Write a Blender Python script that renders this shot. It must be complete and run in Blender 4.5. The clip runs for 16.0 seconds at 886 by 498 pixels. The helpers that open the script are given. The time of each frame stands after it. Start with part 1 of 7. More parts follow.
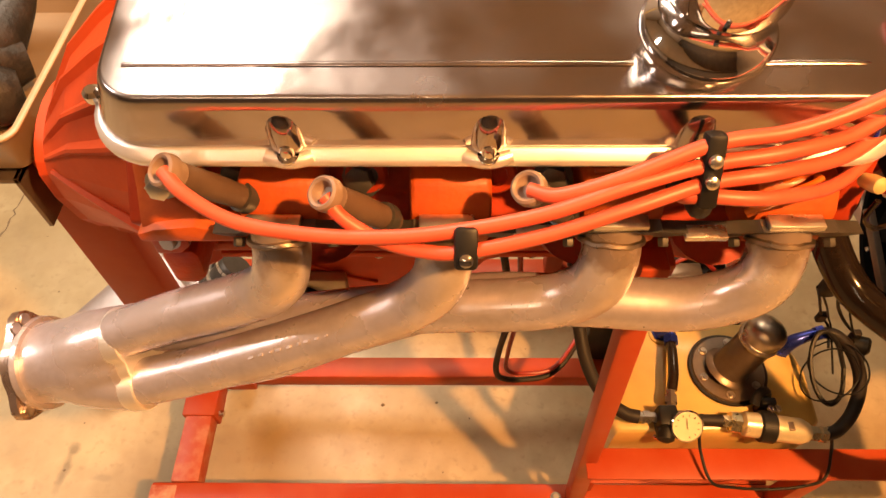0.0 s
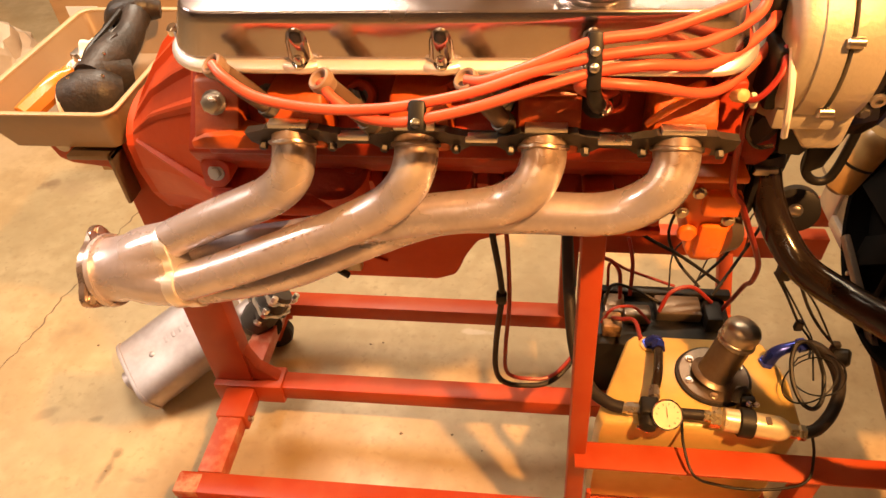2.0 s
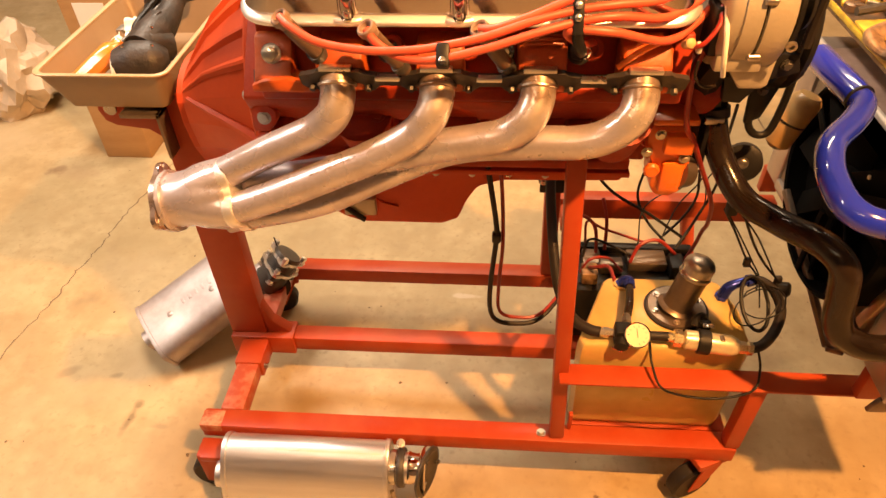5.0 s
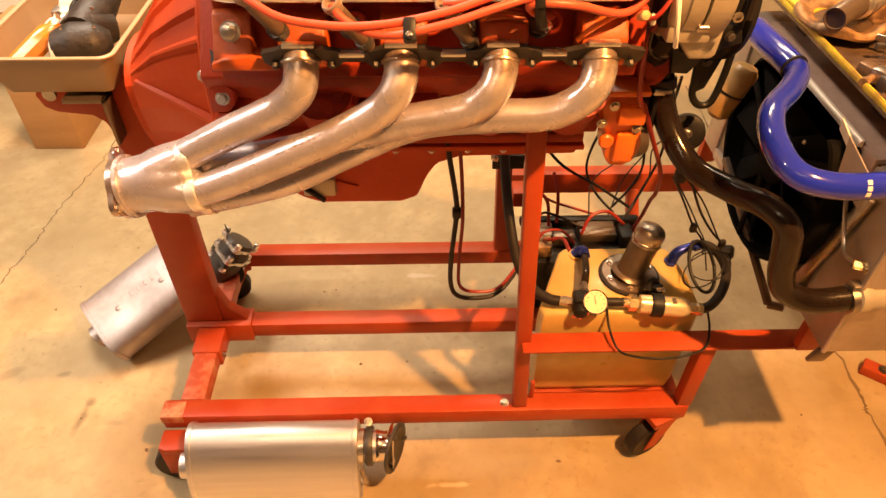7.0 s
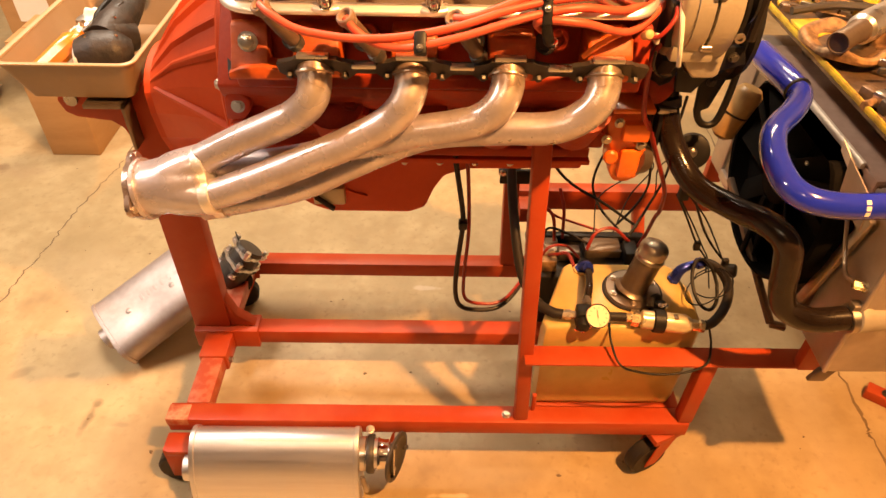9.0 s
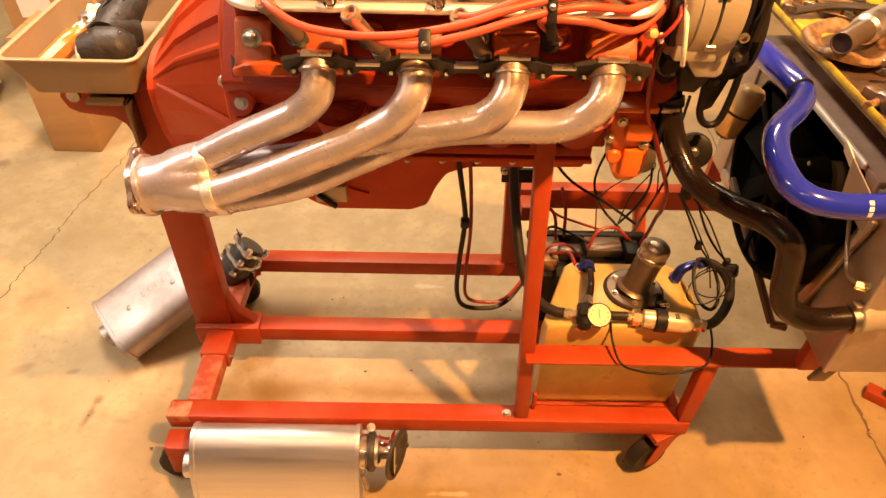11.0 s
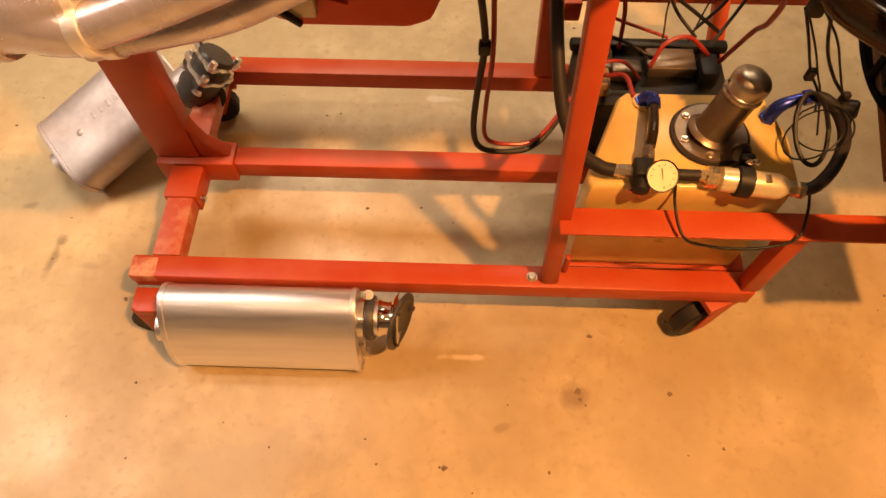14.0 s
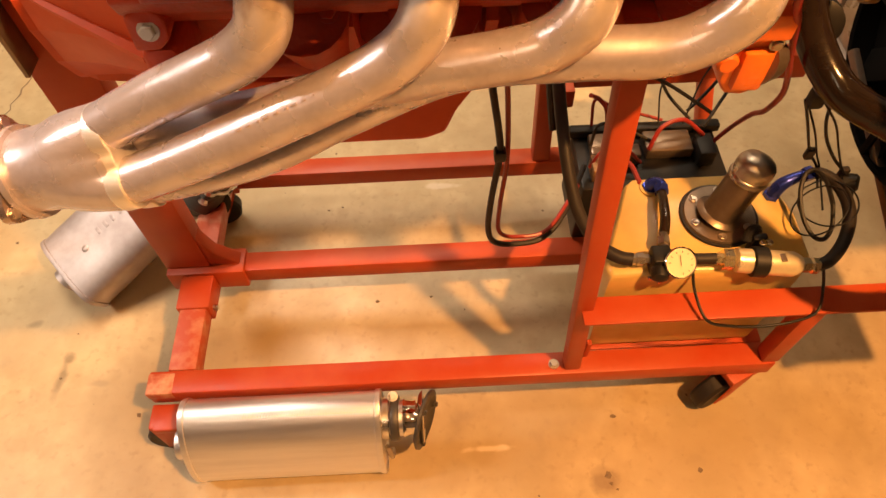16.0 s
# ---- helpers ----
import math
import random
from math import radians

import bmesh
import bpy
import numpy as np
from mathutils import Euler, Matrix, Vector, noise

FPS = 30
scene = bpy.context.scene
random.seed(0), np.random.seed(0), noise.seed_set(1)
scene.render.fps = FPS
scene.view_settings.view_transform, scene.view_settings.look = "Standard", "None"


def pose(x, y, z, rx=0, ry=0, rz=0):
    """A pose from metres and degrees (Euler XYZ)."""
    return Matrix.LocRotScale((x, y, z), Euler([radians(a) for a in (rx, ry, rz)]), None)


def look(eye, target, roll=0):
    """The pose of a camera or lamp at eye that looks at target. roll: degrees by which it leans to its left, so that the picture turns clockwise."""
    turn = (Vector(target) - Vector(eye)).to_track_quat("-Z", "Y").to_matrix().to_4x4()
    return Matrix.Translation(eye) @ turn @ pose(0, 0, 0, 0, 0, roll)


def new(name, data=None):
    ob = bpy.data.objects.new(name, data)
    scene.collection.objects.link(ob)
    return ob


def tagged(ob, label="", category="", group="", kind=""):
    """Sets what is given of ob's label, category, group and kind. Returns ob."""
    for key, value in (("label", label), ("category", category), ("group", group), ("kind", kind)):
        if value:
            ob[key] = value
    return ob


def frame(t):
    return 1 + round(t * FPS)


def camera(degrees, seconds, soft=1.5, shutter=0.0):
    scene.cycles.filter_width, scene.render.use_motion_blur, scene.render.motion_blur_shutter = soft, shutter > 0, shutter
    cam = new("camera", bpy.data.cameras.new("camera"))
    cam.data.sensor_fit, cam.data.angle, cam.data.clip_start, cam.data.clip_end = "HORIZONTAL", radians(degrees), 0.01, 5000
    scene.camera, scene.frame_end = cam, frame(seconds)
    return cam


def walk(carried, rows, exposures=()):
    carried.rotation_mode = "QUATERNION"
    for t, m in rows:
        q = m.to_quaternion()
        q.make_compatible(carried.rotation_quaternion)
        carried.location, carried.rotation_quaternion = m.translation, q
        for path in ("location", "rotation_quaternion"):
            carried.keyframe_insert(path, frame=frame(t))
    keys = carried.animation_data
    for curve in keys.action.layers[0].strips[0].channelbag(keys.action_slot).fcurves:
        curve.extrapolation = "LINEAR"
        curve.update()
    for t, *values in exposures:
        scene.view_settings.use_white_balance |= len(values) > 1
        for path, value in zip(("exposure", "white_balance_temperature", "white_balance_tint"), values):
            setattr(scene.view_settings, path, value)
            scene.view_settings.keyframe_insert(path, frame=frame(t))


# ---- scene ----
cam = camera(67.2, 16.0)
PATH = [
    (0, (0.144, -0.310, 1.363), (0.123, 0.843, -0.270), -0.8),
    (0.5, (0.128, -0.356, 1.351), (0.152, 0.978, -0.140), -0.6),
    (1, (0.135, -0.398, 1.342), (0.250, 1.043, -0.041), 1.5),
    (1.5, (0.225, -0.480, 1.334), (0.142, 0.947, -0.063), -1.8),
    (2, (0.242, -0.56, 1.328), (0.027, 0.891, -0.031), -3.7),
    (2.5, (0.167, -0.594, 1.331), (0.038, 0.828, -0.07), -2.0),
    (3, (0.123, -0.624, 1.34), (0.076, 0.853, -0.008), -0.8),
    (3.5, (0.127, -0.646, 1.355), (0.126, 0.857, 0.035), 0.5),
    (4, (0.124, -0.669, 1.351), (0.192, 0.831, 0.03), 1.0),
    (4.5, (0.179, -0.731, 1.367), (0.06, 0.787, 0.071), -2.8),
    (4.7, (0.214, -0.758, 1.358), (0.064, 0.737, 0.039), -2.0),
    (6.8, (0.168, -0.777, 1.363), (0.237, 0.684, -0.001), 0.5),
    (7, (0.17, -0.785, 1.357), (0.218, 0.672, -0.012), 0.5),
    (7.5, (0.173, -0.807, 1.359), (0.189, 0.686, 0.028), 0.7),
    (8, (0.18, -0.818, 1.358), (0.205, 0.672, 0.024), 1.2),
    (8.5, (0.178, -0.813, 1.358), (0.208, 0.682, 0.029), 2.0),
    (9, (0.175, -0.809, 1.361), (0.197, 0.685, 0.031), 1.3),
    (11.5, (0.168, -0.81, 1.36), (0.192, 0.679, 0.025), 1.7),
    (12, (0.165, -0.808, 1.356), (0.189, 0.678, 0.017), 1.5),
    (12.5, (0.156, -0.801, 1.349), (0.197, 0.649, -0.029), 1.9),
    (13, (0.118, -0.761, 1.293), (0.267, 0.478, -0.27), 3.8),
    (13.5, (0.167, -0.627, 1.261), (0.176, 0.491, -0.397), -1.9),
    (14, (0.197, -0.506, 1.22), (0.152, 0.439, -0.542), -0.8),
    (14.5, (0.171, -0.452, 1.198), (0.22, 0.426, -0.599), 2.6),
    (15, (0.146, -0.438, 1.206), (0.218, 0.465, -0.577), 1.3),
    (15.5, (0.136, -0.443, 1.223), (0.194, 0.535, -0.521), -0.7),
    (16, (0.138, -0.455, 1.257), (0.149, 0.641, -0.416), -2.3),
]
walk(cam, [(t, look(eye, target, roll)) for t, eye, target, roll in PATH],
     [(0.0, -0.27), (0.7, -0.18), (1.5, -0.06), (12.5, -0.03), (13.5, -0.22), (14.5, -0.34), (15.0, -0.34), (15.5, -0.31), (16.0, -0.22)])

# ---- light ----
world = bpy.data.worlds.new("garage_air")
scene.world = world
world.use_nodes = True
world.node_tree.nodes["Background"].inputs[0].default_value = (1.0, 0.72, 0.45, 1)
world.node_tree.nodes["Background"].inputs[1].default_value = 0.012


def area_lamp(name, at, target, sx, sy, watts, colour):
    lamp = bpy.data.lights.new(name, "AREA")
    lamp.shape, lamp.size, lamp.size_y = "RECTANGLE", sx, sy
    lamp.energy, lamp.color = watts, colour
    ob = new(name, lamp)
    ob.matrix_world = look(at, target)
    return ob


area_lamp("ceiling_lamp_main", (-0.60, 1.12, 2.60), (-0.60, 1.1201, 0), 0.26, 1.25, 83, (1.0, 0.800, 0.60))
area_lamp("ceiling_lamp_warm", (1.00, -0.70, 2.45), (0.6, -0.30, 0), 0.07, 0.07, 132, (1.0, 0.445, 0.13))
# fill light added to brighten the floor behind the tank, no known fixture
area_lamp("back_fill", (0.95, 1.9, 2.62), (0.95, 1.8999, 0), 1.2, 0.14, 38, (1.0, 0.76, 0.50))
# weak fill added for the faces turned to the camera, no known fixture
area_lamp("front_fill", (-0.7, -1.5, 2.62), (-0.7, -1.4999, 0), 1.2, 0.12, 9, (1.0, 0.74, 0.47))
area_lamp("ceiling_lamp_west", (-2.25, 0.05, 2.6), (-2.25, 0.0501, 0), 1.3, 0.22, 66, (1.0, 0.855, 0.72))
scene.view_settings.exposure = 0.0


# ---- materials ----
def material(name, base, other=None, rough=0.5, metal=0.0, grain=60.0, stain=4.0, mix=0.5, bump=0.1, rough_span=0.1, coat=0.0, spec=0.5, stretch=(1, 1, 1), stain_at=0.5, per_object=0.0):
    """base and other: linear colours blended by a broad and a fine noise."""
    m = bpy.data.materials.new(name)
    m.use_nodes = True
    nt = m.node_tree
    n, l = nt.nodes, nt.links
    bsdf = n["Principled BSDF"]
    co = n.new("ShaderNodeTexCoord")
    mp = n.new("ShaderNodeMapping")
    mp.inputs["Scale"].default_value = stretch
    l.new(co.outputs["Object"], mp.inputs["Vector"])
    broad = n.new("ShaderNodeTexNoise")
    broad.inputs["Scale"].default_value, broad.inputs["Detail"].default_value = stain, 6
    fine = n.new("ShaderNodeTexNoise")
    fine.inputs["Scale"].default_value, fine.inputs["Detail"].default_value = grain, 4
    l.new(mp.outputs[0], broad.inputs["Vector"])
    l.new(mp.outputs[0], fine.inputs["Vector"])
    add = n.new("ShaderNodeMath")
    add.operation = "MULTIPLY_ADD"
    l.new(fine.outputs["Fac"], add.inputs[0])
    add.inputs[1].default_value = 0.35
    l.new(broad.outputs["Fac"], add.inputs[2])
    ramp = n.new("ShaderNodeMapRange")
    ramp.inputs["From Min"].default_value, ramp.inputs["From Max"].default_value = stain_at + 0.02, stain_at + 0.36
    ramp.inputs["To Max"].default_value = mix
    l.new(add.outputs[0], ramp.inputs["Value"])
    mixc = n.new("ShaderNodeMix")
    mixc.data_type = "RGBA"
    other = other or tuple(c * 0.6 for c in base)
    mixc.inputs["A"].default_value = (*base, 1)
    mixc.inputs["B"].default_value = (*other, 1)
    l.new(ramp.outputs[0], mixc.inputs["Factor"])
    out = mixc.outputs["Result"]
    if per_object:
        info = n.new("ShaderNodeObjectInfo")
        hsv = n.new("ShaderNodeHueSaturation")
        span = n.new("ShaderNodeMapRange")
        span.inputs["To Min"].default_value, span.inputs["To Max"].default_value = 1 - per_object, 1 + per_object
        l.new(info.outputs["Random"], span.inputs["Value"])
        l.new(span.outputs[0], hsv.inputs["Value"])
        l.new(out, hsv.inputs["Color"])
        out = hsv.outputs[0]
    l.new(out, bsdf.inputs["Base Color"])
    rr = n.new("ShaderNodeMapRange")
    rr.inputs["From Min"].default_value, rr.inputs["From Max"].default_value = 0.3, 0.7
    rr.inputs["To Min"].default_value, rr.inputs["To Max"].default_value = max(0.02, rough - rough_span), min(1, rough + rough_span)
    l.new(broad.outputs["Fac"], rr.inputs["Value"])
    l.new(rr.outputs[0], bsdf.inputs["Roughness"])
    bsdf.inputs["Metallic"].default_value = metal
    bsdf.inputs["Coat Weight"].default_value = coat
    bsdf.inputs["Coat Roughness"].default_value = 0.12
    bsdf.inputs["Specular IOR Level"].default_value = spec
    if bump:
        b = n.new("ShaderNodeBump")
        b.inputs["Strength"].default_value, b.inputs["Distance"].default_value = bump, 0.002
        l.new(fine.outputs["Fac"], b.inputs["Height"])
        l.new(b.outputs[0], bsdf.inputs["Normal"])
    return m


ORANGE = material("orange_engine_enamel", (0.52, 0.064, 0.012), (0.40, 0.042, 0.008), 0.50, grain=90, stain=7, mix=0.6, bump=0.1, spec=0.28)
# one orange paint: RUNNER holds its lit tone, CAST its shaded tone
RUNNER = material("lit_orange_cast_iron", (0.50, 0.090, 0.010), (0.34, 0.045, 0.006), 0.5, grain=150, stain=14, mix=0.8, bump=0.35, coat=0.05)
CAST = material("shaded_orange_cast_iron", (0.36, 0.036, 0.008), (0.20, 0.018, 0.005), 0.5, grain=170, stain=10, mix=0.7, bump=0.35, spec=0.25)
PUMP = material("bright_orange_enamel", (0.80, 0.17, 0.015), (0.6, 0.09, 0.01), 0.35, grain=150, stain=9, mix=0.5, bump=0.2, coat=0.2)
STAND = material("red_orange_stand_paint", (0.38, 0.045, 0.010), (0.44, 0.088, 0.028), 0.45, grain=38, stain=9, mix=0.65, bump=0.14, coat=0.0, spec=0.32, stain_at=0.52)
WORN = material("worn_red_paint", (0.40, 0.065, 0.022), (0.56, 0.30, 0.18), 0.5, grain=80, stain=26, mix=0.8, bump=0.2, stain_at=0.58)
BARE = material("chipped_bare_patch", (0.38, 0.060, 0.020), (0.60, 0.36, 0.22), 0.55, grain=110, stain=38, mix=0.9, bump=0.3, stain_at=0.54)
CHROME = material("scuffed_chrome", (0.49, 0.445, 0.45), (0.37, 0.33, 0.33), 0.18, 1.0, grain=22, stain=13, mix=0.7, bump=0.30, rough_span=0.13)
RAIL = material("brushed_chrome_lip", (0.96, 0.95, 0.96), (0.82, 0.80, 0.80), 0.40, 0.8, grain=40, stain=12, mix=0.5, bump=0.05, rough_span=0.05)
PAD = material("ground_bare_steel", (0.90, 0.88, 0.84), (0.74, 0.71, 0.66), 0.33, 1.0, grain=150, stain=30, mix=0.5, bump=0.1)
CHROME_B = material("bright_chrome", (0.82, 0.80, 0.78), None, 0.06, 1.0, grain=30, stain=6, mix=0.2, bump=0.0, rough_span=0.02)
HEADER = material("dull_steel_tube", (0.62, 0.58, 0.64), (0.44, 0.40, 0.43), 0.31, 0.62, grain=140, stain=19, mix=0.85, bump=0.12, rough_span=0.15)
HEAT = material("heat_tinted_weld", (0.46, 0.38, 0.30), (0.33, 0.25, 0.19), 0.38, 1.0, grain=150, stain=30, mix=0.8, bump=0.12)
MUFFLER = material("brushed_aluminised_steel", (0.88, 0.89, 0.95), (0.74, 0.74, 0.79), 0.40, 1.0, grain=60, stain=5, mix=0.5, bump=0.05, stretch=(1, 14, 14), rough_span=0.06)
DULLCASE = material("dull_brownish_aluminised_steel", (0.56, 0.50, 0.49), (0.42, 0.35, 0.33), 0.52, 0.75, grain=70, stain=11, mix=0.8, bump=0.08, rough_span=0.08)
STEEL = material("bare_steel", (0.56, 0.52, 0.47), (0.36, 0.32, 0.27), 0.32, 1.0, grain=120, stain=20, mix=0.7, bump=0.1)
FACED = material("reddish_smooth_steel", (0.62, 0.50, 0.44), (0.44, 0.33, 0.28), 0.24, 0.9, grain=120, stain=20, mix=0.6, bump=0.06)
DIAL = material("yellowed_gauge_dial", (0.74, 0.70, 0.48), (0.60, 0.55, 0.36), 0.4, grain=60, stain=9, mix=0.5, bump=0.03)
FILTER = material("gold_tinted_aluminium_filter", (0.80, 0.71, 0.50), (0.58, 0.48, 0.28), 0.32, 0.5, grain=90, stain=22, mix=0.7, bump=0.05)
OCHRE = material("dirty_ochre_plastic", (0.36, 0.22, 0.08), (0.24, 0.13, 0.045), 0.45, grain=80, stain=16, mix=0.7, bump=0.06)
BAG = material("off_white_bag", (0.58, 0.48, 0.36), (0.44, 0.35, 0.25), 0.6, grain=60, stain=8, mix=0.7, bump=0.15)
RADTOP = material("greasy_brown_painted_rail", (0.34, 0.235, 0.19), (0.22, 0.145, 0.11), 0.45, grain=90, stain=16, mix=0.7, bump=0.1)
ALU = material("cast_aluminium", (0.47, 0.42, 0.33), (0.36, 0.32, 0.25), 0.48, 0.40, grain=220, stain=12, mix=0.5, bump=0.25)
ALUSHEET = material("radiator_aluminium_sheet", (0.50, 0.43, 0.37), (0.36, 0.30, 0.25), 0.40, 0.65, grain=50, stain=9, mix=0.7, bump=0.08)
FLANGE = material("dark_steel_flange", (0.10, 0.09, 0.08), (0.045, 0.04, 0.035), 0.48, 0.6, grain=140, stain=14, mix=0.6, bump=0.15)
BLACK = material("black_rubber", (0.016, 0.012, 0.010), (0.030, 0.023, 0.019), 0.55, grain=90, stain=9, mix=0.6, bump=0.1, spec=0.3)
HOSE = material("worn_black_hose_rubber", (0.011, 0.007, 0.005), (0.024, 0.015, 0.010), 0.19, grain=80, stain=8, mix=0.7, bump=0.08, coat=0.0, spec=0.35, rough_span=0.06)
PLASTIC = material("black_plastic", (0.008, 0.0075, 0.0075), (0.015, 0.013, 0.012), 0.45, grain=120, stain=6, mix=0.5, bump=0.06, spec=0.3)
MATTE = material("matte_black_shroud_plastic", (0.004, 0.0036, 0.0034), (0.006, 0.0055, 0.005), 0.8, grain=120, stain=6, mix=0.5, bump=0.06, spec=0.06)
BLUE = material("blue_silicone_rubber", (0.014, 0.030, 0.50), (0.010, 0.018, 0.34), 0.16, grain=60, stain=5, mix=0.6, bump=0.02, coat=0.8, rough_span=0.05)
BLUE.node_tree.nodes["Principled BSDF"].inputs["Coat Roughness"].default_value = 0.03
BLUEFIT = material("blue_anodised_aluminium", (0.03, 0.05, 0.36), (0.02, 0.03, 0.22), 0.28, 0.7, grain=90, stain=20, mix=0.5, bump=0.05)
WIRE = material("orange_silicone_wire_jacket", (0.61, 0.103, 0.056), (0.48, 0.071, 0.037), 0.42, grain=120, stain=16, mix=0.6, bump=0.08)
REDWIRE = material("red_wire_jacket", (0.28, 0.022, 0.014), (0.20, 0.014, 0.010), 0.4, grain=120, stain=16, mix=0.5, bump=0.05)
BOOT = material("grey_beige_silicone_boot", (0.27, 0.19, 0.15), (0.19, 0.13, 0.10), 0.5, grain=120, stain=22, mix=0.6, bump=0.1)
BOOTDARK = material("dark_taupe_heat_sleeve", (0.12, 0.070, 0.045), (0.065, 0.038, 0.028), 0.55, grain=140, stain=22, mix=0.6, bump=0.15)
TANK = material("amber_polyethylene_tank", (0.62, 0.44, 0.14), (0.46, 0.29, 0.08), 0.33, grain=40, stain=5, mix=0.7, bump=0.05, coat=0.1)
BRASS = material("brass_fitting", (0.92, 0.82, 0.55), (0.78, 0.62, 0.36), 0.30, 1.0, grain=120, stain=30, mix=0.5, bump=0.06)
DARKMETAL = material("dark_grey_pump_metal", (0.22, 0.17, 0.13), (0.14, 0.10, 0.075), 0.36, 0.7, grain=140, stain=12, mix=0.6, bump=0.1)
WHITE = material("off_white_plastic", (0.80, 0.76, 0.68), (0.7, 0.64, 0.55), 0.4, grain=60, stain=9, mix=0.5, bump=0.03)
# rim wear and the cream highlight along it put into one paler tan
TUBRIM = material("worn_highlit_tub_rim", (0.42, 0.31, 0.18), (0.32, 0.22, 0.12), 0.42, grain=60, stain=9, mix=0.6, bump=0.06)
TRAY = material("tan_plastic_tub", (0.29, 0.20, 0.115), (0.23, 0.155, 0.085), 0.42, grain=60, stain=5, mix=0.6, bump=0.06)
CARD = material("brown_corrugated_cardboard", (0.44, 0.25, 0.10), (0.36, 0.19, 0.07), 0.75, grain=35, stain=4, mix=0.7, bump=0.12, stretch=(1, 1, 5))
PAPER = material("white_paper_label", (0.78, 0.74, 0.66), (0.7, 0.65, 0.56), 0.7, grain=60, stain=9, mix=0.4, bump=0.03)
YELLOW = material("yellow_enamel", (0.72, 0.52, 0.03), (0.34, 0.20, 0.03), 0.40, grain=70, stain=28, mix=0.9, bump=0.06, coat=0.15)
AMBER = material("clear_amber_tool_handle", (0.66, 0.22, 0.012), (0.50, 0.14, 0.01), 0.30, grain=60, stain=20, mix=0.6, bump=0.02, coat=0.4)
DARKCLOTH = material("worn_dark_tool_body", (0.012, 0.009, 0.007), (0.040, 0.027, 0.020), 0.50, grain=140, stain=32, mix=0.9, bump=0.6, stain_at=0.52)
RAWALU = material("raw_bright_aluminium_edge", (0.80, 0.72, 0.62), (0.66, 0.58, 0.48), 0.45, 0.25, grain=90, stain=12, mix=0.5, bump=0.05)
CREAM = material("yellowed_cream_plastic", (0.62, 0.45, 0.20), (0.50, 0.34, 0.13), 0.45, grain=50, stain=14, mix=0.7, bump=0.08)
GREASY = material("greasy_brown_metal", (0.17, 0.115, 0.075), (0.055, 0.037, 0.026), 0.36, 0.5, grain=90, stain=25, mix=0.8, bump=0.2, per_object=0.35)
RUST = material("rusty_flaking_steel", (0.40, 0.24, 0.11), (0.08, 0.04, 0.02), 0.6, 0.3, grain=120, stain=34, mix=1.0, bump=0.6)
# for the unseen south wall, dark only to tone down the chrome's reflections
DARKWALL = material("dark_unseen_wall", (0.11, 0.085, 0.065), (0.07, 0.055, 0.045), 0.8, grain=120, stain=3, mix=0.6, bump=0.15)
CEIL = material("plain_plaster_ceiling", (0.66, 0.58, 0.52), (0.54, 0.47, 0.42), 0.8, grain=30, stain=3, mix=0.6, bump=0.15)
DRYWALL = material("painted_garage_wall", (0.50, 0.43, 0.36), (0.43, 0.36, 0.29), 0.8, grain=120, stain=3, mix=0.5, bump=0.15)



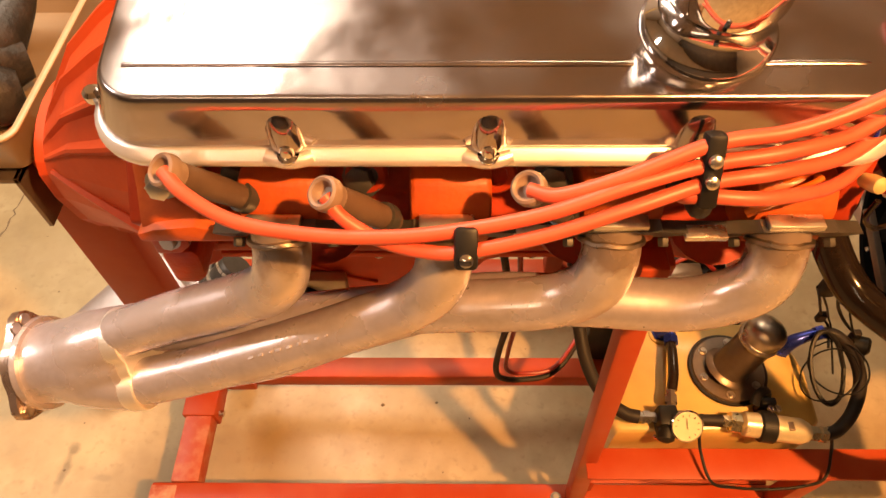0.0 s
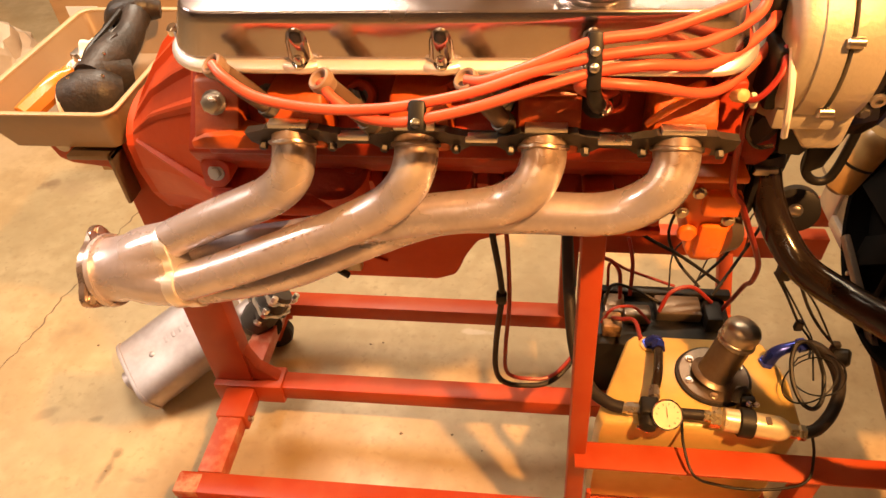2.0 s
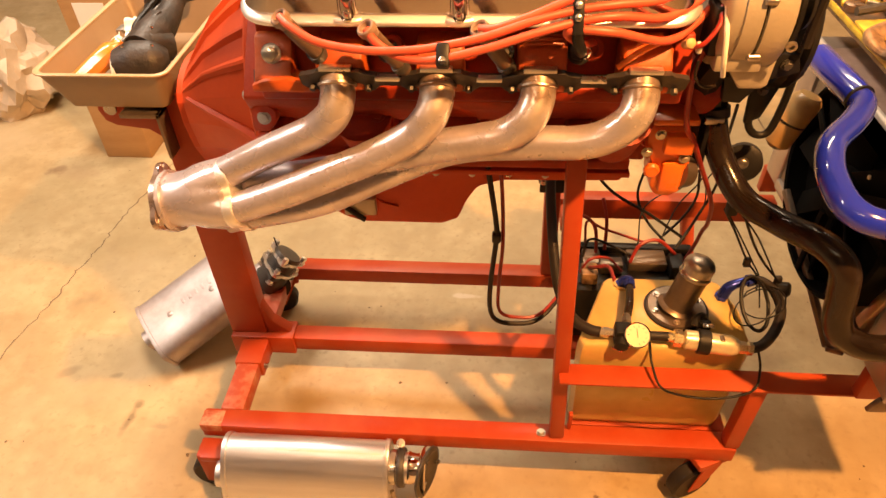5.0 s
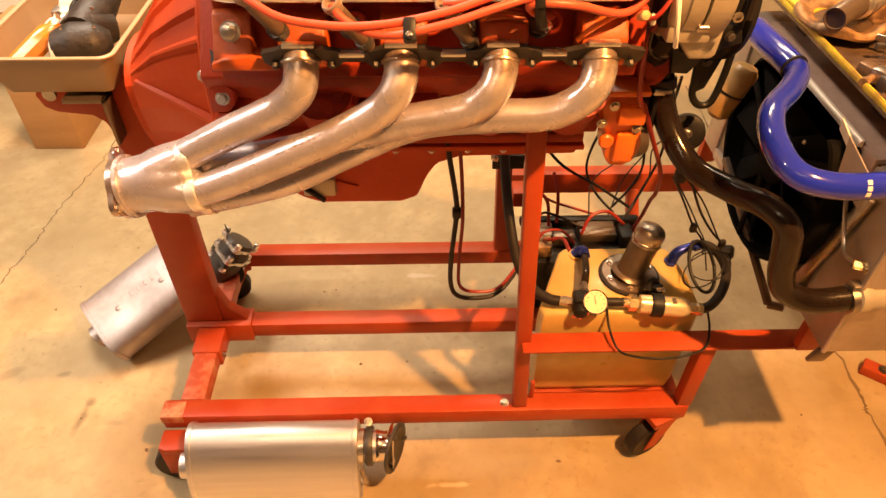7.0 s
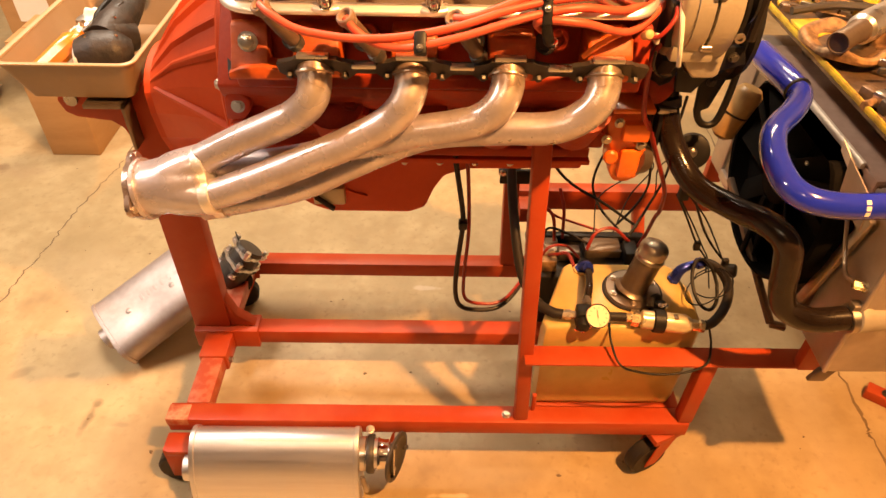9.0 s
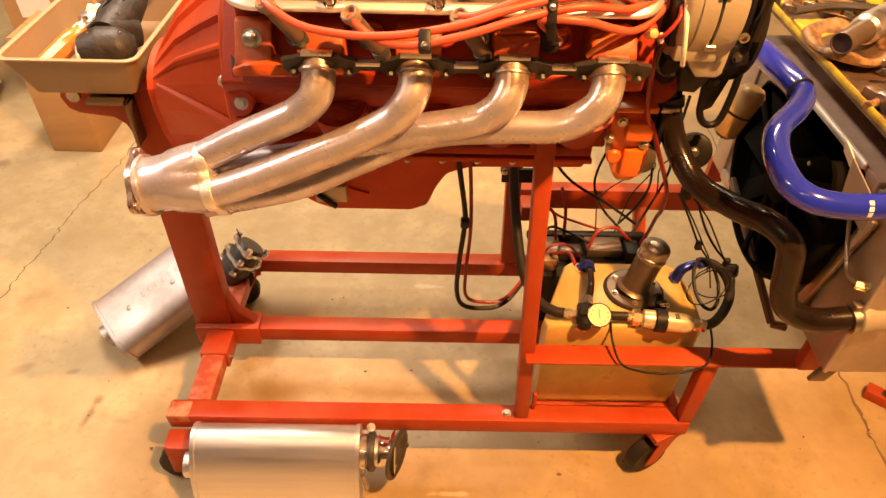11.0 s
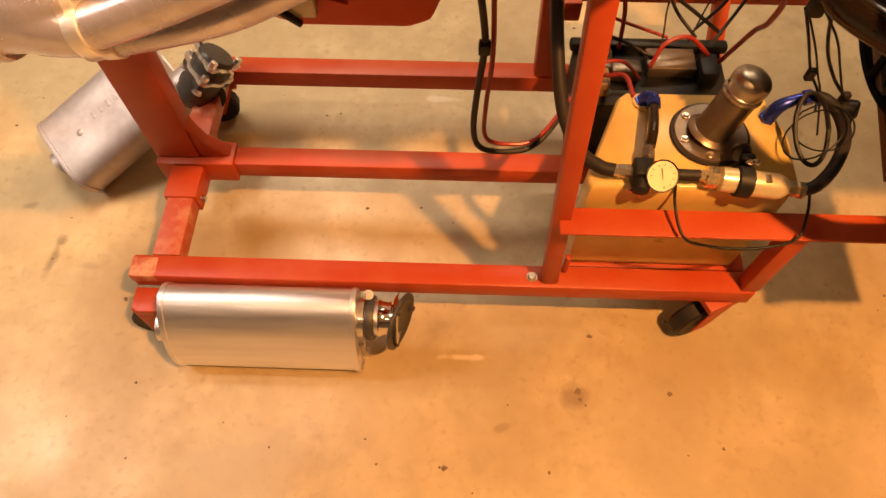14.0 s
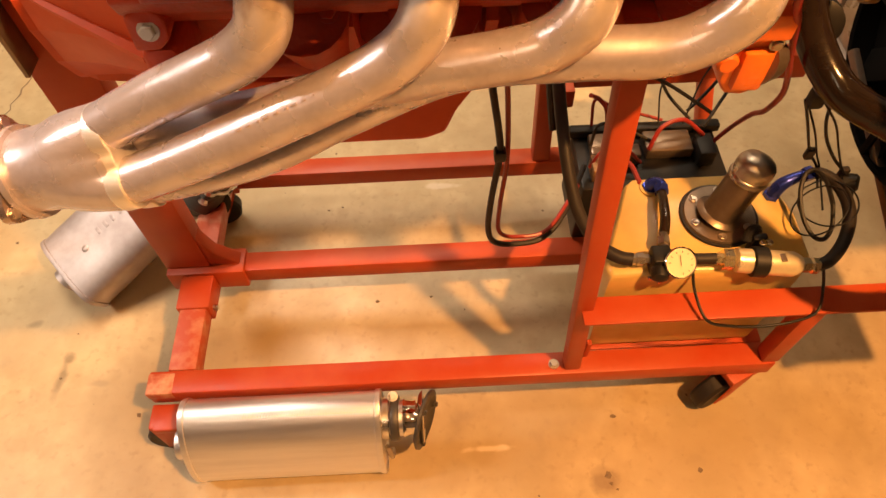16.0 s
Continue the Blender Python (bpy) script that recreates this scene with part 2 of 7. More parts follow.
def concrete():
    m = material("stained_garage_concrete", (0.470, 0.363, 0.205), (0.32, 0.232, 0.115), 0.42, grain=26, stain=4.6, mix=0.9, bump=0.12, rough_span=0.12)
    nt = m.node_tree
    n, l = nt.nodes, nt.links
    bsdf = n["Principled BSDF"]
    src = bsdf.inputs["Base Color"].links[0].from_socket
    co = n["Texture Coordinate"]
    for scale, lo, hi, dark in ((5.0, 0.47, 0.66, (0.37, 0.275, 0.145)), (17.0, 0.50, 0.70, (0.36, 0.262, 0.135)), (60.0, 0.56, 0.72, (0.33, 0.24, 0.125)), (9.0, 0.62, 0.80, (0.26, 0.185, 0.10)), (38.0, 0.73, 0.80, (0.15, 0.105, 0.06)), (1.3, 0.56, 0.75, (0.53, 0.42, 0.27))):
        t = n.new("ShaderNodeTexNoise")
        t.inputs["Scale"].default_value, t.inputs["Detail"].default_value = scale, 5
        l.new(co.outputs["Object"], t.inputs["Vector"])
        r = n.new("ShaderNodeMapRange")
        r.inputs["From Min"].default_value, r.inputs["From Max"].default_value, r.inputs["To Max"].default_value = lo, hi, 0.75
        l.new(t.outputs["Fac"], r.inputs["Value"])
        x = n.new("ShaderNodeMix")
        x.data_type = "RGBA"
        l.new(r.outputs[0], x.inputs["Factor"])
        l.new(src, x.inputs["A"])
        x.inputs["B"].default_value = (*dark, 1)
        src = x.outputs["Result"]
    # spilt oil, a scraped pale mark and old drips, each with its own ragged outline
    rag = n.new("ShaderNodeTexNoise")
    rag.inputs["Scale"].default_value, rag.inputs["Detail"].default_value = 26, 6
    l.new(co.outputs["Object"], rag.inputs["Vector"])
    for x, y, rx, ry, turn, colour, amount in (
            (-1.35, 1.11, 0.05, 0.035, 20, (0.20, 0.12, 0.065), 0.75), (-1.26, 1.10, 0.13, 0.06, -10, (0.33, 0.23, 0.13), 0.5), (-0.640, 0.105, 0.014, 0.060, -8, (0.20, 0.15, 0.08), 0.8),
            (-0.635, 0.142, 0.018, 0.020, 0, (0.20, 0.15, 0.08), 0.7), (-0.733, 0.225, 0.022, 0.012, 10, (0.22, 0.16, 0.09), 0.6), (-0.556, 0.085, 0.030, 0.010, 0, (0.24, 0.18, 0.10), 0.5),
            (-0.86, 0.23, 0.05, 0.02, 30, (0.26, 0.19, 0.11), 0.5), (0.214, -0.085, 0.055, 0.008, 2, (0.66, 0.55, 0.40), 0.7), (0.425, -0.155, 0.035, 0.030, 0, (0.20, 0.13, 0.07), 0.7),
            (0.285, -0.217, 0.020, 0.010, 20, (0.22, 0.15, 0.08), 0.6), (0.154, 0.55, 0.06, 0.012, 0, (0.58, 0.48, 0.36), 0.6), (-0.15, -0.30, 0.22, 0.10, 15, (0.33, 0.25, 0.15), 0.6), (0.75, -0.35, 0.30, 0.16, -20, (0.33, 0.24, 0.13), 0.5)):
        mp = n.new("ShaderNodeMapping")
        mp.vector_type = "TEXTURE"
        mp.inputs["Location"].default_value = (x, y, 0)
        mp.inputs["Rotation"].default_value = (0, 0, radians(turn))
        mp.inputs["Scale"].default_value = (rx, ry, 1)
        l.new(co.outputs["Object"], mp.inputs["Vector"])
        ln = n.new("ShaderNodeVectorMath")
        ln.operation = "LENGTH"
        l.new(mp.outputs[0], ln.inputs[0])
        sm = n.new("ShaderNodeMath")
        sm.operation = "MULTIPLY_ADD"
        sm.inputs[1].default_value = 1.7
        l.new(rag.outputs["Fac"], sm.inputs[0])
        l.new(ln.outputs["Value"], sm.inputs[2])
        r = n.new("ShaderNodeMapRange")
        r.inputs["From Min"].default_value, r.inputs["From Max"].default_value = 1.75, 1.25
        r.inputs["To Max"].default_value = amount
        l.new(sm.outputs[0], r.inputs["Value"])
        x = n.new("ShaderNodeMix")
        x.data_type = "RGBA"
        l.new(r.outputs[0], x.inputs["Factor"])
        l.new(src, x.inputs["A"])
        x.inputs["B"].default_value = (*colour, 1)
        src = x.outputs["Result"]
    l.new(src, bsdf.inputs["Base Color"])
    return m


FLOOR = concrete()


def tint_ports():
    """Straw and brown heat colours on the tubes close to the cylinder head, with a ragged lower edge."""
    nt = HEADER.node_tree
    n, l = nt.nodes, nt.links
    bsdf = n["Principled BSDF"]
    co = n["Texture Coordinate"]
    rag = n.new("ShaderNodeTexNoise")
    rag.inputs["Scale"].default_value, rag.inputs["Detail"].default_value = 55, 5
    l.new(co.outputs["Object"], rag.inputs["Vector"])
    sep = n.new("ShaderNodeSeparateXYZ")
    l.new(co.outputs["Object"], sep.inputs[0])
    z = n.new("ShaderNodeMath")
    z.operation = "MULTIPLY_ADD"
    z.inputs[1].default_value = 0.045
    l.new(rag.outputs["Fac"], z.inputs[0])
    l.new(sep.outputs["Z"], z.inputs[2])
    src = bsdf.inputs["Base Color"].links[0].from_socket
    for lo, hi, amount, colour in ((0.935, 0.968, 0.38, (0.70, 0.58, 0.36)), (0.968, 0.980, 0.85, (0.30, 0.21, 0.15))):
        r = n.new("ShaderNodeMapRange")
        r.inputs["From Min"].default_value, r.inputs["From Max"].default_value, r.inputs["To Max"].default_value = lo, hi, amount
        l.new(z.outputs[0], r.inputs["Value"])
        x = n.new("ShaderNodeMix")
        x.data_type = "RGBA"
        l.new(r.outputs[0], x.inputs["Factor"])
        l.new(src, x.inputs["A"])
        x.inputs["B"].default_value = (*colour, 1)
        src = x.outputs["Result"]
    l.new(src, bsdf.inputs["Base Color"])


tint_ports()


# ---- building helpers ----
def thing(name, at, label, category, group=""):
    ob = new(name)
    ob.empty_display_size = 0.05
    ob.location = at
    tagged(ob, label, category, group)
    ob["base"] = list(at)
    return ob


def part(name, bm, mat, parent=None, label="", smooth=40):
    me = bpy.data.meshes.new(name)
    bmesh.ops.recalc_face_normals(bm, faces=bm.faces)
    if smooth:
        for f in bm.faces:
            f.smooth = True
        for e in bm.edges:
            if len(e.link_faces) != 2 or e.calc_face_angle(0) > radians(smooth):
                e.smooth = False
    bm.to_mesh(me)
    bm.free()
    me.materials.append(mat)
    ob = new(name, me)
    if parent:
        ob.parent = parent
        top = parent.parent or parent
        if parent.parent is None:
            ob.matrix_parent_inverse = Matrix.Translation(parent.location).inverted()
        # a part of a part keeps the world coordinates that its parent part already has
    if label:
        ob["label"] = label
    return ob


def solo(name, bm, mat, label, category, group="", smooth=40):
    return tagged(part(name, bm, mat, None, "", smooth), label, category, group)


def B():
    return bmesh.new()


def box(bm, lo, hi, bevel=0.0, m=None):
    r = bmesh.ops.create_cube(bm, size=1)
    vs = r["verts"]
    c = [(a + b) / 2 for a, b in zip(lo, hi)]
    s = [abs(b - a) for a, b in zip(lo, hi)]
    for v in vs:
        v.co = Vector((c[0] + v.co.x * s[0], c[1] + v.co.y * s[1], c[2] + v.co.z * s[2]))
    if bevel:
        es = list({e for v in vs for e in v.link_edges})
        out = bmesh.ops.bevel(bm, geom=es, offset=bevel, segments=2, affect="EDGES", profile=0.5)
        vs = list({v for f in out["faces"] for v in f.verts} | {v for v in vs if v.is_valid})
    if m is not None:
        for v in vs:
            v.co = m @ v.co
    return bm


def curve(pts, n=8):
    """Catmull-Rom points through pts."""
    P = [Vector(p) for p in pts]
    if len(P) < 3:
        return P
    P = [P[0] * 2 - P[1]] + P + [P[-1] * 2 - P[-2]]
    out = []
    for i in range(1, len(P) - 2):
        a, b, c, d = P[i - 1:i + 3]
        for k in range(n):
            t = k / n
            out.append(0.5 * ((2 * b) + (c - a) * t + (2 * a - 5 * b + 4 * c - d) * t * t + (3 * b - a - 3 * c + d) * t ** 3))
    out.append(P[-2])
    return out


def tube(bm, pts, r, seg=12, n=8, caps=True, inner=0.0):
    """A round sweep; r: one radius or one for each of pts."""
    path = curve(pts, n)
    m = len(path)
    if isinstance(r, (list, tuple)):
        rad = [r[min(int(i / n), len(r) - 2)] * (1 - (i / n - min(int(i / n), len(r) - 2))) + r[min(int(i / n), len(r) - 2) + 1] * (i / n - min(int(i / n), len(r) - 2)) for i in range(m)] if len(path) > len(r) else list(r)
    else:
        rad = [r] * m
    up = None
    rings = []
    for i, p in enumerate(path):
        d = (path[min(i + 1, m - 1)] - path[max(i - 1, 0)]).normalized()
        if up is None:
            up = d.orthogonal().normalized()
        up = (up - d * up.dot(d)).normalized()
        side = d.cross(up)
        rings.append([bm.verts.new(p + rad[i] * (math.cos(a) * up + math.sin(a) * side)) for a in (2 * math.pi * k / seg for k in range(seg))])
    for a, b in zip(rings, rings[1:]):
        for k in range(seg):
            bm.faces.new((a[k], a[(k + 1) % seg], b[(k + 1) % seg], b[k]))
    if caps:
        bm.faces.new(list(reversed(rings[0])))
        bm.faces.new(rings[-1])
    return bm


def lathe(bm, profile, at, axis, seg=24, close=True):
    """profile: (distance along the axis, radius) pairs turned round the axis through at."""
    axis = Vector(axis).normalized()
    u = axis.orthogonal().normalized()
    w = axis.cross(u)
    at = Vector(at)
    rings = []
    for h, r in profile:
        if r <= 1e-6:
            rings.append([bm.verts.new(at + axis * h)])
        else:
            rings.append([bm.verts.new(at + axis * h + r * (math.cos(t) * u + math.sin(t) * w)) for t in (2 * math.pi * k / seg for k in range(seg))])
    for a, b in zip(rings, rings[1:]):
        for k in range(seg):
            q = [a[k % len(a)], a[(k + 1) % len(a)], b[(k + 1) % len(b)], b[k % len(b)]]
            q = list(dict.fromkeys(q))
            if len(q) > 2:
                bm.faces.new(q)
    for ring, flip in ((rings[0], True), (rings[-1], False)):
        if len(ring) > 2 and (close or flip):
            bm.faces.new(list(reversed(ring)) if flip else ring)
    return bm


def cyl(bm, a, b, r, seg=20, r2=None, bevel=0.0):
    a, b = Vector(a), Vector(b)
    h = (b - a).length
    r2 = r if r2 is None else r2
    if bevel:
        return lathe(bm, [(0, r - bevel), (bevel, r), (h - bevel, r2), (h, r2 - bevel)], a, b - a, seg)
    return lathe(bm, [(0, r), (h, r2)], a, b - a, seg)


def hexbolt(bm, at, axis, r=0.008, h=0.007, washer=True):
    axis = Vector(axis).normalized()
    at = Vector(at)
    if washer:
        cyl(bm, at, at + axis * 0.002, r * 1.35, 14)
    lathe(bm, [(0.001, r), (h - 0.001, r), (h, r * 0.82)], at, axis, 6)
    return bm


def prism(bm, poly, plane, a, b, bevel=0.0):
    """Extrudes a polygon: plane 'yz' along x from a to b, 'xz' along y, 'xy' along z."""
    def put(p, t):
        return {"yz": (t, p[0], p[1]), "xz": (p[0], t, p[1]), "xy": (p[0], p[1], t)}[plane]
    lo = [bm.verts.new(put(p, a)) for p in poly]
    hi = [bm.verts.new(put(p, b)) for p in poly]
    n = len(poly)
    fs = [bm.faces.new(list(reversed(lo))), bm.faces.new(hi)]
    for k in range(n):
        fs.append(bm.faces.new((lo[k], lo[(k + 1) % n], hi[(k + 1) % n], hi[k])))
    if bevel:
        es = list({e for f in fs for e in f.edges})
        bmesh.ops.recalc_face_normals(bm, faces=fs)
        bmesh.ops.bevel(bm, geom=es, offset=bevel, segments=2, affect="EDGES", profile=0.5, clamp_overlap=True)
    return bm


def rounded(w0, w1, v0, v1, r, seg=6):
    """A rounded rectangle's outline in the plane."""
    out = []
    for cx, cy, a0 in ((w1 - r, v1 - r, 0), (w0 + r, v1 - r, 90), (w0 + r, v0 + r, 180), (w1 - r, v0 + r, 270)):
        for k in range(seg + 1):
            a = radians(a0 + 90 * k / seg)
            out.append((cx + r * math.cos(a), cy + r * math.sin(a)))
    return out


def rounded_ends(w0, w1, v0, v1, left, right, seg=8):
    """Like rounded, with its own radius at the low and the high end."""
    out = []
    for cx, cy, a0, r in ((w1 - right, v1 - right, 0, right), (w0 + left, v1 - left, 90, left), (w0 + left, v0 + left, 180, left), (w1 - right, v0 + right, 270, right)):
        for k in range(seg + 1):
            a = radians(a0 + 90 * k / seg)
            out.append((cx + r * math.cos(a), cy + r * math.sin(a)))
    return out


def loft(bm, rings, close_first=True, close_last=True):
    R = [[bm.verts.new(p) for p in ring] for ring in rings]
    n = len(R[0])
    for a, b in zip(R, R[1:]):
        for k in range(n):
            bm.faces.new((a[k], a[(k + 1) % n], b[(k + 1) % n], b[k]))
    if close_first:
        bm.faces.new(list(reversed(R[0])))
    if close_last:
        bm.faces.new(R[-1])
    return bm


def square_tube(bm, lo, hi, bevel=0.004):
    return box(bm, lo, hi, bevel)


def beam(bm, a, b, w, h, bevel=0.004, up=(0, 0, 1)):
    """A bar of section w x h from a to b."""
    a, b = Vector(a), Vector(b)
    d = (b - a).normalized()
    upv = Vector(up)
    side = d.cross(upv).normalized()
    upv = side.cross(d)
    m = Matrix((( *side, 0), (*d, 0), (*upv, 0), (0, 0, 0, 1))).transposed()
    m = Matrix.Translation((a + b) / 2) @ m
    return box(bm, (-w / 2, -(b - a).length / 2, -h / 2), (w / 2, (b - a).length / 2, h / 2), bevel, m)


# ---- the garage ----
def room():
    b = B()
    box(b, (-5.2, -3.0, -0.1), (3.2, 3.2, 0.0))
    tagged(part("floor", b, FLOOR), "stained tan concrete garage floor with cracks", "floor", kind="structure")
    for name, lo, hi in (("wall_west", (-5.32, -3.12, -0.1), (-5.2, 3.32, 2.7)), ("wall_east", (3.2, -3.12, -0.1), (3.32, 3.32, 2.7)),
                         ("wall_south", (-5.2, -3.12, -0.1), (3.2, -3.0, 2.7)), ("wall_north", (-5.2, 3.2, -0.1), (3.2, 3.32, 2.7))):
        b = B()
        box(b, lo, hi)
        tagged(part(name, b, DARKWALL if name == "wall_south" else DRYWALL), "plain painted garage wall", "wall", kind="structure")
    b = B()
    box(b, (-5.32, -3.12, 2.7), (3.32, 3.32, 2.8))
    tagged(part("ceiling", b, CEIL), "plain plastered garage ceiling", "ceiling", kind="structure")


room()

# ---- engine stand ----
S = thing("engine_stand", (0.17, 0.25, 0.0), "red-orange painted square-tube engine run stand on casters", "engine stand")


def stand():
    def tubepart(name, lo, hi, mat=STAND, label=""):
        b = B()
        square_tube(b, lo, hi)
        return part(name, b, mat, S, label)

    tubepart("front_rail", (-0.38, -0.014, 0.130), (0.711, 0.029, 0.172))
    tubepart("middle_rail", (-0.243, 0.229, 0.130), (0.659, 0.272, 0.171))
    tubepart("rail_sleeve", (-0.386, 0.222, 0.122), (-0.238, 0.278, 0.178))
    tubepart("rear_rail", (-0.36, 0.462, 0.130), (0.73, 0.506, 0.172))
    tubepart("cross_member", (-0.350, 0.030, 0.131), (-0.300, 0.461, 0.170), WORN, "cross tube with worn and chipped red paint")
    tubepart("cross_sleeve", (-0.356, 0.150, 0.126), (-0.294, 0.221, 0.1755))
    tubepart("cross_member", (0.66, 0.030, 0.131), (0.70, 0.461, 0.170))
    # bare end of the front rail, where the paint has come off, and a bolt on the rail
    b = B()
    box(b, (-0.3806, -0.0146, 0.1500), (-0.334, 0.0240, 0.1726), 0.002)
    part("chipped_end", b, BARE, S, "rail end with the paint chipped to bare metal")
    b = B()
    hexbolt(b, (0.327, 0.005, 0.172), (0, 0, 1), 0.007, 0.008)
    part("bolt", b, STEEL, S)
    b = B()
    cyl(b, (-0.300, 0.163, 0.150), (-0.285, 0.163, 0.150), 0.006, 10)
    part("bolt", b, STEEL, S)
    # rear post with its gusset
    b = B()
    square_tube(b, (-0.386, 0.236, 0.178), (-0.302, 0.274, 0.80))
    part("rear_post", b, STAND, S)
    b = B()
    prism(b, [(-0.303, 0.178), (-0.303, 0.27), (-0.285, 0.215), (-0.245, 0.178)], "xz", 0.240, 0.268, 0.003)
    part("gusset", b, STAND, S)
    # front posts carrying the engine mounts
    b = B()
    beam(b, (0.358, 0.006, 0.172), (0.330, 0.035, 0.86), 0.028, 0.028, up=(0, 1, 0))
    part("front_post", b, STAND, S)
    b = B()
    beam(b, (0.362, 0.484, 0.172), (0.340, 0.465, 0.80), 0.036, 0.036, up=(0, 1, 0))
    part("front_post", b, STAND, S)
    b = B()
    box(b, (0.318, 0.03, 0.835), (0.352, 0.15, 0.855), 0.003)
    part("mount_arm", b, STAND, S)
    b = B()
    box(b, (0.318, 0.35, 0.775), (0.352, 0.47, 0.795), 0.003)
    part("mount_arm", b, STAND, S)
    # flat bar that carries the radiator
    b = B()
    box(b, (0.345, -0.022, 0.369), (0.905, 0.024, 0.375), 0.002)
    box(b, (0.345, 0.019, 0.335), (0.905, 0.024, 0.370), 0.002)
    part("shelf_bar", b, STAND, S)
    b = B()
    beam(b, (0.700, 0.004, 0.172), (0.700, 0.000, 0.369), 0.030, 0.030, up=(0, 1, 0))
    part("shelf_leg", b, STAND, S)
    b = B()
    box(b, (0.36, 0.56, 0.285), (0.905, 0.598, 0.345), 0.003)
    part("rear_shelf_bar", b, STAND, S)
    b = B()
    square_tube(b, (0.385, 0.505, 0.285), (0.42, 0.56, 0.330))
    part("shelf_tie", b, STAND, S)
    b = B()
    beam(b, (0.716, 0.500, 0.150), (0.704, 0.572, 0.29), 0.030, 0.030, up=(0, 1, 0))
    part("shelf_leg", b, STAND, S)
    # angle that the fuel tank stands on
    b = B()
    box(b, (0.388, 0.030, 0.166), (0.672, 0.075, 0.1715), 0.0015)
    box(b, (0.380, 0.016, 0.172), (0.388, 0.026, 0.222), 0.001)
    part("tank_angle", b, STAND, S)
    # casters
    for x, y, swing in ((0.668, 0.004, 25), (-0.340, -0.040, 0), (0.68, 0.484, 40), (-0.33, 0.484, 10)):
        m = Matrix.Translation((x, y, 0)) @ pose(0, 0, 0, 0, 0, swing)
        b = B()
        box(b, (-0.035, -0.024, 0.112), (0.035, 0.024, 0.130), 0.003, m)
        forks = []
        for s in (-1, 1):
            fork = B()
            forks.append(fork)
            prism(fork, [(-0.02, 0.112), (0.024, 0.112), (-0.012, 0.035), (-0.04, 0.035)], "xz", 0.021 * s - 0.0015, 0.021 * s + 0.0015)
        plate = part("caster", b, STAND, S)
        for fork in forks:
            for v in fork.verts:
                v.co = m @ v.co
            part("fork", fork, STAND, plate)
        b = B()
        lathe(b, [(-0.016, 0.030), (-0.016, 0.042), (-0.011, 0.047), (0.011, 0.047), (0.016, 0.042), (0.016, 0.030)], m @ Vector((-0.026, 0, 0.047)), m.to_3x3() @ Vector((0, 1, 0)), 28)
        part("wheel", b, BLACK, plate, "black rubber caster wheel")
    # block under the front left end
    b = B()
    box(b, (-0.384, -0.060, 0.030), (-0.338, -0.0145, 0.128), 0.004)
    part("end_bracket", b, STAND, S)
    # dark steel bracket on the rear post
    b = B()
    prism(b, [(-0.508, 0.765), (-0.516, 0.745), (-0.508, 0.722), (-0.490, 0.712), (-0.430, 0.704), (-0.412, 0.690), (-0.386, 0.610), (-0.360, 0.610), (-0.360, 0.780), (-0.495, 0.780)], "xz", 0.275, 0.283, 0.0015)
    br = part("bracket", b, STAND, S, "red gusset bracket with a bolt hole")
    b = B()
    cyl(b, (-0.490, 0.271, 0.748), (-0.490, 0.2755, 0.748), 0.012, 18)
    part("bushing", b, STEEL, br)
    b = B()
    box(b, (-0.43, 0.20, 0.772), (-0.36, 0.275, 0.780), 0.001)
    box(b, (-0.366, 0.20, 0.69), (-0.360, 0.236, 0.780), 0.001)
    part("angle", b, DARKMETAL, br, "dark steel angle")


stand()

# ---- engine ----
E0 = thing("engine", (0.17, 0.25, 0.59), "orange painted V8 engine bolted to a run stand", "engine")
CY = 0.25


def mirror(poly):
    return poly + [(2 * CY - y, z) for y, z in reversed(poly)]


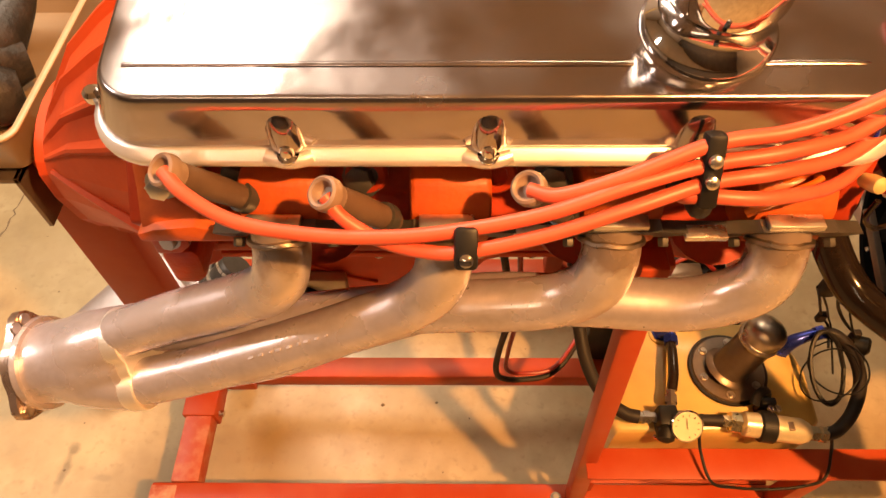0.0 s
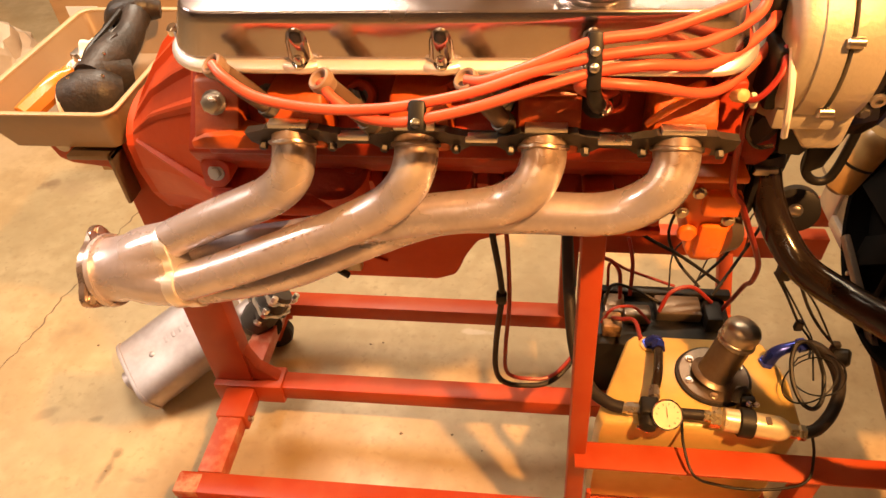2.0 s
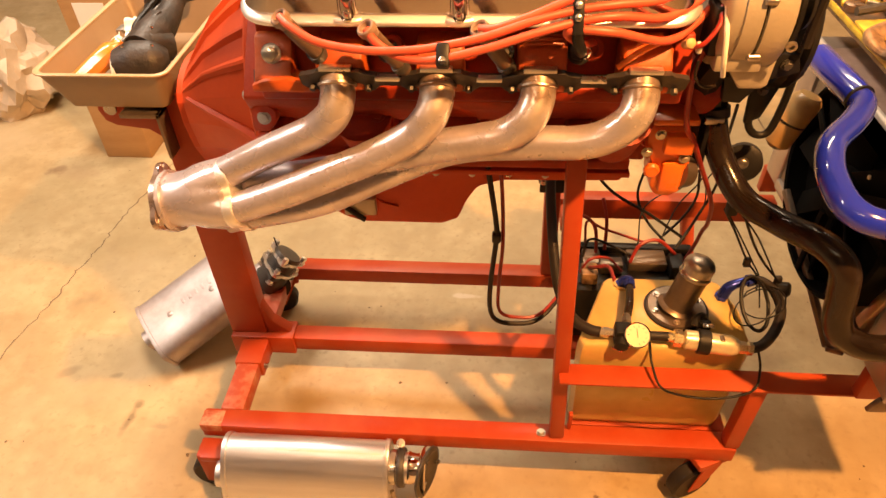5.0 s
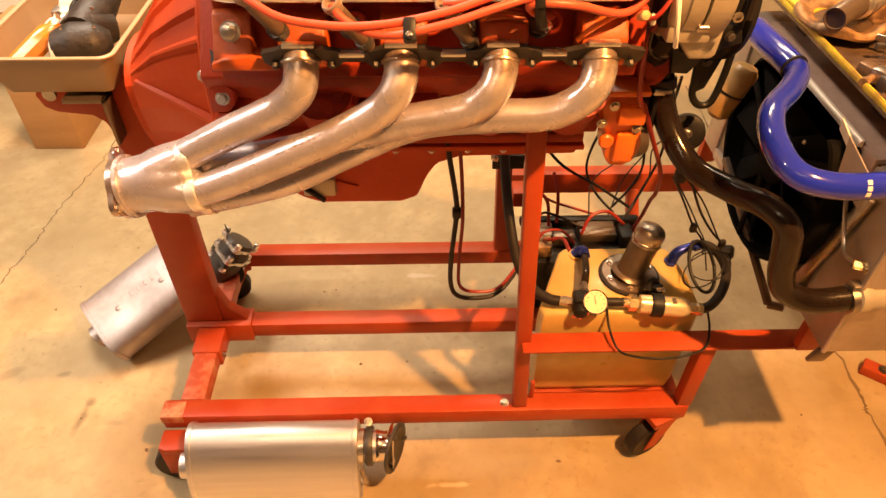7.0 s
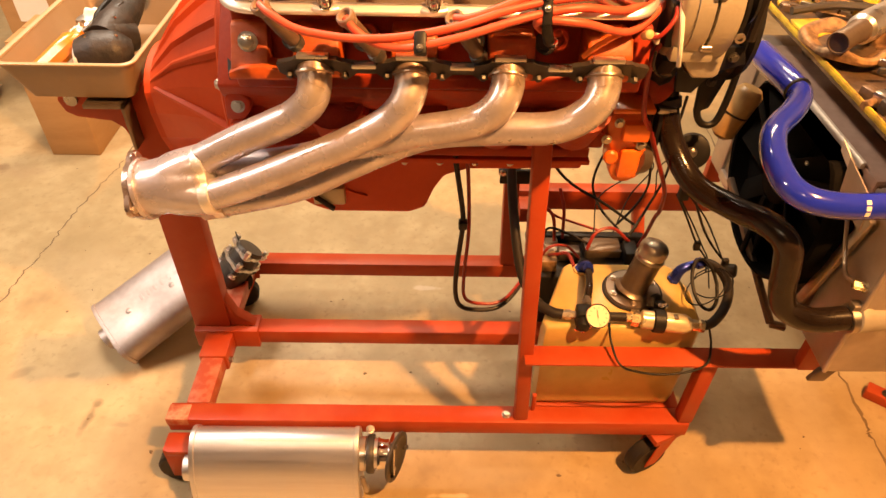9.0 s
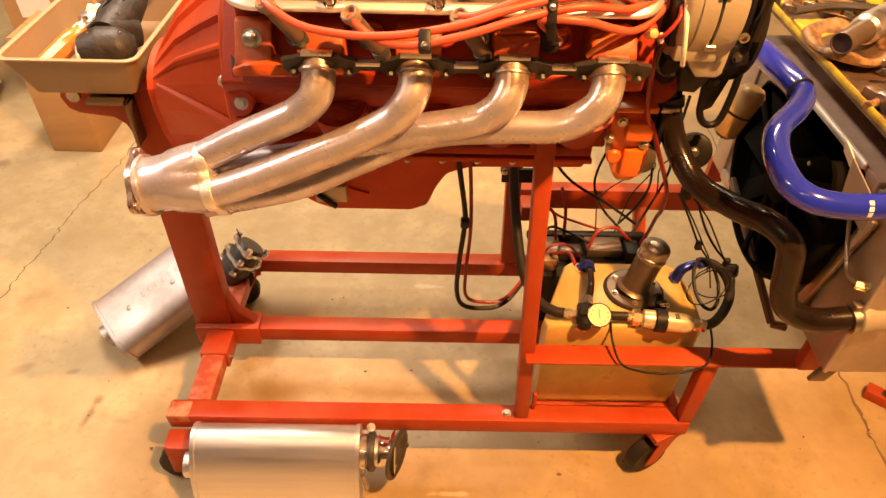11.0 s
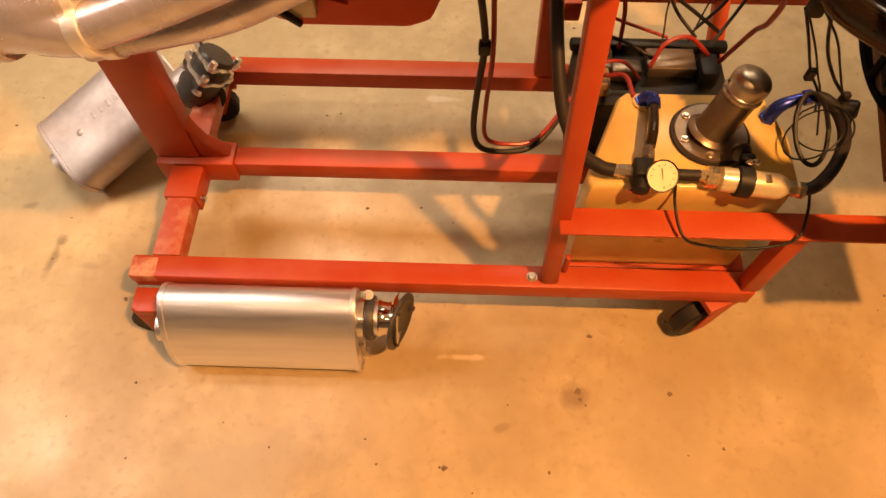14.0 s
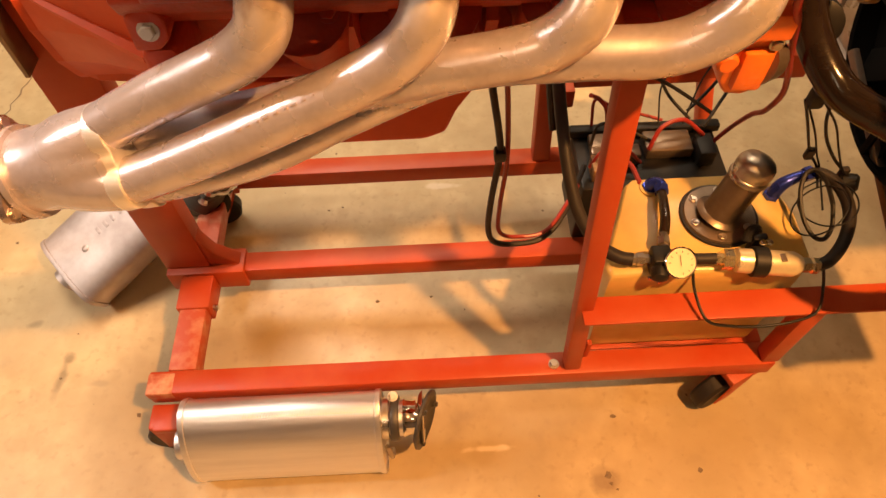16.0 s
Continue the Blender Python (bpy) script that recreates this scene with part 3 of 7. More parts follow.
def engine():
    b = B()
    prism(b, mirror([(0.145, 0.725), (0.130, 0.735), (0.130, 0.752), (0.150, 0.757), (0.140, 0.815), (0.085, 0.850), (0.050, 0.885), (0.040, 0.905), (0.155, 1.02)]), "yz", -0.135, 0.430, 0.004)
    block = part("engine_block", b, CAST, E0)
    for k in range(4):
        x = 0.02 + 0.125 * k
        b = B()
        cyl(b, (x, 0.135, 0.79), (x, 0.080, 0.862), 0.040, 20, 0.045)
        part("cylinder_bulge", b, CAST, block)
        b = B()
        cyl(b, (x + 0.062, 0.145, 0.79), (x + 0.062, 0.128, 0.80), 0.02, 16, bevel=0.003)
        part("freeze_plug", b, CAST, block)
    for x in (-0.125, 0.06, 0.20, 0.33, 0.42):
        b = B()
        prism(b, [(0.128, 0.752), (0.150, 0.757), (0.140, 0.815), (0.085, 0.850), (0.078, 0.84)], "yz", x - 0.006, x + 0.006)
        part("web", b, CAST, block)
    for x in (0.045, 0.12, 0.26, 0.39):
        b = B()
        hexbolt(b, (x, 0.075, 0.862), (0, -0.7, 0.7), 0.009, 0.009)
        part("bolt", b, CAST, block)

    for side in (1, -1):
        def fy(y):
            return y if side == 1 else 2 * CY - y

        b = B()
        prism(b, [(fy(y), z) for y, z in [(0.022, 0.915), (0.020, 0.934), (0.038, 0.950), (0.046, 0.990), (0.046, 1.010), (0.030, 1.0215), (0.160, 1.046), (0.192, 1.04), (0.188, 1.02), (0.045, 0.902)]], "yz", -0.098, 0.452, 0.003)
        # end bosses
        part_end = B()
        prism(part_end, [(fy(y), z) for y, z in [(0.000, 0.942), (0.002, 0.952), (0.020, 0.974), (0.036, 1.0), (0.05, 1.0), (0.05, 0.93), (0.02, 0.93)]], "yz", -0.098, -0.048, 0.006)
        front_end = B()
        prism(front_end, [(fy(y), z) for y, z in [(0.004, 0.955), (0.02, 1.01), (0.05, 1.01), (0.05, 0.93), (0.02, 0.93)]], "yz", 0.428, 0.452, 0.003)
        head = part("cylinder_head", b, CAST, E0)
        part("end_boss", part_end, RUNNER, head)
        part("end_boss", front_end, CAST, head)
        for k in range(4):
            x = 0.019 + 0.1255 * k
            b = B()
            prism(b, [(fy(y), z) for y, z in [(-0.010, 0.945), (-0.010, 0.980), (0.006, 1.001), (0.05, 1.001), (0.05, 0.93)]], "yz", x - 0.030, x + 0.030, 0.005)
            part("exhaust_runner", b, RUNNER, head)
        if side == 1:
            b = B()
            hexbolt(b, (-0.074, 0.022, 0.980), (0, -0.93, 0.36), 0.0098, 0.013)
            part("bolt", b, PAD, head, "bare steel head bolt")
            b = B()
            prism(b, [(-0.100, 0.938), (-0.012, 0.938), (-0.014, 0.946), (-0.030, 0.951), (-0.052, 0.958), (-0.085, 0.954), (-0.100, 0.948)], "xz", -0.004, 0.030, 0.003)
            part("ledge", b, RUNNER, head)
            for x in (0.082, 0.178, 0.33, 0.432):
                b = B()
                lathe(b, [(0, 0.016), (0.016, 0.016), (0.018, 0.014), (0.018, 0.009), (0.014, 0.008)], (x, 0.035, 0.985), (0, -0.93, 0.36), 20)
                part("core_plug", b, CAST, head)
            for k in range(4):
                x = 0.019 + 0.1255 * k
                b = B()
                for j in range(3):
                    tube(b, [(x - 0.024 + 0.002 * j, 0.002 + 0.011 * j, 1.0035), (x, 0.0015 + 0.011 * j, 1.006), (x + 0.024, 0.004 + 0.011 * j, 1.0035)], 0.0025, 6, 4)
                if k == 3:
                    b.free()
                    for dx, y, z in ((0.0, 0.008, 0.0), (-0.006, -0.007, -0.003)):
                        b = B()
                        tube(b, [(0.366 + dx, y, 0.982 + z), (0.384 + dx, y + 0.001, 0.998 + z), (0.405 + dx, y + 0.003, 1.011 + z), (0.412 + dx, y + 0.014, 1.006 + z)], [0.0035, 0.0042, 0.0042, 0.003], 10, 5)
                        part("runner_rib", b, PUMP, head, "raised bright orange rib")
                elif k > 1:
                    part("runner_rib", b, RUNNER, head)
                else:
                    b.free()
            for x in (-0.03, 0.062, 0.205, 0.30):
                b = B()
                cyl(b, (x + 0.022, 0.05, 0.965), (x + 0.016, 0.022, 0.985), 0.011, 14)
                hexbolt(b, (x + 0.016, 0.022, 0.985), (-0.2, -0.8, 0.5), 0.0115, 0.012)
                part("spark_plug", b, FLANGE, head, "dark steel spark plug hex")

    # oil pan
    b = B()
    prism(b, [(-0.10, 0.726), (-0.10, 0.70), (-0.085, 0.625), (-0.05, 0.600), (-0.02, 0.588), (0.125, 0.588), (0.155, 0.600), (0.170, 0.640), (0.190, 0.672), (0.23, 0.686), (0.43, 0.690), (0.43, 0.726)], "xz", 0.158, 0.342, 0.008)
    pan = part("oil_pan", b, ORANGE, E0)
    b = B()
    box(b, (-0.125, 0.135, 0.715), (0.435, 0.365, 0.7245), 0.002)
    part("pan_flange", b, ORANGE, pan)
    for x in (-0.06, 0.0, 0.06, 0.12, 0.18, 0.24, 0.30, 0.36):
        b = B()
        hexbolt(b, (x, 0.1415, 0.715), (0, 0, -1), 0.005, 0.006)
        part("bolt", b, STEEL, pan)
    b = B()
    tube(b, [(-0.06, 0.15, 0.688), (-0.02, 0.157, 0.66), (0.02, 0.157, 0.638), (0.05, 0.156, 0.628)], 0.002, 6)
    part("pan_seam", b, ORANGE, pan)
    b = B()
    box(b, (-0.045, 0.140, 0.618), (0.012, 0.157, 0.655), 0.004)
    part("pan_boss", b, ALU, pan, "bare metal boss on the pan")
    b = B()
    beam(b, (-0.040, 0.137, 0.640), (-0.008, 0.137, 0.612), 0.007, 0.010, 0.002, up=(0, 1, 0))
    part("dipstick_stop", b, PLASTIC, pan, "short black stop on the pan")

    # bell housing: a faceted cone with sharp cast ribs
    ribs = (98, 116, 134, 150, 236)
    spokes = [(a, 0.0) for a in (-75, -55, -35, -15, 5, 25, 45, 65, 82, 168, 190, 212, 262)]
    for a in ribs:
        spokes += [(a - 3.2, 0.0), (a - 0.8, 1.0), (a + 0.8, 1.0), (a + 3.2, 0.0)]
    spokes.sort()

    def ring(x, ry, rz, cz, drop, lift):
        out = []
        for a, up in spokes:
            a = radians(a)
            y, z = CY + (ry + up * lift) * math.cos(a), cz + ((rz if math.sin(a) > 0 else 0.150) + up * lift) * math.sin(a)
            out.append((x, y, max(z, drop)))
        return out
    b = B()
    loft(b, [ring(-0.149, 0.152, 0.172, 0.835, 0.672, 0.010), ring(-0.185, 0.139, 0.148, 0.832, 0.670, 0.010), ring(-0.235, 0.113, 0.110, 0.826, 0.668, 0.009),
             ring(-0.275, 0.091, 0.070, 0.815, 0.665, 0.006), ring(-0.292, 0.082, 0.055, 0.81, 0.662, 0.0), ring(-0.302, 0.082, 0.055, 0.81, 0.662, 0.0)])
    bell = part("bell_housing", b, ORANGE, E0, smooth=9)
    b = B()
    rim = [[(x, CY + r * math.cos(2 * math.pi * q / 48), max(0.668, 0.835 + (r + 0.02) * math.sin(2 * math.pi * q / 48))) for q in range(48)] for x, r in ((-0.136, 0.163), (-0.138, 0.165), (-0.147, 0.165), (-0.150, 0.162))]
    loft(b, rim)
    part("bell_flange", b, ORANGE, bell)
    # black disc put in for the shade between flange and block
    b = B()
    cyl(b, (-0.1355, CY, 0.838), (-0.1300, CY, 0.838), 0.153, 48)
    part("gap_shade", b, PLASTIC, bell, "black disc for the shade in the gap behind the flange")
    for a in (95, 166, 205):
        a = radians(a)
        b = B()
        hexbolt(b, (-0.150, CY + 0.157 * math.cos(a), 0.835 + 0.177 * math.sin(a)), (-1, 0, 0), 0.007, 0.007)
        part("bolt", b, STEEL, bell)
    b = B()
    tube(b, [(-0.149, 0.097, 0.803), (-0.180, 0.110, 0.814), (-0.215, 0.128, 0.822), (-0.250, 0.148, 0.828), (-0.280, 0.166, 0.832)], [0.010, 0.0085, 0.007, 0.006, 0.004], 6, 4)
    part("ridge", b, ORANGE, bell)
    # ears between the block and the housing
    b = B()
    prism(b, [(-0.134, 0.846), (-0.132, 0.882), (-0.122, 0.893), (-0.104, 0.891), (-0.095, 0.878), (-0.098, 0.858), (-0.110, 0.846)], "xz", 0.048, 0.078, 0.004)
    ear = part("block_ear", b, CAST, E0)
    b = B()
    hexbolt(b, (-0.113, 0.048, 0.870), (0, -1, 0.25), 0.0075, 0.008)
    part("bolt", b, ALU, ear)
    b = B()
    prism(b, [(-0.134, 0.790), (-0.134, 0.838), (-0.126, 0.844), (-0.102, 0.844), (-0.098, 0.835), (-0.100, 0.800), (-0.112, 0.788)], "xz", 0.052, 0.130, 0.005)
    part("block_ear", b, CAST, E0)
    b = B()
    cyl(b, (-0.125, 0.09, 0.935), (-0.110, 0.055, 0.905), 0.013, 14)
    part("rear_seal", b, BLACK, E0, "black rubber plug")

    # intake and far side, only glimpsed
    b = B()
    prism(b, mirror([(0.185, 1.02), (0.195, 1.052), (0.21, 1.06)]), "yz", -0.09, 0.44, 0.004)
    part("intake_valley", b, ALU, E0)
    # timing cover, water pump and mechanical pump at the front
    b = B()
    prism(b, mirror([(0.15, 0.74), (0.13, 0.84), (0.16, 0.98)]), "yz", 0.431, 0.455, 0.004)
    part("timing_cover", b, CAST, E0)
    b = B()
    cyl(b, (0.455, CY, 0.90), (0.53, CY, 0.90), 0.07, 24, 0.05)
    tube(b, [(0.47, 0.20, 0.90), (0.49, 0.15, 0.88), (0.53, 0.16, 0.855)], 0.032, 14)
    part("water_pump", b, CAST, E0)
    b = B()
    lathe(b, [(0, 0.03), (0, 0.08), (0.010, 0.085), (0.014, 0.078), (0.018, 0.085), (0.028, 0.08), (0.028, 0.03)], (0.56, CY, 0.90), (1, 0, 0), 28)
    lathe(b, [(0, 0.03), (0, 0.09), (0.012, 0.095), (0.017, 0.085), (0.022, 0.095), (0.034, 0.09), (0.034, 0.03)], (0.52, CY, 0.77), (1, 0, 0), 28)
    part("pulley", b, PLASTIC, E0)
    b = B()
    prism(b, [(0.437, 0.842), (0.497, 0.842), (0.503, 0.80), (0.512, 0.762), (0.508, 0.728), (0.488, 0.714), (0.466, 0.716), (0.455, 0.735), (0.452, 0.775), (0.440, 0.80)], "xz", 0.088, 0.150, 0.006)
    box(b, (0.434, 0.080, 0.846), (0.506, 0.155, 0.856), 0.003)
    box(b, (0.462, 0.074, 0.800), (0.504, 0.092, 0.832), 0.004)
    box(b, (0.466, 0.078, 0.728), (0.500, 0.094, 0.782), 0.006)
    cyl(b, (0.452, 0.088, 0.768), (0.452, 0.078, 0.768), 0.012, 14, bevel=0.003)
    fp = part("fuel_pump", b, PUMP, E0, "bright orange mechanical fuel pump")
    for p in ((0.440, 0.084, 0.80), (0.496, 0.084, 0.790), (0.455, 0.084, 0.83)):
        b = B()
        hexbolt(b, p, (0, -1, 0), 0.006, 0.006)
        part("bolt", b, STEEL, fp)
    b = B()
    cyl(b, (0.492, 0.10, 0.755), (0.513, 0.11, 0.748), 0.028, 18, 0.024)
    part("pump_cap", b, DARKMETAL, fp)


engine()
CA, SA = math.cos(radians(10)), math.sin(radians(10))


def cover_frame(x, v, n):
    """Along the cover, across its rail and out from it."""
    return (x, v * CA - n * SA, 1.028 + v * SA + n * CA)


def valve_cover(label, flip=False):
    def at(x, v, n):
        p = cover_frame(x, v, n)
        return (p[0], 2 * CY - p[1], p[2]) if flip else p
    V = thing("valve_cover", at(0.175, 0.08, 0.0), label, "valve cover", "valve covers")
    b = B()
    # front edge, height, slope of the ends, corner radius
    spec = ((0.0120, 0.010, 0.30, 0.030), (0.0050, 0.0105, 0.26, 0.032), (0.0034, 0.0125, 0.24, 0.033), (0.0032, 0.0140, 0.26, 0.033), (0.0040, 0.0490, 0.78, 0.027), (0.0041, 0.0505, 0.80, 0.027), (0.0046, 0.0522, 0.83, 0.026), (0.0050, 0.0552, 0.88, 0.025), (0.0060, 0.0578, 0.93, 0.024), (0.0072, 0.0590, 0.97, 0.023), (0.0084, 0.0594, 1.0, 0.022), (0.0096, 0.0595, 1.02, 0.022), (0.0300, 0.0597, 1.4, 0.016))
    lip = ((0.0060, 0.0000, 0.16, 0.036), (-0.0040, 0.0000, 0.02, 0.040), (-0.0056, 0.0012, 0.0, 0.042), (-0.0062, 0.0035, 0.0, 0.042), (-0.0056, 0.0056, 0.01, 0.042), (-0.0042, 0.0068, 0.04, 0.040), (0.0012, 0.0106, 0.16, 0.034), (0.0026, 0.0112, 0.20, 0.032), (0.0060, 0.0112, 0.26, 0.030))

    def rings(rows):
        return [[at(x, v, n) for x, v in rounded_ends(-0.1055 + 0.0315 * f, 0.456 - 0.028 * f, e, 0.121 - e, r * 1.2, r * 1.1)] for e, n, f, r in rows]
    loft(b, rings(spec))
    cover = part("cover", b, CHROME, V)
    b = B()
    loft(b, rings(lip))
    part("lip", b, RAIL, cover, "brushed chrome mounting lip")
    # raised lips at the screws
    screws = (0.0365, 0.1694, 0.3020)
    for x in screws:
        b = B()
        tube(b, [at(x - 0.015, 0.000, 0.006), at(x - 0.008, -0.003, 0.006), at(x, -0.0042, 0.006), at(x + 0.008, -0.003, 0.006), at(x + 0.015, 0.000, 0.006)], 0.0055, 12, 5)
        part("lip", b, RAIL, cover)
    for x in screws:
        b = B()
        o = Vector(at(x, -0.0025, 0.0095))
        ax = Vector(at(x, -0.0025, 0.03)) - o
        lathe(b, [(0, 0.0075), (0.002, 0.0075), (0.002, 0.0052), (0.008, 0.0050), (0.0105, 0.0038), (0.0115, 0.0015)], o, ax, 14)
        part("bolt", b, CHROME_B, V)
        b = B()
        o = Vector(at(x, 0.0095, 0.013))
        lathe(b, [(0.0, 0.0135), (0.018, 0.0125), (0.027, 0.0100), (0.033, 0.005), (0.035, 0.001)], o, ax, 20)
        part("dimple", b, CHROME, cover)
    for x in (-0.03, 0.07, 0.17, 0.27, 0.36):
        b = B()
        o = Vector(at(x, 0.122, 0.013))
        lathe(b, [(0, 0.008), (0.003, 0.008), (0.003, 0.006), (0.014, 0.005), (0.016, 0.002)], o, Vector(at(x, 0.122, 0.03)) - o, 10)
        part("bolt", b, CHROME_B, V)
    b = B()
    o = Vector(at(-0.1035, 0.046, 0.010))
    lathe(b, [(0, 0.007), (0.006, 0.007), (0.009, 0.004)], o, Vector(at(-0.1035, 0.046, 0.03)) - o, 10)
    part("bolt", b, CHROME_B, V)
    # raised beads along the top
    for v in (0.032, 0.0893):
        b = B()
        for x0, x1 in ((-0.055, 0.252), (0.334, 0.402)):
            tube(b, [at(x0, v, 0.0572), at(x0 + 0.008, v, 0.0582), at((x0 + x1) / 2, v, 0.0584), at(x1 - 0.008, v, 0.0582), at(x1, v, 0.0572)], 0.0028, 10, 6)
        part("bead", b, CHROME, cover)
    if not flip:
        o = Vector(at(0.307, 0.0605, 0.0590))
        ax = Vector((0, -SA, CA))
        b = B()
        lathe(b, [(0, 0.043), (0.004, 0.043), (0.007, 0.0405), (0.012, 0.0350), (0.018, 0.0325), (0.030, 0.0320), (0.032, 0.0335), (0.034, 0.0362), (0.038, 0.0370), (0.060, 0.0370), (0.065, 0.0352), (0.068, 0.029), (0.070, 0.0)], o, ax, 40)
        part("breather_cap", b, CHROME_B, V, "polished chrome push-in breather cap")
    return V


valve_cover("polished chrome valve cover with a round breather cap")
valve_cover("polished chrome valve cover on the far cylinder head", True)


# ---- exhaust header ----
def header():
    Hd = thing("exhaust_header", (0.0, -0.03, 0.80), "bare steel four-into-one exhaust header bolted to the engine", "exhaust header")
    ports = [0.019, 0.1445, 0.270, 0.3955]
    # flange plate with a wider pad at each port
    b = B()
    top, low = [], []
    for x in ports:
        top += [(x - 0.050, 0.970), (x - 0.030, 0.975), (x - 0.027, 0.978), (x + 0.027, 0.978), (x + 0.030, 0.975), (x + 0.050, 0.970)]
        low += [(x - 0.050, 0.952), (x - 0.040, 0.942), (x + 0.040, 0.942), (x + 0.050, 0.952)]
    prism(b, top + list(reversed(low)), "xz", -0.0235, -0.0115)
    for v in b.verts:
        v.co.y += (0.978 - v.co.z) * 0.62
    fl = part("flange", b, FLANGE, Hd, "dark steel header flange")
    for x in ports:
        b = B()
        box(b, (x - 0.023, -0.0225, 0.9775), (x + 0.017, -0.0105, 0.9830), 0.001)
        part("pad", b, PAD, fl, "bare ground steel pad")
    for x in ports[:-1]:
        b = B()
        box(b, (x + 0.046, -0.0225, 0.9655), (x + 0.077, -0.0105, 0.9705), 0.0008)
        part("pad", b, PAD, fl)
    for x in [p + d for p in ports for d in (-0.036, 0.036)]:
        b = B()
        hexbolt(b, (x, -0.0085, 0.953), (0, -0.85, -0.53), 0.0044, 0.008, False)
        part("bolt", b, FLANGE, fl)
    r = 0.0222
    runs = [
        [(0.019, -0.003, 0.9655), (0.019, -0.010, 0.957), (0.0195, -0.021, 0.943), (0.013, -0.031, 0.924), (-0.010, -0.029, 0.901), (-0.045, -0.028, 0.883), (-0.095, -0.026, 0.858), (-0.165, -0.026, 0.820)],
        [(0.1445, -0.003, 0.9655), (0.1445, -0.010, 0.957), (0.1445, -0.021, 0.943), (0.136, -0.034, 0.922), (0.110, -0.037, 0.896), (0.060, -0.041, 0.868), (-0.02, -0.048, 0.833), (-0.10, -0.053, 0.800), (-0.165, -0.055, 0.777)],
        [(0.270, -0.003, 0.9655), (0.270, -0.010, 0.957), (0.2695, -0.021, 0.943), (0.260, -0.033, 0.923), (0.236, -0.033, 0.901), (0.200, -0.031, 0.889), (0.140, -0.024, 0.873), (0.06, -0.012, 0.843), (-0.03, -0.004, 0.812), (-0.165, -0.002, 0.790)],
        [(0.3955, -0.003, 0.9655), (0.3955, -0.010, 0.957), (0.395, -0.021, 0.943), (0.386, -0.033, 0.924), (0.362, -0.033, 0.901), (0.325, -0.030, 0.887), (0.26, -0.022, 0.880), (0.16, -0.010, 0.862), (0.06, -0.014, 0.818), (-0.03, -0.026, 0.780), (-0.165, -0.036, 0.752)],
    ]
    for k, pts in enumerate(runs):
        pts = [(x - (0.004 if z > 0.90 else 0.002), y, z) for x, y, z in pts]
        b = B()
        tube(b, pts, r, 28, 10)
        t = part("primary_tube", b, HEADER, Hd)
        b = B()
        p = [Vector(q) for q in pts]
        rnd = random.Random(k)
        d = (p[2] - p[1]).normalized()
        e = d.orthogonal().normalized()
        f = d.cross(e)
        bead = [p[1] + d * (0.003 + rnd.uniform(-0.0006, 0.0006)) + (r + 0.0006) * (math.cos(a) * e + math.sin(a) * f) for a in (2 * math.pi * j / 30 for j in range(30))]
        tube(b, bead + [bead[0]], 0.0026, 6, 2, caps=False)
        part("weld", b, HEAT, t, "heat-tinted weld bead")
        if k == 1:
            # faint stamped part marks
            b = B()
            c = curve(pts, 10)
            for i in range(9):
                q = c[52 + i] + Vector((0.0, -0.013, 0.0195))
                d = (c[53 + i] - c[52 + i]).normalized()
                beam(b, q, q + d * (0.002 + 0.0015 * (i % 3)), 0.003, 0.0006, 0.0)
            part("stamp_bars", b, DULLCASE, t, "unreadable stamped marks")
    # collector
    a, c = Vector((-0.160, -0.030, 0.795)), Vector((-0.2495, -0.031, 0.7765))
    ax = (c - a).normalized()
    up = Vector((0, 0, 1)) - ax * ax.z
    up.normalize()
    sd = ax.cross(up)
    L = (c - a).length
    cores = []
    for pts in runs:
        p, q = Vector(pts[-2]), Vector(pts[-1])
        t = ((a - p).dot(ax)) / ((q - p).dot(ax))
        m = p.lerp(q, t) - a
        cores.append((m.dot(up), m.dot(sd)))

    def lobes(grow, blend, radius):
        """Outline round the four tubes, eased into a circle."""
        out = []
        for k in range(72):
            t = 2 * math.pi * k / 72
            dx, dy = math.cos(t), math.sin(t)
            far = 0.030
            for u, w in cores:
                along, off = u * dx + w * dy, abs(u * dy - w * dx)
                if off < r + grow:
                    far = max(far, along + math.sqrt((r + grow) ** 2 - off * off))
            rr = far * (1 - blend) + radius * blend
            out.append((rr * dx, rr * dy))
        return out
    b = B()
    prof = [(-0.010, lobes(0.0005, 0, 0)), (-0.011, lobes(0.0024, 0.22, 0.052)), (-0.009, lobes(0.0026, 0.28, 0.052)), (-0.004, lobes(0.0030, 0.38, 0.0515)), (0.008, lobes(0.0026, 0.50, 0.050)), (0.022, lobes(0.0022, 0.68, 0.0485)), (0.040, lobes(0.002, 0.88, 0.0455)), (0.055, lobes(0.002, 1, 0.0410)), (0.078, lobes(0.002, 1, 0.0395)), (L, lobes(0.002, 1, 0.0415))]
    loft(b, [[tuple(a + ax * h + up * p + sd * q) for p, q in o] for h, o in prof])
    col = part("collector", b, HEADER, Hd)
    # weld where the tubes enter the collector, its white highlight put into a pale material
    b = B()
    loft(b, [[tuple(a + ax * h + up * p + sd * q) for p, q in lobes(g, bl, 0.052)] for h, g, bl in ((-0.0200, 0.0002, 0.05), (-0.0196, 0.0022, 0.10), (-0.0190, 0.0028, 0.12), (-0.0062, 0.0038, 0.26), (-0.0054, 0.0034, 0.28), (-0.0050, 0.0010, 0.32))])
    part("weld", b, RAIL, col, "weld seam paled to carry its highlight")
    # three-bolt flange
    b = B()
    out = []
    for k in range(48):
        t = 2 * math.pi * k / 48
        rr = 0.0445 + 0.0125 * max(0, math.cos(3 * (t - radians(30)))) ** 2
        out.append((rr * math.cos(t), rr * math.sin(t)))
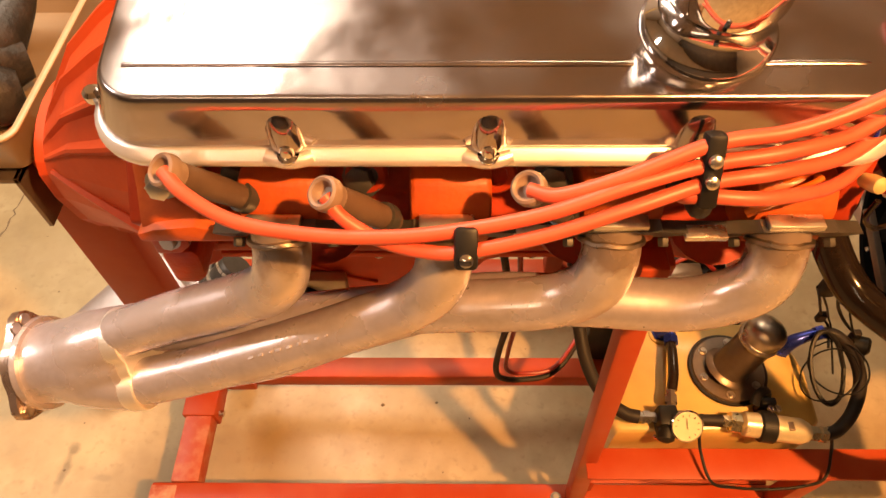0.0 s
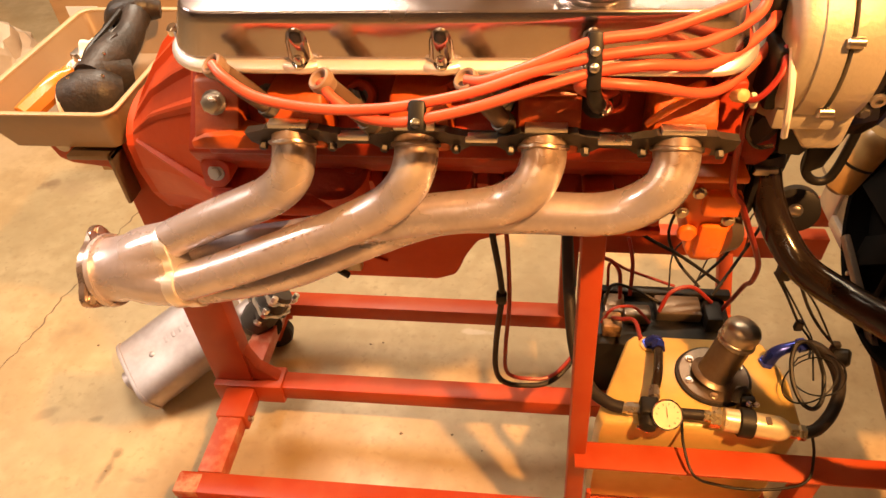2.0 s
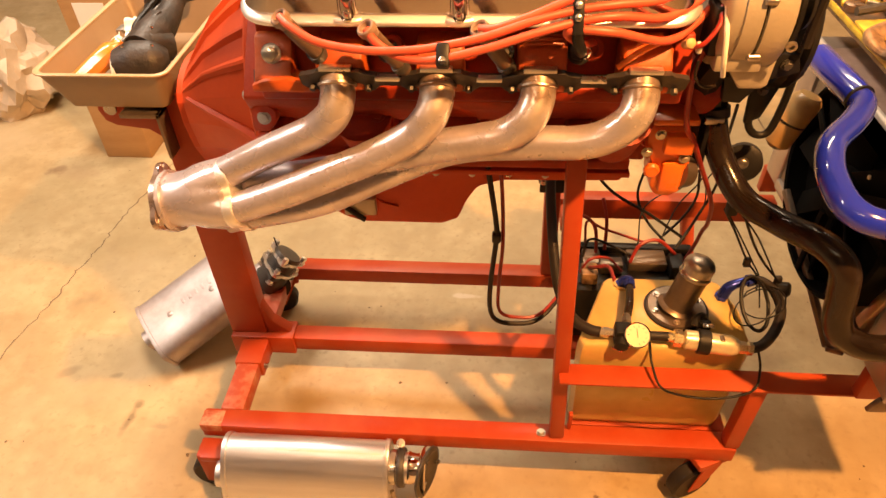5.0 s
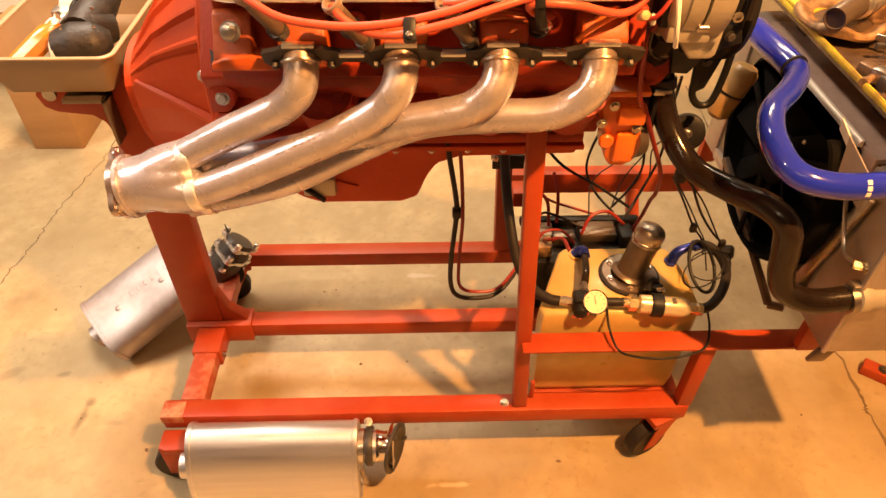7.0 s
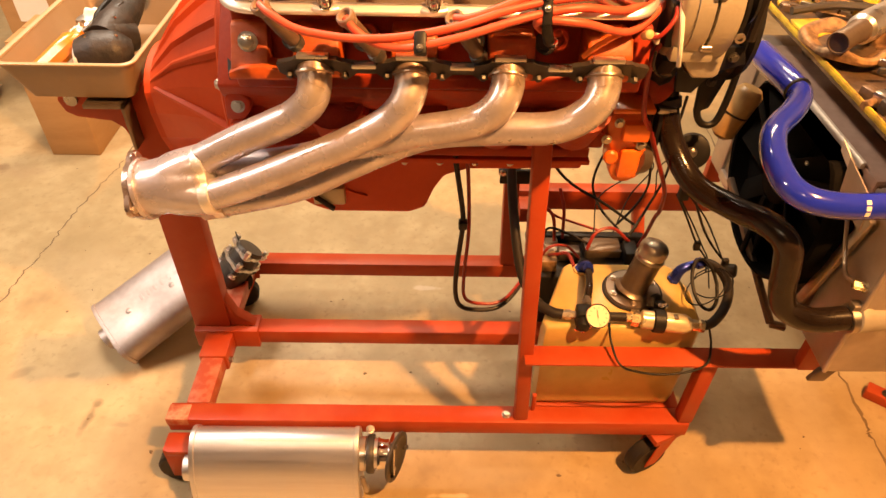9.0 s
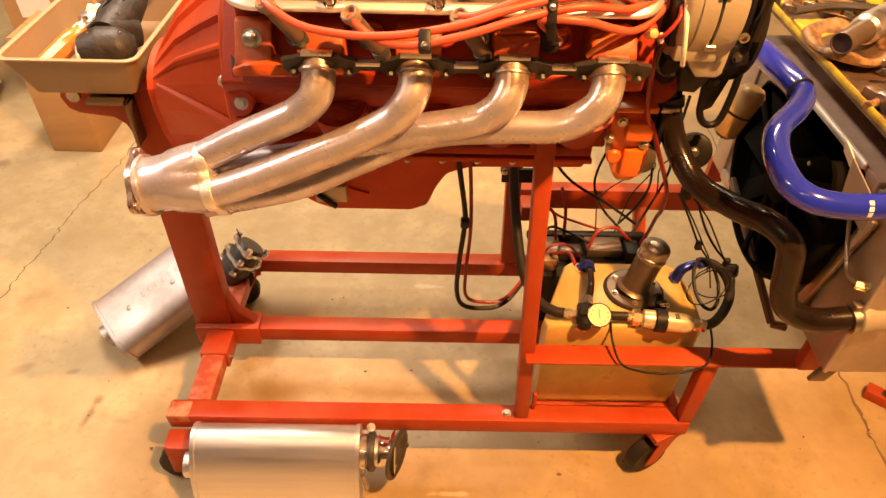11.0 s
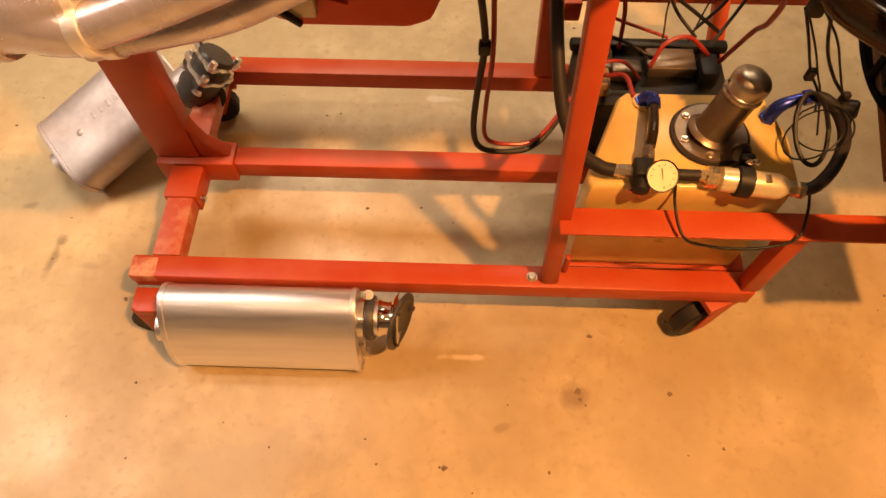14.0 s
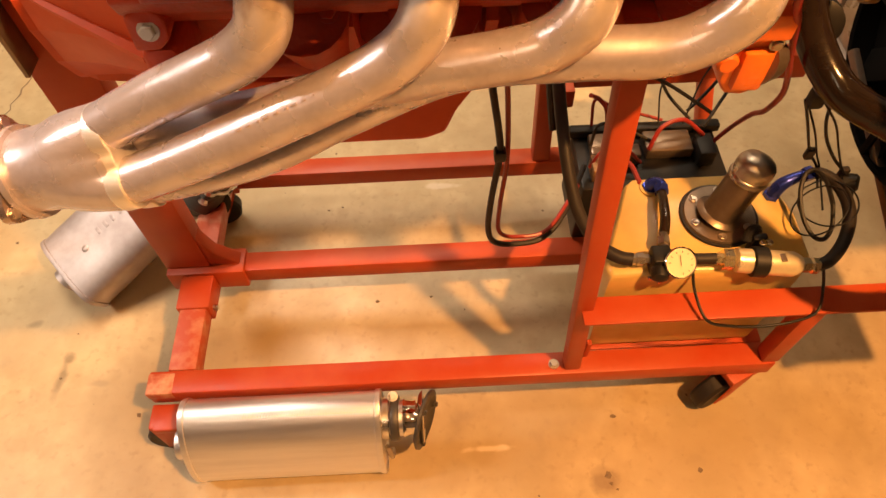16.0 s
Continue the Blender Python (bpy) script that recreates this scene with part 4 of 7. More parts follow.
    loft(b, [[tuple(c + ax * h + up * p + sd * q) for p, q in out] for h in (-0.003, 0.005)])
    fl2 = part("collector_flange", b, FACED, Hd, "three-bolt collector flange")
    for k in (30, 150, 270, 170, 14):
        t = radians(k)
        o = c + 0.0490 * (math.cos(t) * up + math.sin(t) * sd)
        b = B()
        cyl(b, o - ax * 0.006, o - ax * 0.0035, 0.0055, 14)
        part("bolt_hole", b, PAD, fl2)
    b = B()
    lathe(b, [(-0.0045, 0.0455), (-0.010, 0.0445)], c, ax, 36)
    part("weld", b, HEADER, fl2)


header()


# ---- ignition wires ----
def spark_wires():
    ends = [(0.424, 0.004, 1.095), (0.441, 0.018, 1.074), (0.458, 0.034, 1.054), (0.472, 0.050, 1.034)]
    stack = [(0.302, -0.0278, 1.0724), (0.302, -0.0336, 1.0607), (0.302, -0.0393, 1.0494), (0.303, -0.0430, 1.0420)]
    first = [
        [(0.194, -0.036, 1.040), (0.212, -0.044, 1.044), (0.250, -0.040, 1.056)],
        [(-0.037, -0.029, 1.050), (-0.022, -0.043, 1.044), (0.010, -0.056, 1.032), (0.060, -0.061, 1.025), (0.110, -0.062, 1.025), (0.154, -0.060, 1.030), (0.205, -0.055, 1.040), (0.255, -0.044, 1.053)],
        [(0.065, -0.042, 1.041), (0.077, -0.052, 1.030), (0.100, -0.060, 1.018), (0.128, -0.067, 1.016), (0.154, -0.070, 1.020), (0.205, -0.064, 1.030), (0.255, -0.053, 1.042)],
        [(0.335, 0.030, 0.995), (0.315, -0.005, 1.008), (0.292, -0.036, 1.034)],
    ]
    boots = [(0.194, -0.033, 1.038), (-0.038, -0.026, 1.047), (0.065, -0.040, 1.041), None]
    for k in range(4):
        W = thing("spark_plug_wire", first[k][0], "thick orange silicone spark plug wire with a beige boot", "ignition wire", "spark plug wires")
        e = Vector(ends[k])
        s = Vector(stack[k])
        sag = 0.008 if k == 3 else 0.0
        right = [s, s + Vector((0.045, 0.006 - sag * 0.5, 0.004 - sag)), s * 0.35 + e * 0.65 + Vector((0.005, -0.006 - 0.0035 * k - sag * 0.4, -0.001 - 0.0050 * k - sag)), e, e + Vector((0.010, 0.020, 0.012)), e + Vector((0.012, 0.06, 0.02))]
        b = B()
        tube(b, first[k] + right, 0.0049, 12, 8)
        part("wire", b, WIRE, W)
        if boots[k]:
            o = Vector(boots[k])
            d = Vector((0.038, 0.030, -0.068))
            b = B()
            lathe(b, [(0.003, 0.0050), (0.001, 0.0068), (-0.003, 0.0078), (-0.0042, 0.0095), (-0.003, 0.0112), (0.001, 0.0119), (0.005, 0.0116), (0.007, 0.0100), (0.012, 0.0092)], o, d, 24)
            boot = part("boot", b, BOOT, W)
            b = B()
            tube(b, [o + d * 0.15, o + d * 0.5, o + d * 0.98], [0.0092, 0.0098, 0.0086], 16, 4)
            part("sleeve", b, BOOTDARK, boot, "dark taupe heat sleeve")
            b = B()
            lathe(b, [(0.066, 0.0080), (0.0665, 0.0112), (0.071, 0.0115), (0.0755, 0.0112), (0.076, 0.0080)], o, d, 18)
            part("end_ring", b, FLANGE, boot, "dark steel end ring")
    # separators
    Sp = thing("wire_separator", (0.300, -0.05, 1.03), "black plastic spark wire separator clamped with two screws", "wire separator", "wire separators")
    b = B()
    beam(b, (0.3030, -0.0462, 1.0360), (0.3020, -0.0245, 1.0790), 0.0125, 0.013, 0.003, up=(0, -0.9, 0.44))
    part("clamp", b, PLASTIC, Sp)
    for y, z in ((-0.0375, 1.0678), (-0.0436, 1.0560)):
        b = B()
        lathe(b, [(0, 0.0042), (0.003, 0.0042), (0.0045, 0.002)], (0.302, y, z), (0, -0.894, 0.447), 12)
        part("screw", b, PAD, Sp)
    b = B()
    tube(b, [(0.303, -0.044, 1.039), (0.306, -0.038, 1.024), (0.312, -0.020, 1.006), (0.318, 0.010, 0.992)], [0.006, 0.0072, 0.007, 0.007], 12, 6)
    part("foot", b, PLASTIC, Sp)
    b = B()
    hexbolt(b, (0.319, -0.010, 0.998), (0, -0.6, 0.8), 0.006, 0.006)
    part("screw", b, CHROME_B, Sp)
    Sp = thing("wire_separator", (0.154, -0.067, 1.0), "small black plastic spark wire separator with one screw", "wire separator", "wire separators")
    b = B()
    beam(b, (0.154, -0.0770, 1.0115), (0.154, -0.0590, 1.0325), 0.015, 0.014, 0.003, up=(0, 0, 1))
    part("clamp", b, PLASTIC, Sp)
    b = B()
    lathe(b, [(0, 0.0045), (0.002, 0.0045), (0.0035, 0.002)], (0.154, -0.0775, 1.021), (0, -0.75, 0.65), 12)
    part("screw", b, CHROME_B, Sp)
    # black loom that gathers the wires
    b = B()
    tube(b, [(0.436, 0.062, 1.112), (0.448, 0.050, 1.096), (0.466, 0.055, 1.070), (0.480, 0.063, 1.040), (0.484, 0.070, 1.01)], [0.004, 0.009, 0.011, 0.011, 0.009], 12, 6)
    solo("wire_loom", b, BLACK, "black sleeve that gathers the spark plug wires", "cable sleeve")


spark_wires()


# ---- alternator ----
def alternator():
    A = thing("alternator", (0.535, 0.075, 0.945), "bare cast aluminium alternator on the front of the engine", "alternator")
    o = (0.478, 0.070, 1.033)
    b = B()
    lathe(b, [(0, 0.0), (0.0, 0.030), (-0.004, 0.034), (-0.004, 0.069), (-0.001, 0.0755), (0.003, 0.0775), (0.014, 0.0785), (0.0145, 0.081), (0.035, 0.0815), (0.035, 0.06)], o, (1, 0, 0), 40)
    part("rear_case", b, ALU, A)
    b = B()
    lathe(b, [(0.039, 0.06), (0.039, 0.082), (0.060, 0.083), (0.070, 0.080), (0.075, 0.070), (0.077, 0.03)], o, (1, 0, 0), 40)
    part("front_case", b, ALU, A)
    b = B()
    lathe(b, [(0.033, 0.075), (0.041, 0.075)], o, (1, 0, 0), 40)
    part("stator", b, FLANGE, A)
    for a in (200, 235, 150):
        a = radians(a)
        y, z = o[1] + 0.083 * math.cos(a), o[2] - 0.083 * math.sin(a)
        b = B()
        cyl(b, (0.509, y, z), (0.524, y, z), 0.005, 12, bevel=0.0015)
        part("bolt", b, STEEL, A)
    b = B()
    prism(b, [(0.499, 0.985), (0.552, 0.985), (0.550, 0.948), (0.544, 0.942), (0.516, 0.942), (0.500, 0.964)], "xz", 0.012, 0.055, 0.003)
    part("mount_lug", b, ALU, A, "cast mounting lug")
    b = B()
    box(b, (0.4765, 0.004, 0.968), (0.533, 0.050, 0.992), 0.004)
    part("foot", b, ALU, A)
    b = B()
    lathe(b, [(0, 0.0065), (0.004, 0.0065), (0.004, 0.0035), (0.001, 0.003)], (0.552, -0.0095, 1.010), (0, -1, -0.2), 14)
    part("screw", b, STEEL, A)
    b = B()
    box(b, (0.466, 0.01, 0.985), (0.482, 0.055, 1.045), 0.004)
    part("terminal_block", b, PLASTIC, A)
    b = B()
    lathe(b, [(0.088, 0.02), (0.088, 0.034), (0.094, 0.038), (0.099, 0.031), (0.104, 0.038), (0.110, 0.034), (0.110, 0.0)], o, (1, 0, 0), 28)
    lathe(b, [(0.079, 0.02), (0.079, 0.066), (0.084, 0.066), (0.085, 0.02)], o, (1, 0, 0), 32)
    part("pulley", b, PLASTIC, A)
    b = B()
    tube(b, [(0.474, 0.020, 1.045), (0.468, -0.002, 1.030), (0.452, -0.012, 1.012), (0.440, -0.005, 1.005)], 0.0028, 8)
    part("red_lead", b, REDWIRE, A, "thin red lead")
    b = B()
    tube(b, [(0.476, 0.010, 1.048), (0.476, -0.012, 1.022), (0.478, -0.020, 0.995), (0.484, -0.012, 0.972)], 0.0032, 8)
    part("white_lead", b, WHITE, A, "white wire lead")
    b = B()
    tube(b, [(0.455, 0.0, 0.985), (0.456, 0.0, 0.965), (0.468, 0.0, 0.952), (0.484, 0.005, 0.950)], 0.0022, 8)
    part("grey_lead", b, HOSE, A)
    # sender plugs beside it
    P = thing("sensor_plug", (0.445, 0.0, 1.0), "cream plastic sensor plug on the engine front", "connector")
    b = B()
    lathe(b, [(0, 0.005), (0.010, 0.0065), (0.016, 0.006), (0.018, 0.003)], (0.436, 0.004, 1.004), (0.2, -0.8, 0.5), 12)
    part("plug", b, CREAM, P)
    b = B()
    box(b, (0.448, -0.009, 0.998), (0.454, 0.002, 1.010), 0.002)
    part("clip", b, WHITE, P)


alternator()


def front_drive():
    b = B()
    o = (0.612, 0.20, 0.95)
    lathe(b, [(0, 0.02), (0, 0.088), (0.008, 0.094), (0.014, 0.086), (0.02, 0.094), (0.03, 0.088), (0.03, 0.02)], o, (1, 0, 0), 36)
    solo("drive_pulley", b, PLASTIC, "black belt pulley on the engine front", "pulley")
    b = B()
    tube(b, [(0.618, 0.095, 0.96), (0.622, 0.10, 1.09), (0.622, 0.16, 1.12)], 0.007, 8)
    solo("drive_belt", b, BLACK, "black rubber drive belt on the pulleys", "belt")
    Br = thing("accessory_bracket", (0.58, 0.16, 0.86), "black steel accessory brackets and braces below the alternator", "bracket")
    for pts, r in (([(0.52, 0.09, 0.95), (0.555, 0.12, 0.905), (0.585, 0.19, 0.86)], 0.013), 
                   ([(0.615, 0.15, 0.90), (0.66, 0.22, 0.85), (0.70, 0.30, 0.82)], 0.010), ([(0.515, 0.10, 0.945), (0.512, 0.14, 0.89), (0.508, 0.19, 0.81)], 0.026)):
        b = B()
        tube(b, pts, r, 8, 5)
        part("brace", b, PLASTIC, Br)
    for poly, y0, y1 in (([(0.500, 0.945), (0.620, 0.945), (0.628, 0.918), (0.585, 0.905), (0.560, 0.870), (0.535, 0.872), (0.530, 0.905), (0.498, 0.915)], 0.105, 0.117),
                         ([(0.590, 0.915), (0.628, 0.920), (0.640, 0.880), (0.622, 0.812), (0.600, 0.800), (0.596, 0.850)], 0.165, 0.175)):
        b = B()
        prism(b, poly, "xz", y0, y1, 0.002)
        part("plate", b, PLASTIC, Br)
    b = B()
    tube(b, [(0.655, 0.235, 0.850), (0.642, 0.24, 0.818), (0.636, 0.24, 0.766), (0.652, 0.24, 0.738), (0.675, 0.24, 0.742), (0.686, 0.245, 0.790), (0.690, 0.25, 0.85)], 0.0065, 10, 6)
    tube(b, [(0.600, 0.21, 0.872), (0.625, 0.22, 0.862), (0.655, 0.23, 0.858), (0.692, 0.25, 0.85)], 0.014, 10, 6)
    part("hanger", b, PLASTIC, Br, "black bent hanger")
    for p in ((0.540, 0.104, 0.925), (0.606, 0.104, 0.930), (0.612, 0.164, 0.860)):
        b = B()
        hexbolt(b, p, (0, -1, 0), 0.006, 0.007)
        part("bolt", b, FLANGE, Br)
    C = thing("canister", (0.70, 0.30, 0.665), "amber-brown cylinder with a black strap beside the fan shroud", "canister")
    b = B()
    lathe(b, [(0, 0.014), (0.008, 0.023), (0.096, 0.026), (0.106, 0.019), (0.110, 0.0)], (0.722, 0.30, 0.676), (0.30, 0.02, 0.95), 24)
    part("body", b, OCHRE, C)
    b = B()
    lathe(b, [(0.050, 0.0250), (0.051, 0.0256), (0.054, 0.0252)], (0.722, 0.30, 0.676), (0.30, 0.02, 0.95), 24)
    part("strap", b, PLASTIC, C)
    b = B()
    lathe(b, [(0, 0.028), (0.006, 0.034), (0.03, 0.034), (0.034, 0.026), (0.034, 0.01)], (0.675, 0.30, 0.645), (-0.3, -0.8, 0.3), 24)
    part("motor", b, PLASTIC, C)
    b = B()
    hexbolt(b, (0.664, 0.272, 0.656), (-0.3, -0.8, 0.3), 0.008, 0.006)
    part("bolt", b, STEEL, C)


front_drive()


# ---- radiator, fan and hoses ----
def radiator():
    R = thing("radiator", (0.875, 0.2, 0.375), "aluminium radiator standing on the stand's front bars", "radiator")
    b = B()
    box(b, (0.858, 0.022, 0.462), (0.992, 0.50, 0.745))
    part("core", b, ALUSHEET, R)
    b = B()
    for k in range(70):
        z = 0.466 + k * 0.004
        box(b, (0.856, 0.024, z), (0.858, 0.498, z + 0.0012))
    tagged(part("fin", b, STEEL, R, smooth=0), kind="stuff")
    b = B()
    box(b, (0.850, -0.085, 0.440), (1.000, 0.020, 0.765), 0.006)
    part("side_tank", b, ALUSHEET, R, "dull aluminium side tank")
    b = B()
    box(b, (0.852, 0.012, 0.440), (0.868, 0.026, 0.765), 0.002)
    part("tank_edge", b, STEEL, R)
    b = B()
    box(b, (0.850, 0.50, 0.440), (1.000, 0.57, 0.765), 0.006)
    part("side_tank", b, ALUSHEET, R)
    b = B()
    box(b, (0.848, 0.0205, 0.745), (1.002, 0.4995, 0.772), 0.003)
    part("top_rail", b, RADTOP, R, "greasy brown top rail")
    b = B()
    box(b, (0.848, 0.0205, 0.440), (1.002, 0.4995, 0.464), 0.003)
    part("bottom_rail", b, ALUSHEET, R)
    for y in (-0.02, 0.575):
        b = B()
        box(b, (0.852, y - 0.010, 0.3755), (0.892, y + 0.012, 0.441), 0.002)
        part("foot", b, STAND, R)
    b = B()
    prism(b, [(0.838, 0.408), (0.850, 0.439), (0.880, 0.439), (0.868, 0.408)], "xz", -0.080, -0.070, 0.002)
    part("corner_plate", b, DARKMETAL, R)
    # seam bead along the tank's crimped edge
    b = B()
    tube(b, [(0.851, -0.0855, 0.445), (0.8505, -0.0858, 0.60), (0.851, -0.0855, 0.760)], 0.004, 8, 4)
    part("tank_seam", b, ALUSHEET, R)
    # lower outlet
    b = B()
    lathe(b, [(0, 0.024), (0.03, 0.024), (0.034, 0.027), (0.05, 0.027), (0.052, 0.022)], (0.900, -0.076, 0.576), (-1, -0.05, 0), 20)
    part("outlet", b, ALU, R)
    b = B()
    lathe(b, [(-0.012, 0.0), (-0.012, 0.022), (0.03, 0.026), (0.03, 0.0)], (0.868, -0.078, 0.802), (-1, 0, 0), 20)
    box(b, (0.868, -0.10, 0.765), (0.905, -0.05, 0.828), 0.006)
    part("inlet", b, ALU, R)
    b = B()
    tube(b, [(0.850, 0.10, 0.745), (0.838, 0.055, 0.735), (0.836, 0.02, 0.69), (0.835, -0.02, 0.64), (0.834, -0.045, 0.63), (0.85, -0.072, 0.635)], 0.0035, 8, 6)
    part("overflow_line", b, STEEL, R, "thin steel line")
    b = B()
    lathe(b, [(0, 0.008), (0.016, 0.008), (0.016, 0.011), (0.028, 0.011), (0.028, 0.007)], (0.834, -0.060, 0.632), (1, -0.4, 0), 6)
    part("fitting", b, BRASS, R)
    b = B()
    prism(b, [(0.8405, 0.7675), (0.8478, 0.7675), (0.8478, 0.7800), (0.843, 0.7790), (0.8405, 0.7755)], "xz", 0.060, 0.548, 0.001)
    part("top_edge", b, RAWALU, R, "bright bare aluminium edge")
    b = B()
    prism(b, [(0.066, 0.8165), (0.034, 0.806), (0.030, 0.790), (0.062, 0.800)], "yz", 0.799, 0.8015)
    part("bracket", b, RAWALU, R, "bright sheet-metal corner bracket")
    b = B()
    prism(b, [(0.034, 0.8055), (-0.050, 0.786), (-0.056, 0.735), (0.020, 0.748), (0.030, 0.7895)], "yz", 0.799, 0.8015)
    box(b, (0.8015, -0.020, 0.742), (0.851, 0.010, 0.745))
    part("bracket_plate", b, ALUSHEET, R)
    b = B()
    hexbolt(b, (0.8475, 0.222, 0.758), (-1, 0, 0), 0.004, 0.012, False)
    part("screw", b, BRASS, R)
    b = B()
    beam(b, (0.796, 0.345, 0.545), (0.834, 0.072, 0.392), 0.012, 0.014, 0.002)
    beam(b, (0.832, 0.072, 0.392), (0.860, 0.062, 0.392), 0.014, 0.012, 0.002)
    part("stay", b, DARKMETAL, R)
    b = B()
    beam(b, (0.842, 0.040, 0.492), (0.842, -0.016, 0.728), 0.020, 0.010, 0.002, up=(1, 0, 0))
    part("brace", b, STEEL, R, "flat steel brace")

    F = thing("cooling_fan", (0.82, 0.215, 0.447), "black electric cooling fan in a round plastic shroud", "fan")
    c = (0.857, 0.215, 0.640)
    b = B()
    lathe(b, [(0.0, 0.198), (0.010, 0.200), (0.050, 0.194), (0.054, 0.188), (0.050, 0.184), (0.012, 0.186), (0.008, 0.0)], c, (-1, 0, 0), 48)
    for v in b.verts:
        v.co.z = min(v.co.z, 0.766)
    part("shroud", b, MATTE, F)
    b = B()
    lathe(b, [(0.010, 0.05), (0.044, 0.05), (0.050, 0.042), (0.052, 0.0)], c, (-1, 0, 0), 28)
    part("hub", b, MATTE, F)
    for k in range(8):
        a = 2 * math.pi * k / 8
        b = B()
        box(b, (-0.0015, -0.028, 0.045), (0.0015, 0.028, 0.178), 0.001, Matrix.Translation((c[0] - 0.030, c[1], c[2])) @ pose(0, 0, 0, math.degrees(a), 0, 0) @ pose(0, 0, 0, 0, 0, 25))
        for v in b.verts:
            v.co.z = min(v.co.z, 0.762)
        part("blade", b, MATTE, F)
    for a in (30, 150, 270):
        b = B()
        a = radians(a)
        beam(b, (c[0] - 0.051, c[1] + 0.045 * math.cos(a), c[2] + 0.045 * math.sin(a)), (c[0] - 0.051, c[1] + 0.188 * math.cos(a), c[2] + 0.188 * math.sin(a)), 0.014, 0.005, 0.001, up=(1, 0, 0))
        for v in b.verts:
            v.co.z = min(v.co.z, 0.764)
        part("spoke", b, MATTE, F)
    for y, z in ((0.30, 0.50), (0.11, 0.60), (0.13, 0.73)):
        b = B()
        hexbolt(b, (0.803, y, z), (-1, 0, 0), 0.004, 0.004, False)
        part("screw", b, STEEL, F)


radiator()


def coolant_hoses():
    Hh = thing("lower_radiator_hose", (0.70, 0.0, 0.55), "black rubber lower radiator hose with a steel clamp", "radiator hose")
    b = B()
    tube(b, [(0.552, 0.190, 0.845), (0.558, 0.183, 0.803), (0.575, 0.155, 0.748), (0.607, 0.100, 0.706), (0.648, 0.040, 0.706), (0.682, -0.025, 0.722), (0.704, -0.056, 0.708), (0.714, -0.064, 0.666), (0.722, -0.066, 0.622), (0.740, -0.070, 0.585), (0.785, -0.077, 0.566), (0.852, -0.078, 0.574)], 0.0205, 20, 8)
    part("hose", b, HOSE, Hh)
    b = B()
    lathe(b, [(-0.007, 0.022), (-0.007, 0.0245), (0.007, 0.0245), (0.007, 0.022)], (0.846, -0.079, 0.573), (1, 0.05, 0.12), 24)
    cl = part("clamp", b, STEEL, Hh, "steel worm-drive hose clamp")
    b = B()
    box(b, (0.836, -0.087, 0.596), (0.854, -0.070, 0.607), 0.002)
    part("screw_housing", b, STEEL, cl)
    b = B()
    lathe(b, [(-0.008, 0.022), (-0.008, 0.0245), (0.008, 0.0245), (0.008, 0.022)], (0.556, 0.183, 0.812), (0.15, -0.25, -0.95), 24)
    cl = part("clamp", b, FLANGE, Hh, "blackened worm-drive hose clamp")
    b = B()
    box(b, (0.536, 0.152, 0.806), (0.556, 0.164, 0.816), 0.002)
    cyl(b, (0.556, 0.158, 0.811), (0.566, 0.158, 0.811), 0.0045, 8)
    part("screw_housing", b, STEEL, cl)
    # chalk-like size marks
    b = B()
    for d in (0, 0.011):
        box(b, (0.806 + d, -0.0965, 0.560), (0.812 + d, -0.0945, 0.565))
    part("mark_bar", b, WHITE, Hh)

    U = thing("upper_radiator_hose", (0.74, 0.1, 0.78), "glossy blue silicone upper radiator hose", "radiator hose")
    b = B()
    lathe(b, [(0.0, 0.015), (0.0, 0.0195), (0.004, 0.0215), (0.128, 0.0212), (0.130, 0.0195), (0.130, 0.0)], (0.744, 0.312, 0.846), (0.0235, -0.133, -0.010), 28)
    part("straight", b, BLUE, U)
    b = B()
    tube(b, [(0.7660, 0.1865, 0.8362), (0.7675, 0.1775, 0.8355), (0.7635, 0.1640, 0.8350), (0.752, 0.1440, 0.8345), (0.728, 0.113, 0.8335), (0.700, 0.083, 0.832), (0.680, 0.052, 0.830), (0.668, 0.006, 0.822), (0.671, -0.042, 0.812), (0.686, -0.068, 0.807), (0.712, -0.079, 0.804), (0.750, -0.082, 0.802), (0.800, -0.080, 0.802), (0.850, -0.079, 0.802)], 0.0190, 28, 8)
    part("hose", b, BLUE, U)
    b = B()
    lathe(b, [(0.1265, 0.0205), (0.127, 0.0222), (0.1305, 0.0222), (0.131, 0.0205)], (0.744, 0.312, 0.846), (0.0235, -0.133, -0.010), 28)
    part("joint_band", b, PLASTIC, U)
    b = B()
    for a in (2, 28, 54):
        a = radians(a)
        up = Vector((0, -math.cos(a), math.sin(a)))
        p = Vector((0.7615, -0.0815, 0.802)) + up * 0.0191
        side = Vector((0, math.sin(a), math.cos(a))) * 0.0032
        beam(b, p - side, p + side, 0.0065, 0.0008, 0.0, up=up)
    part("print_bar", b, WHITE, U, "unreadable white print")


coolant_hoses()


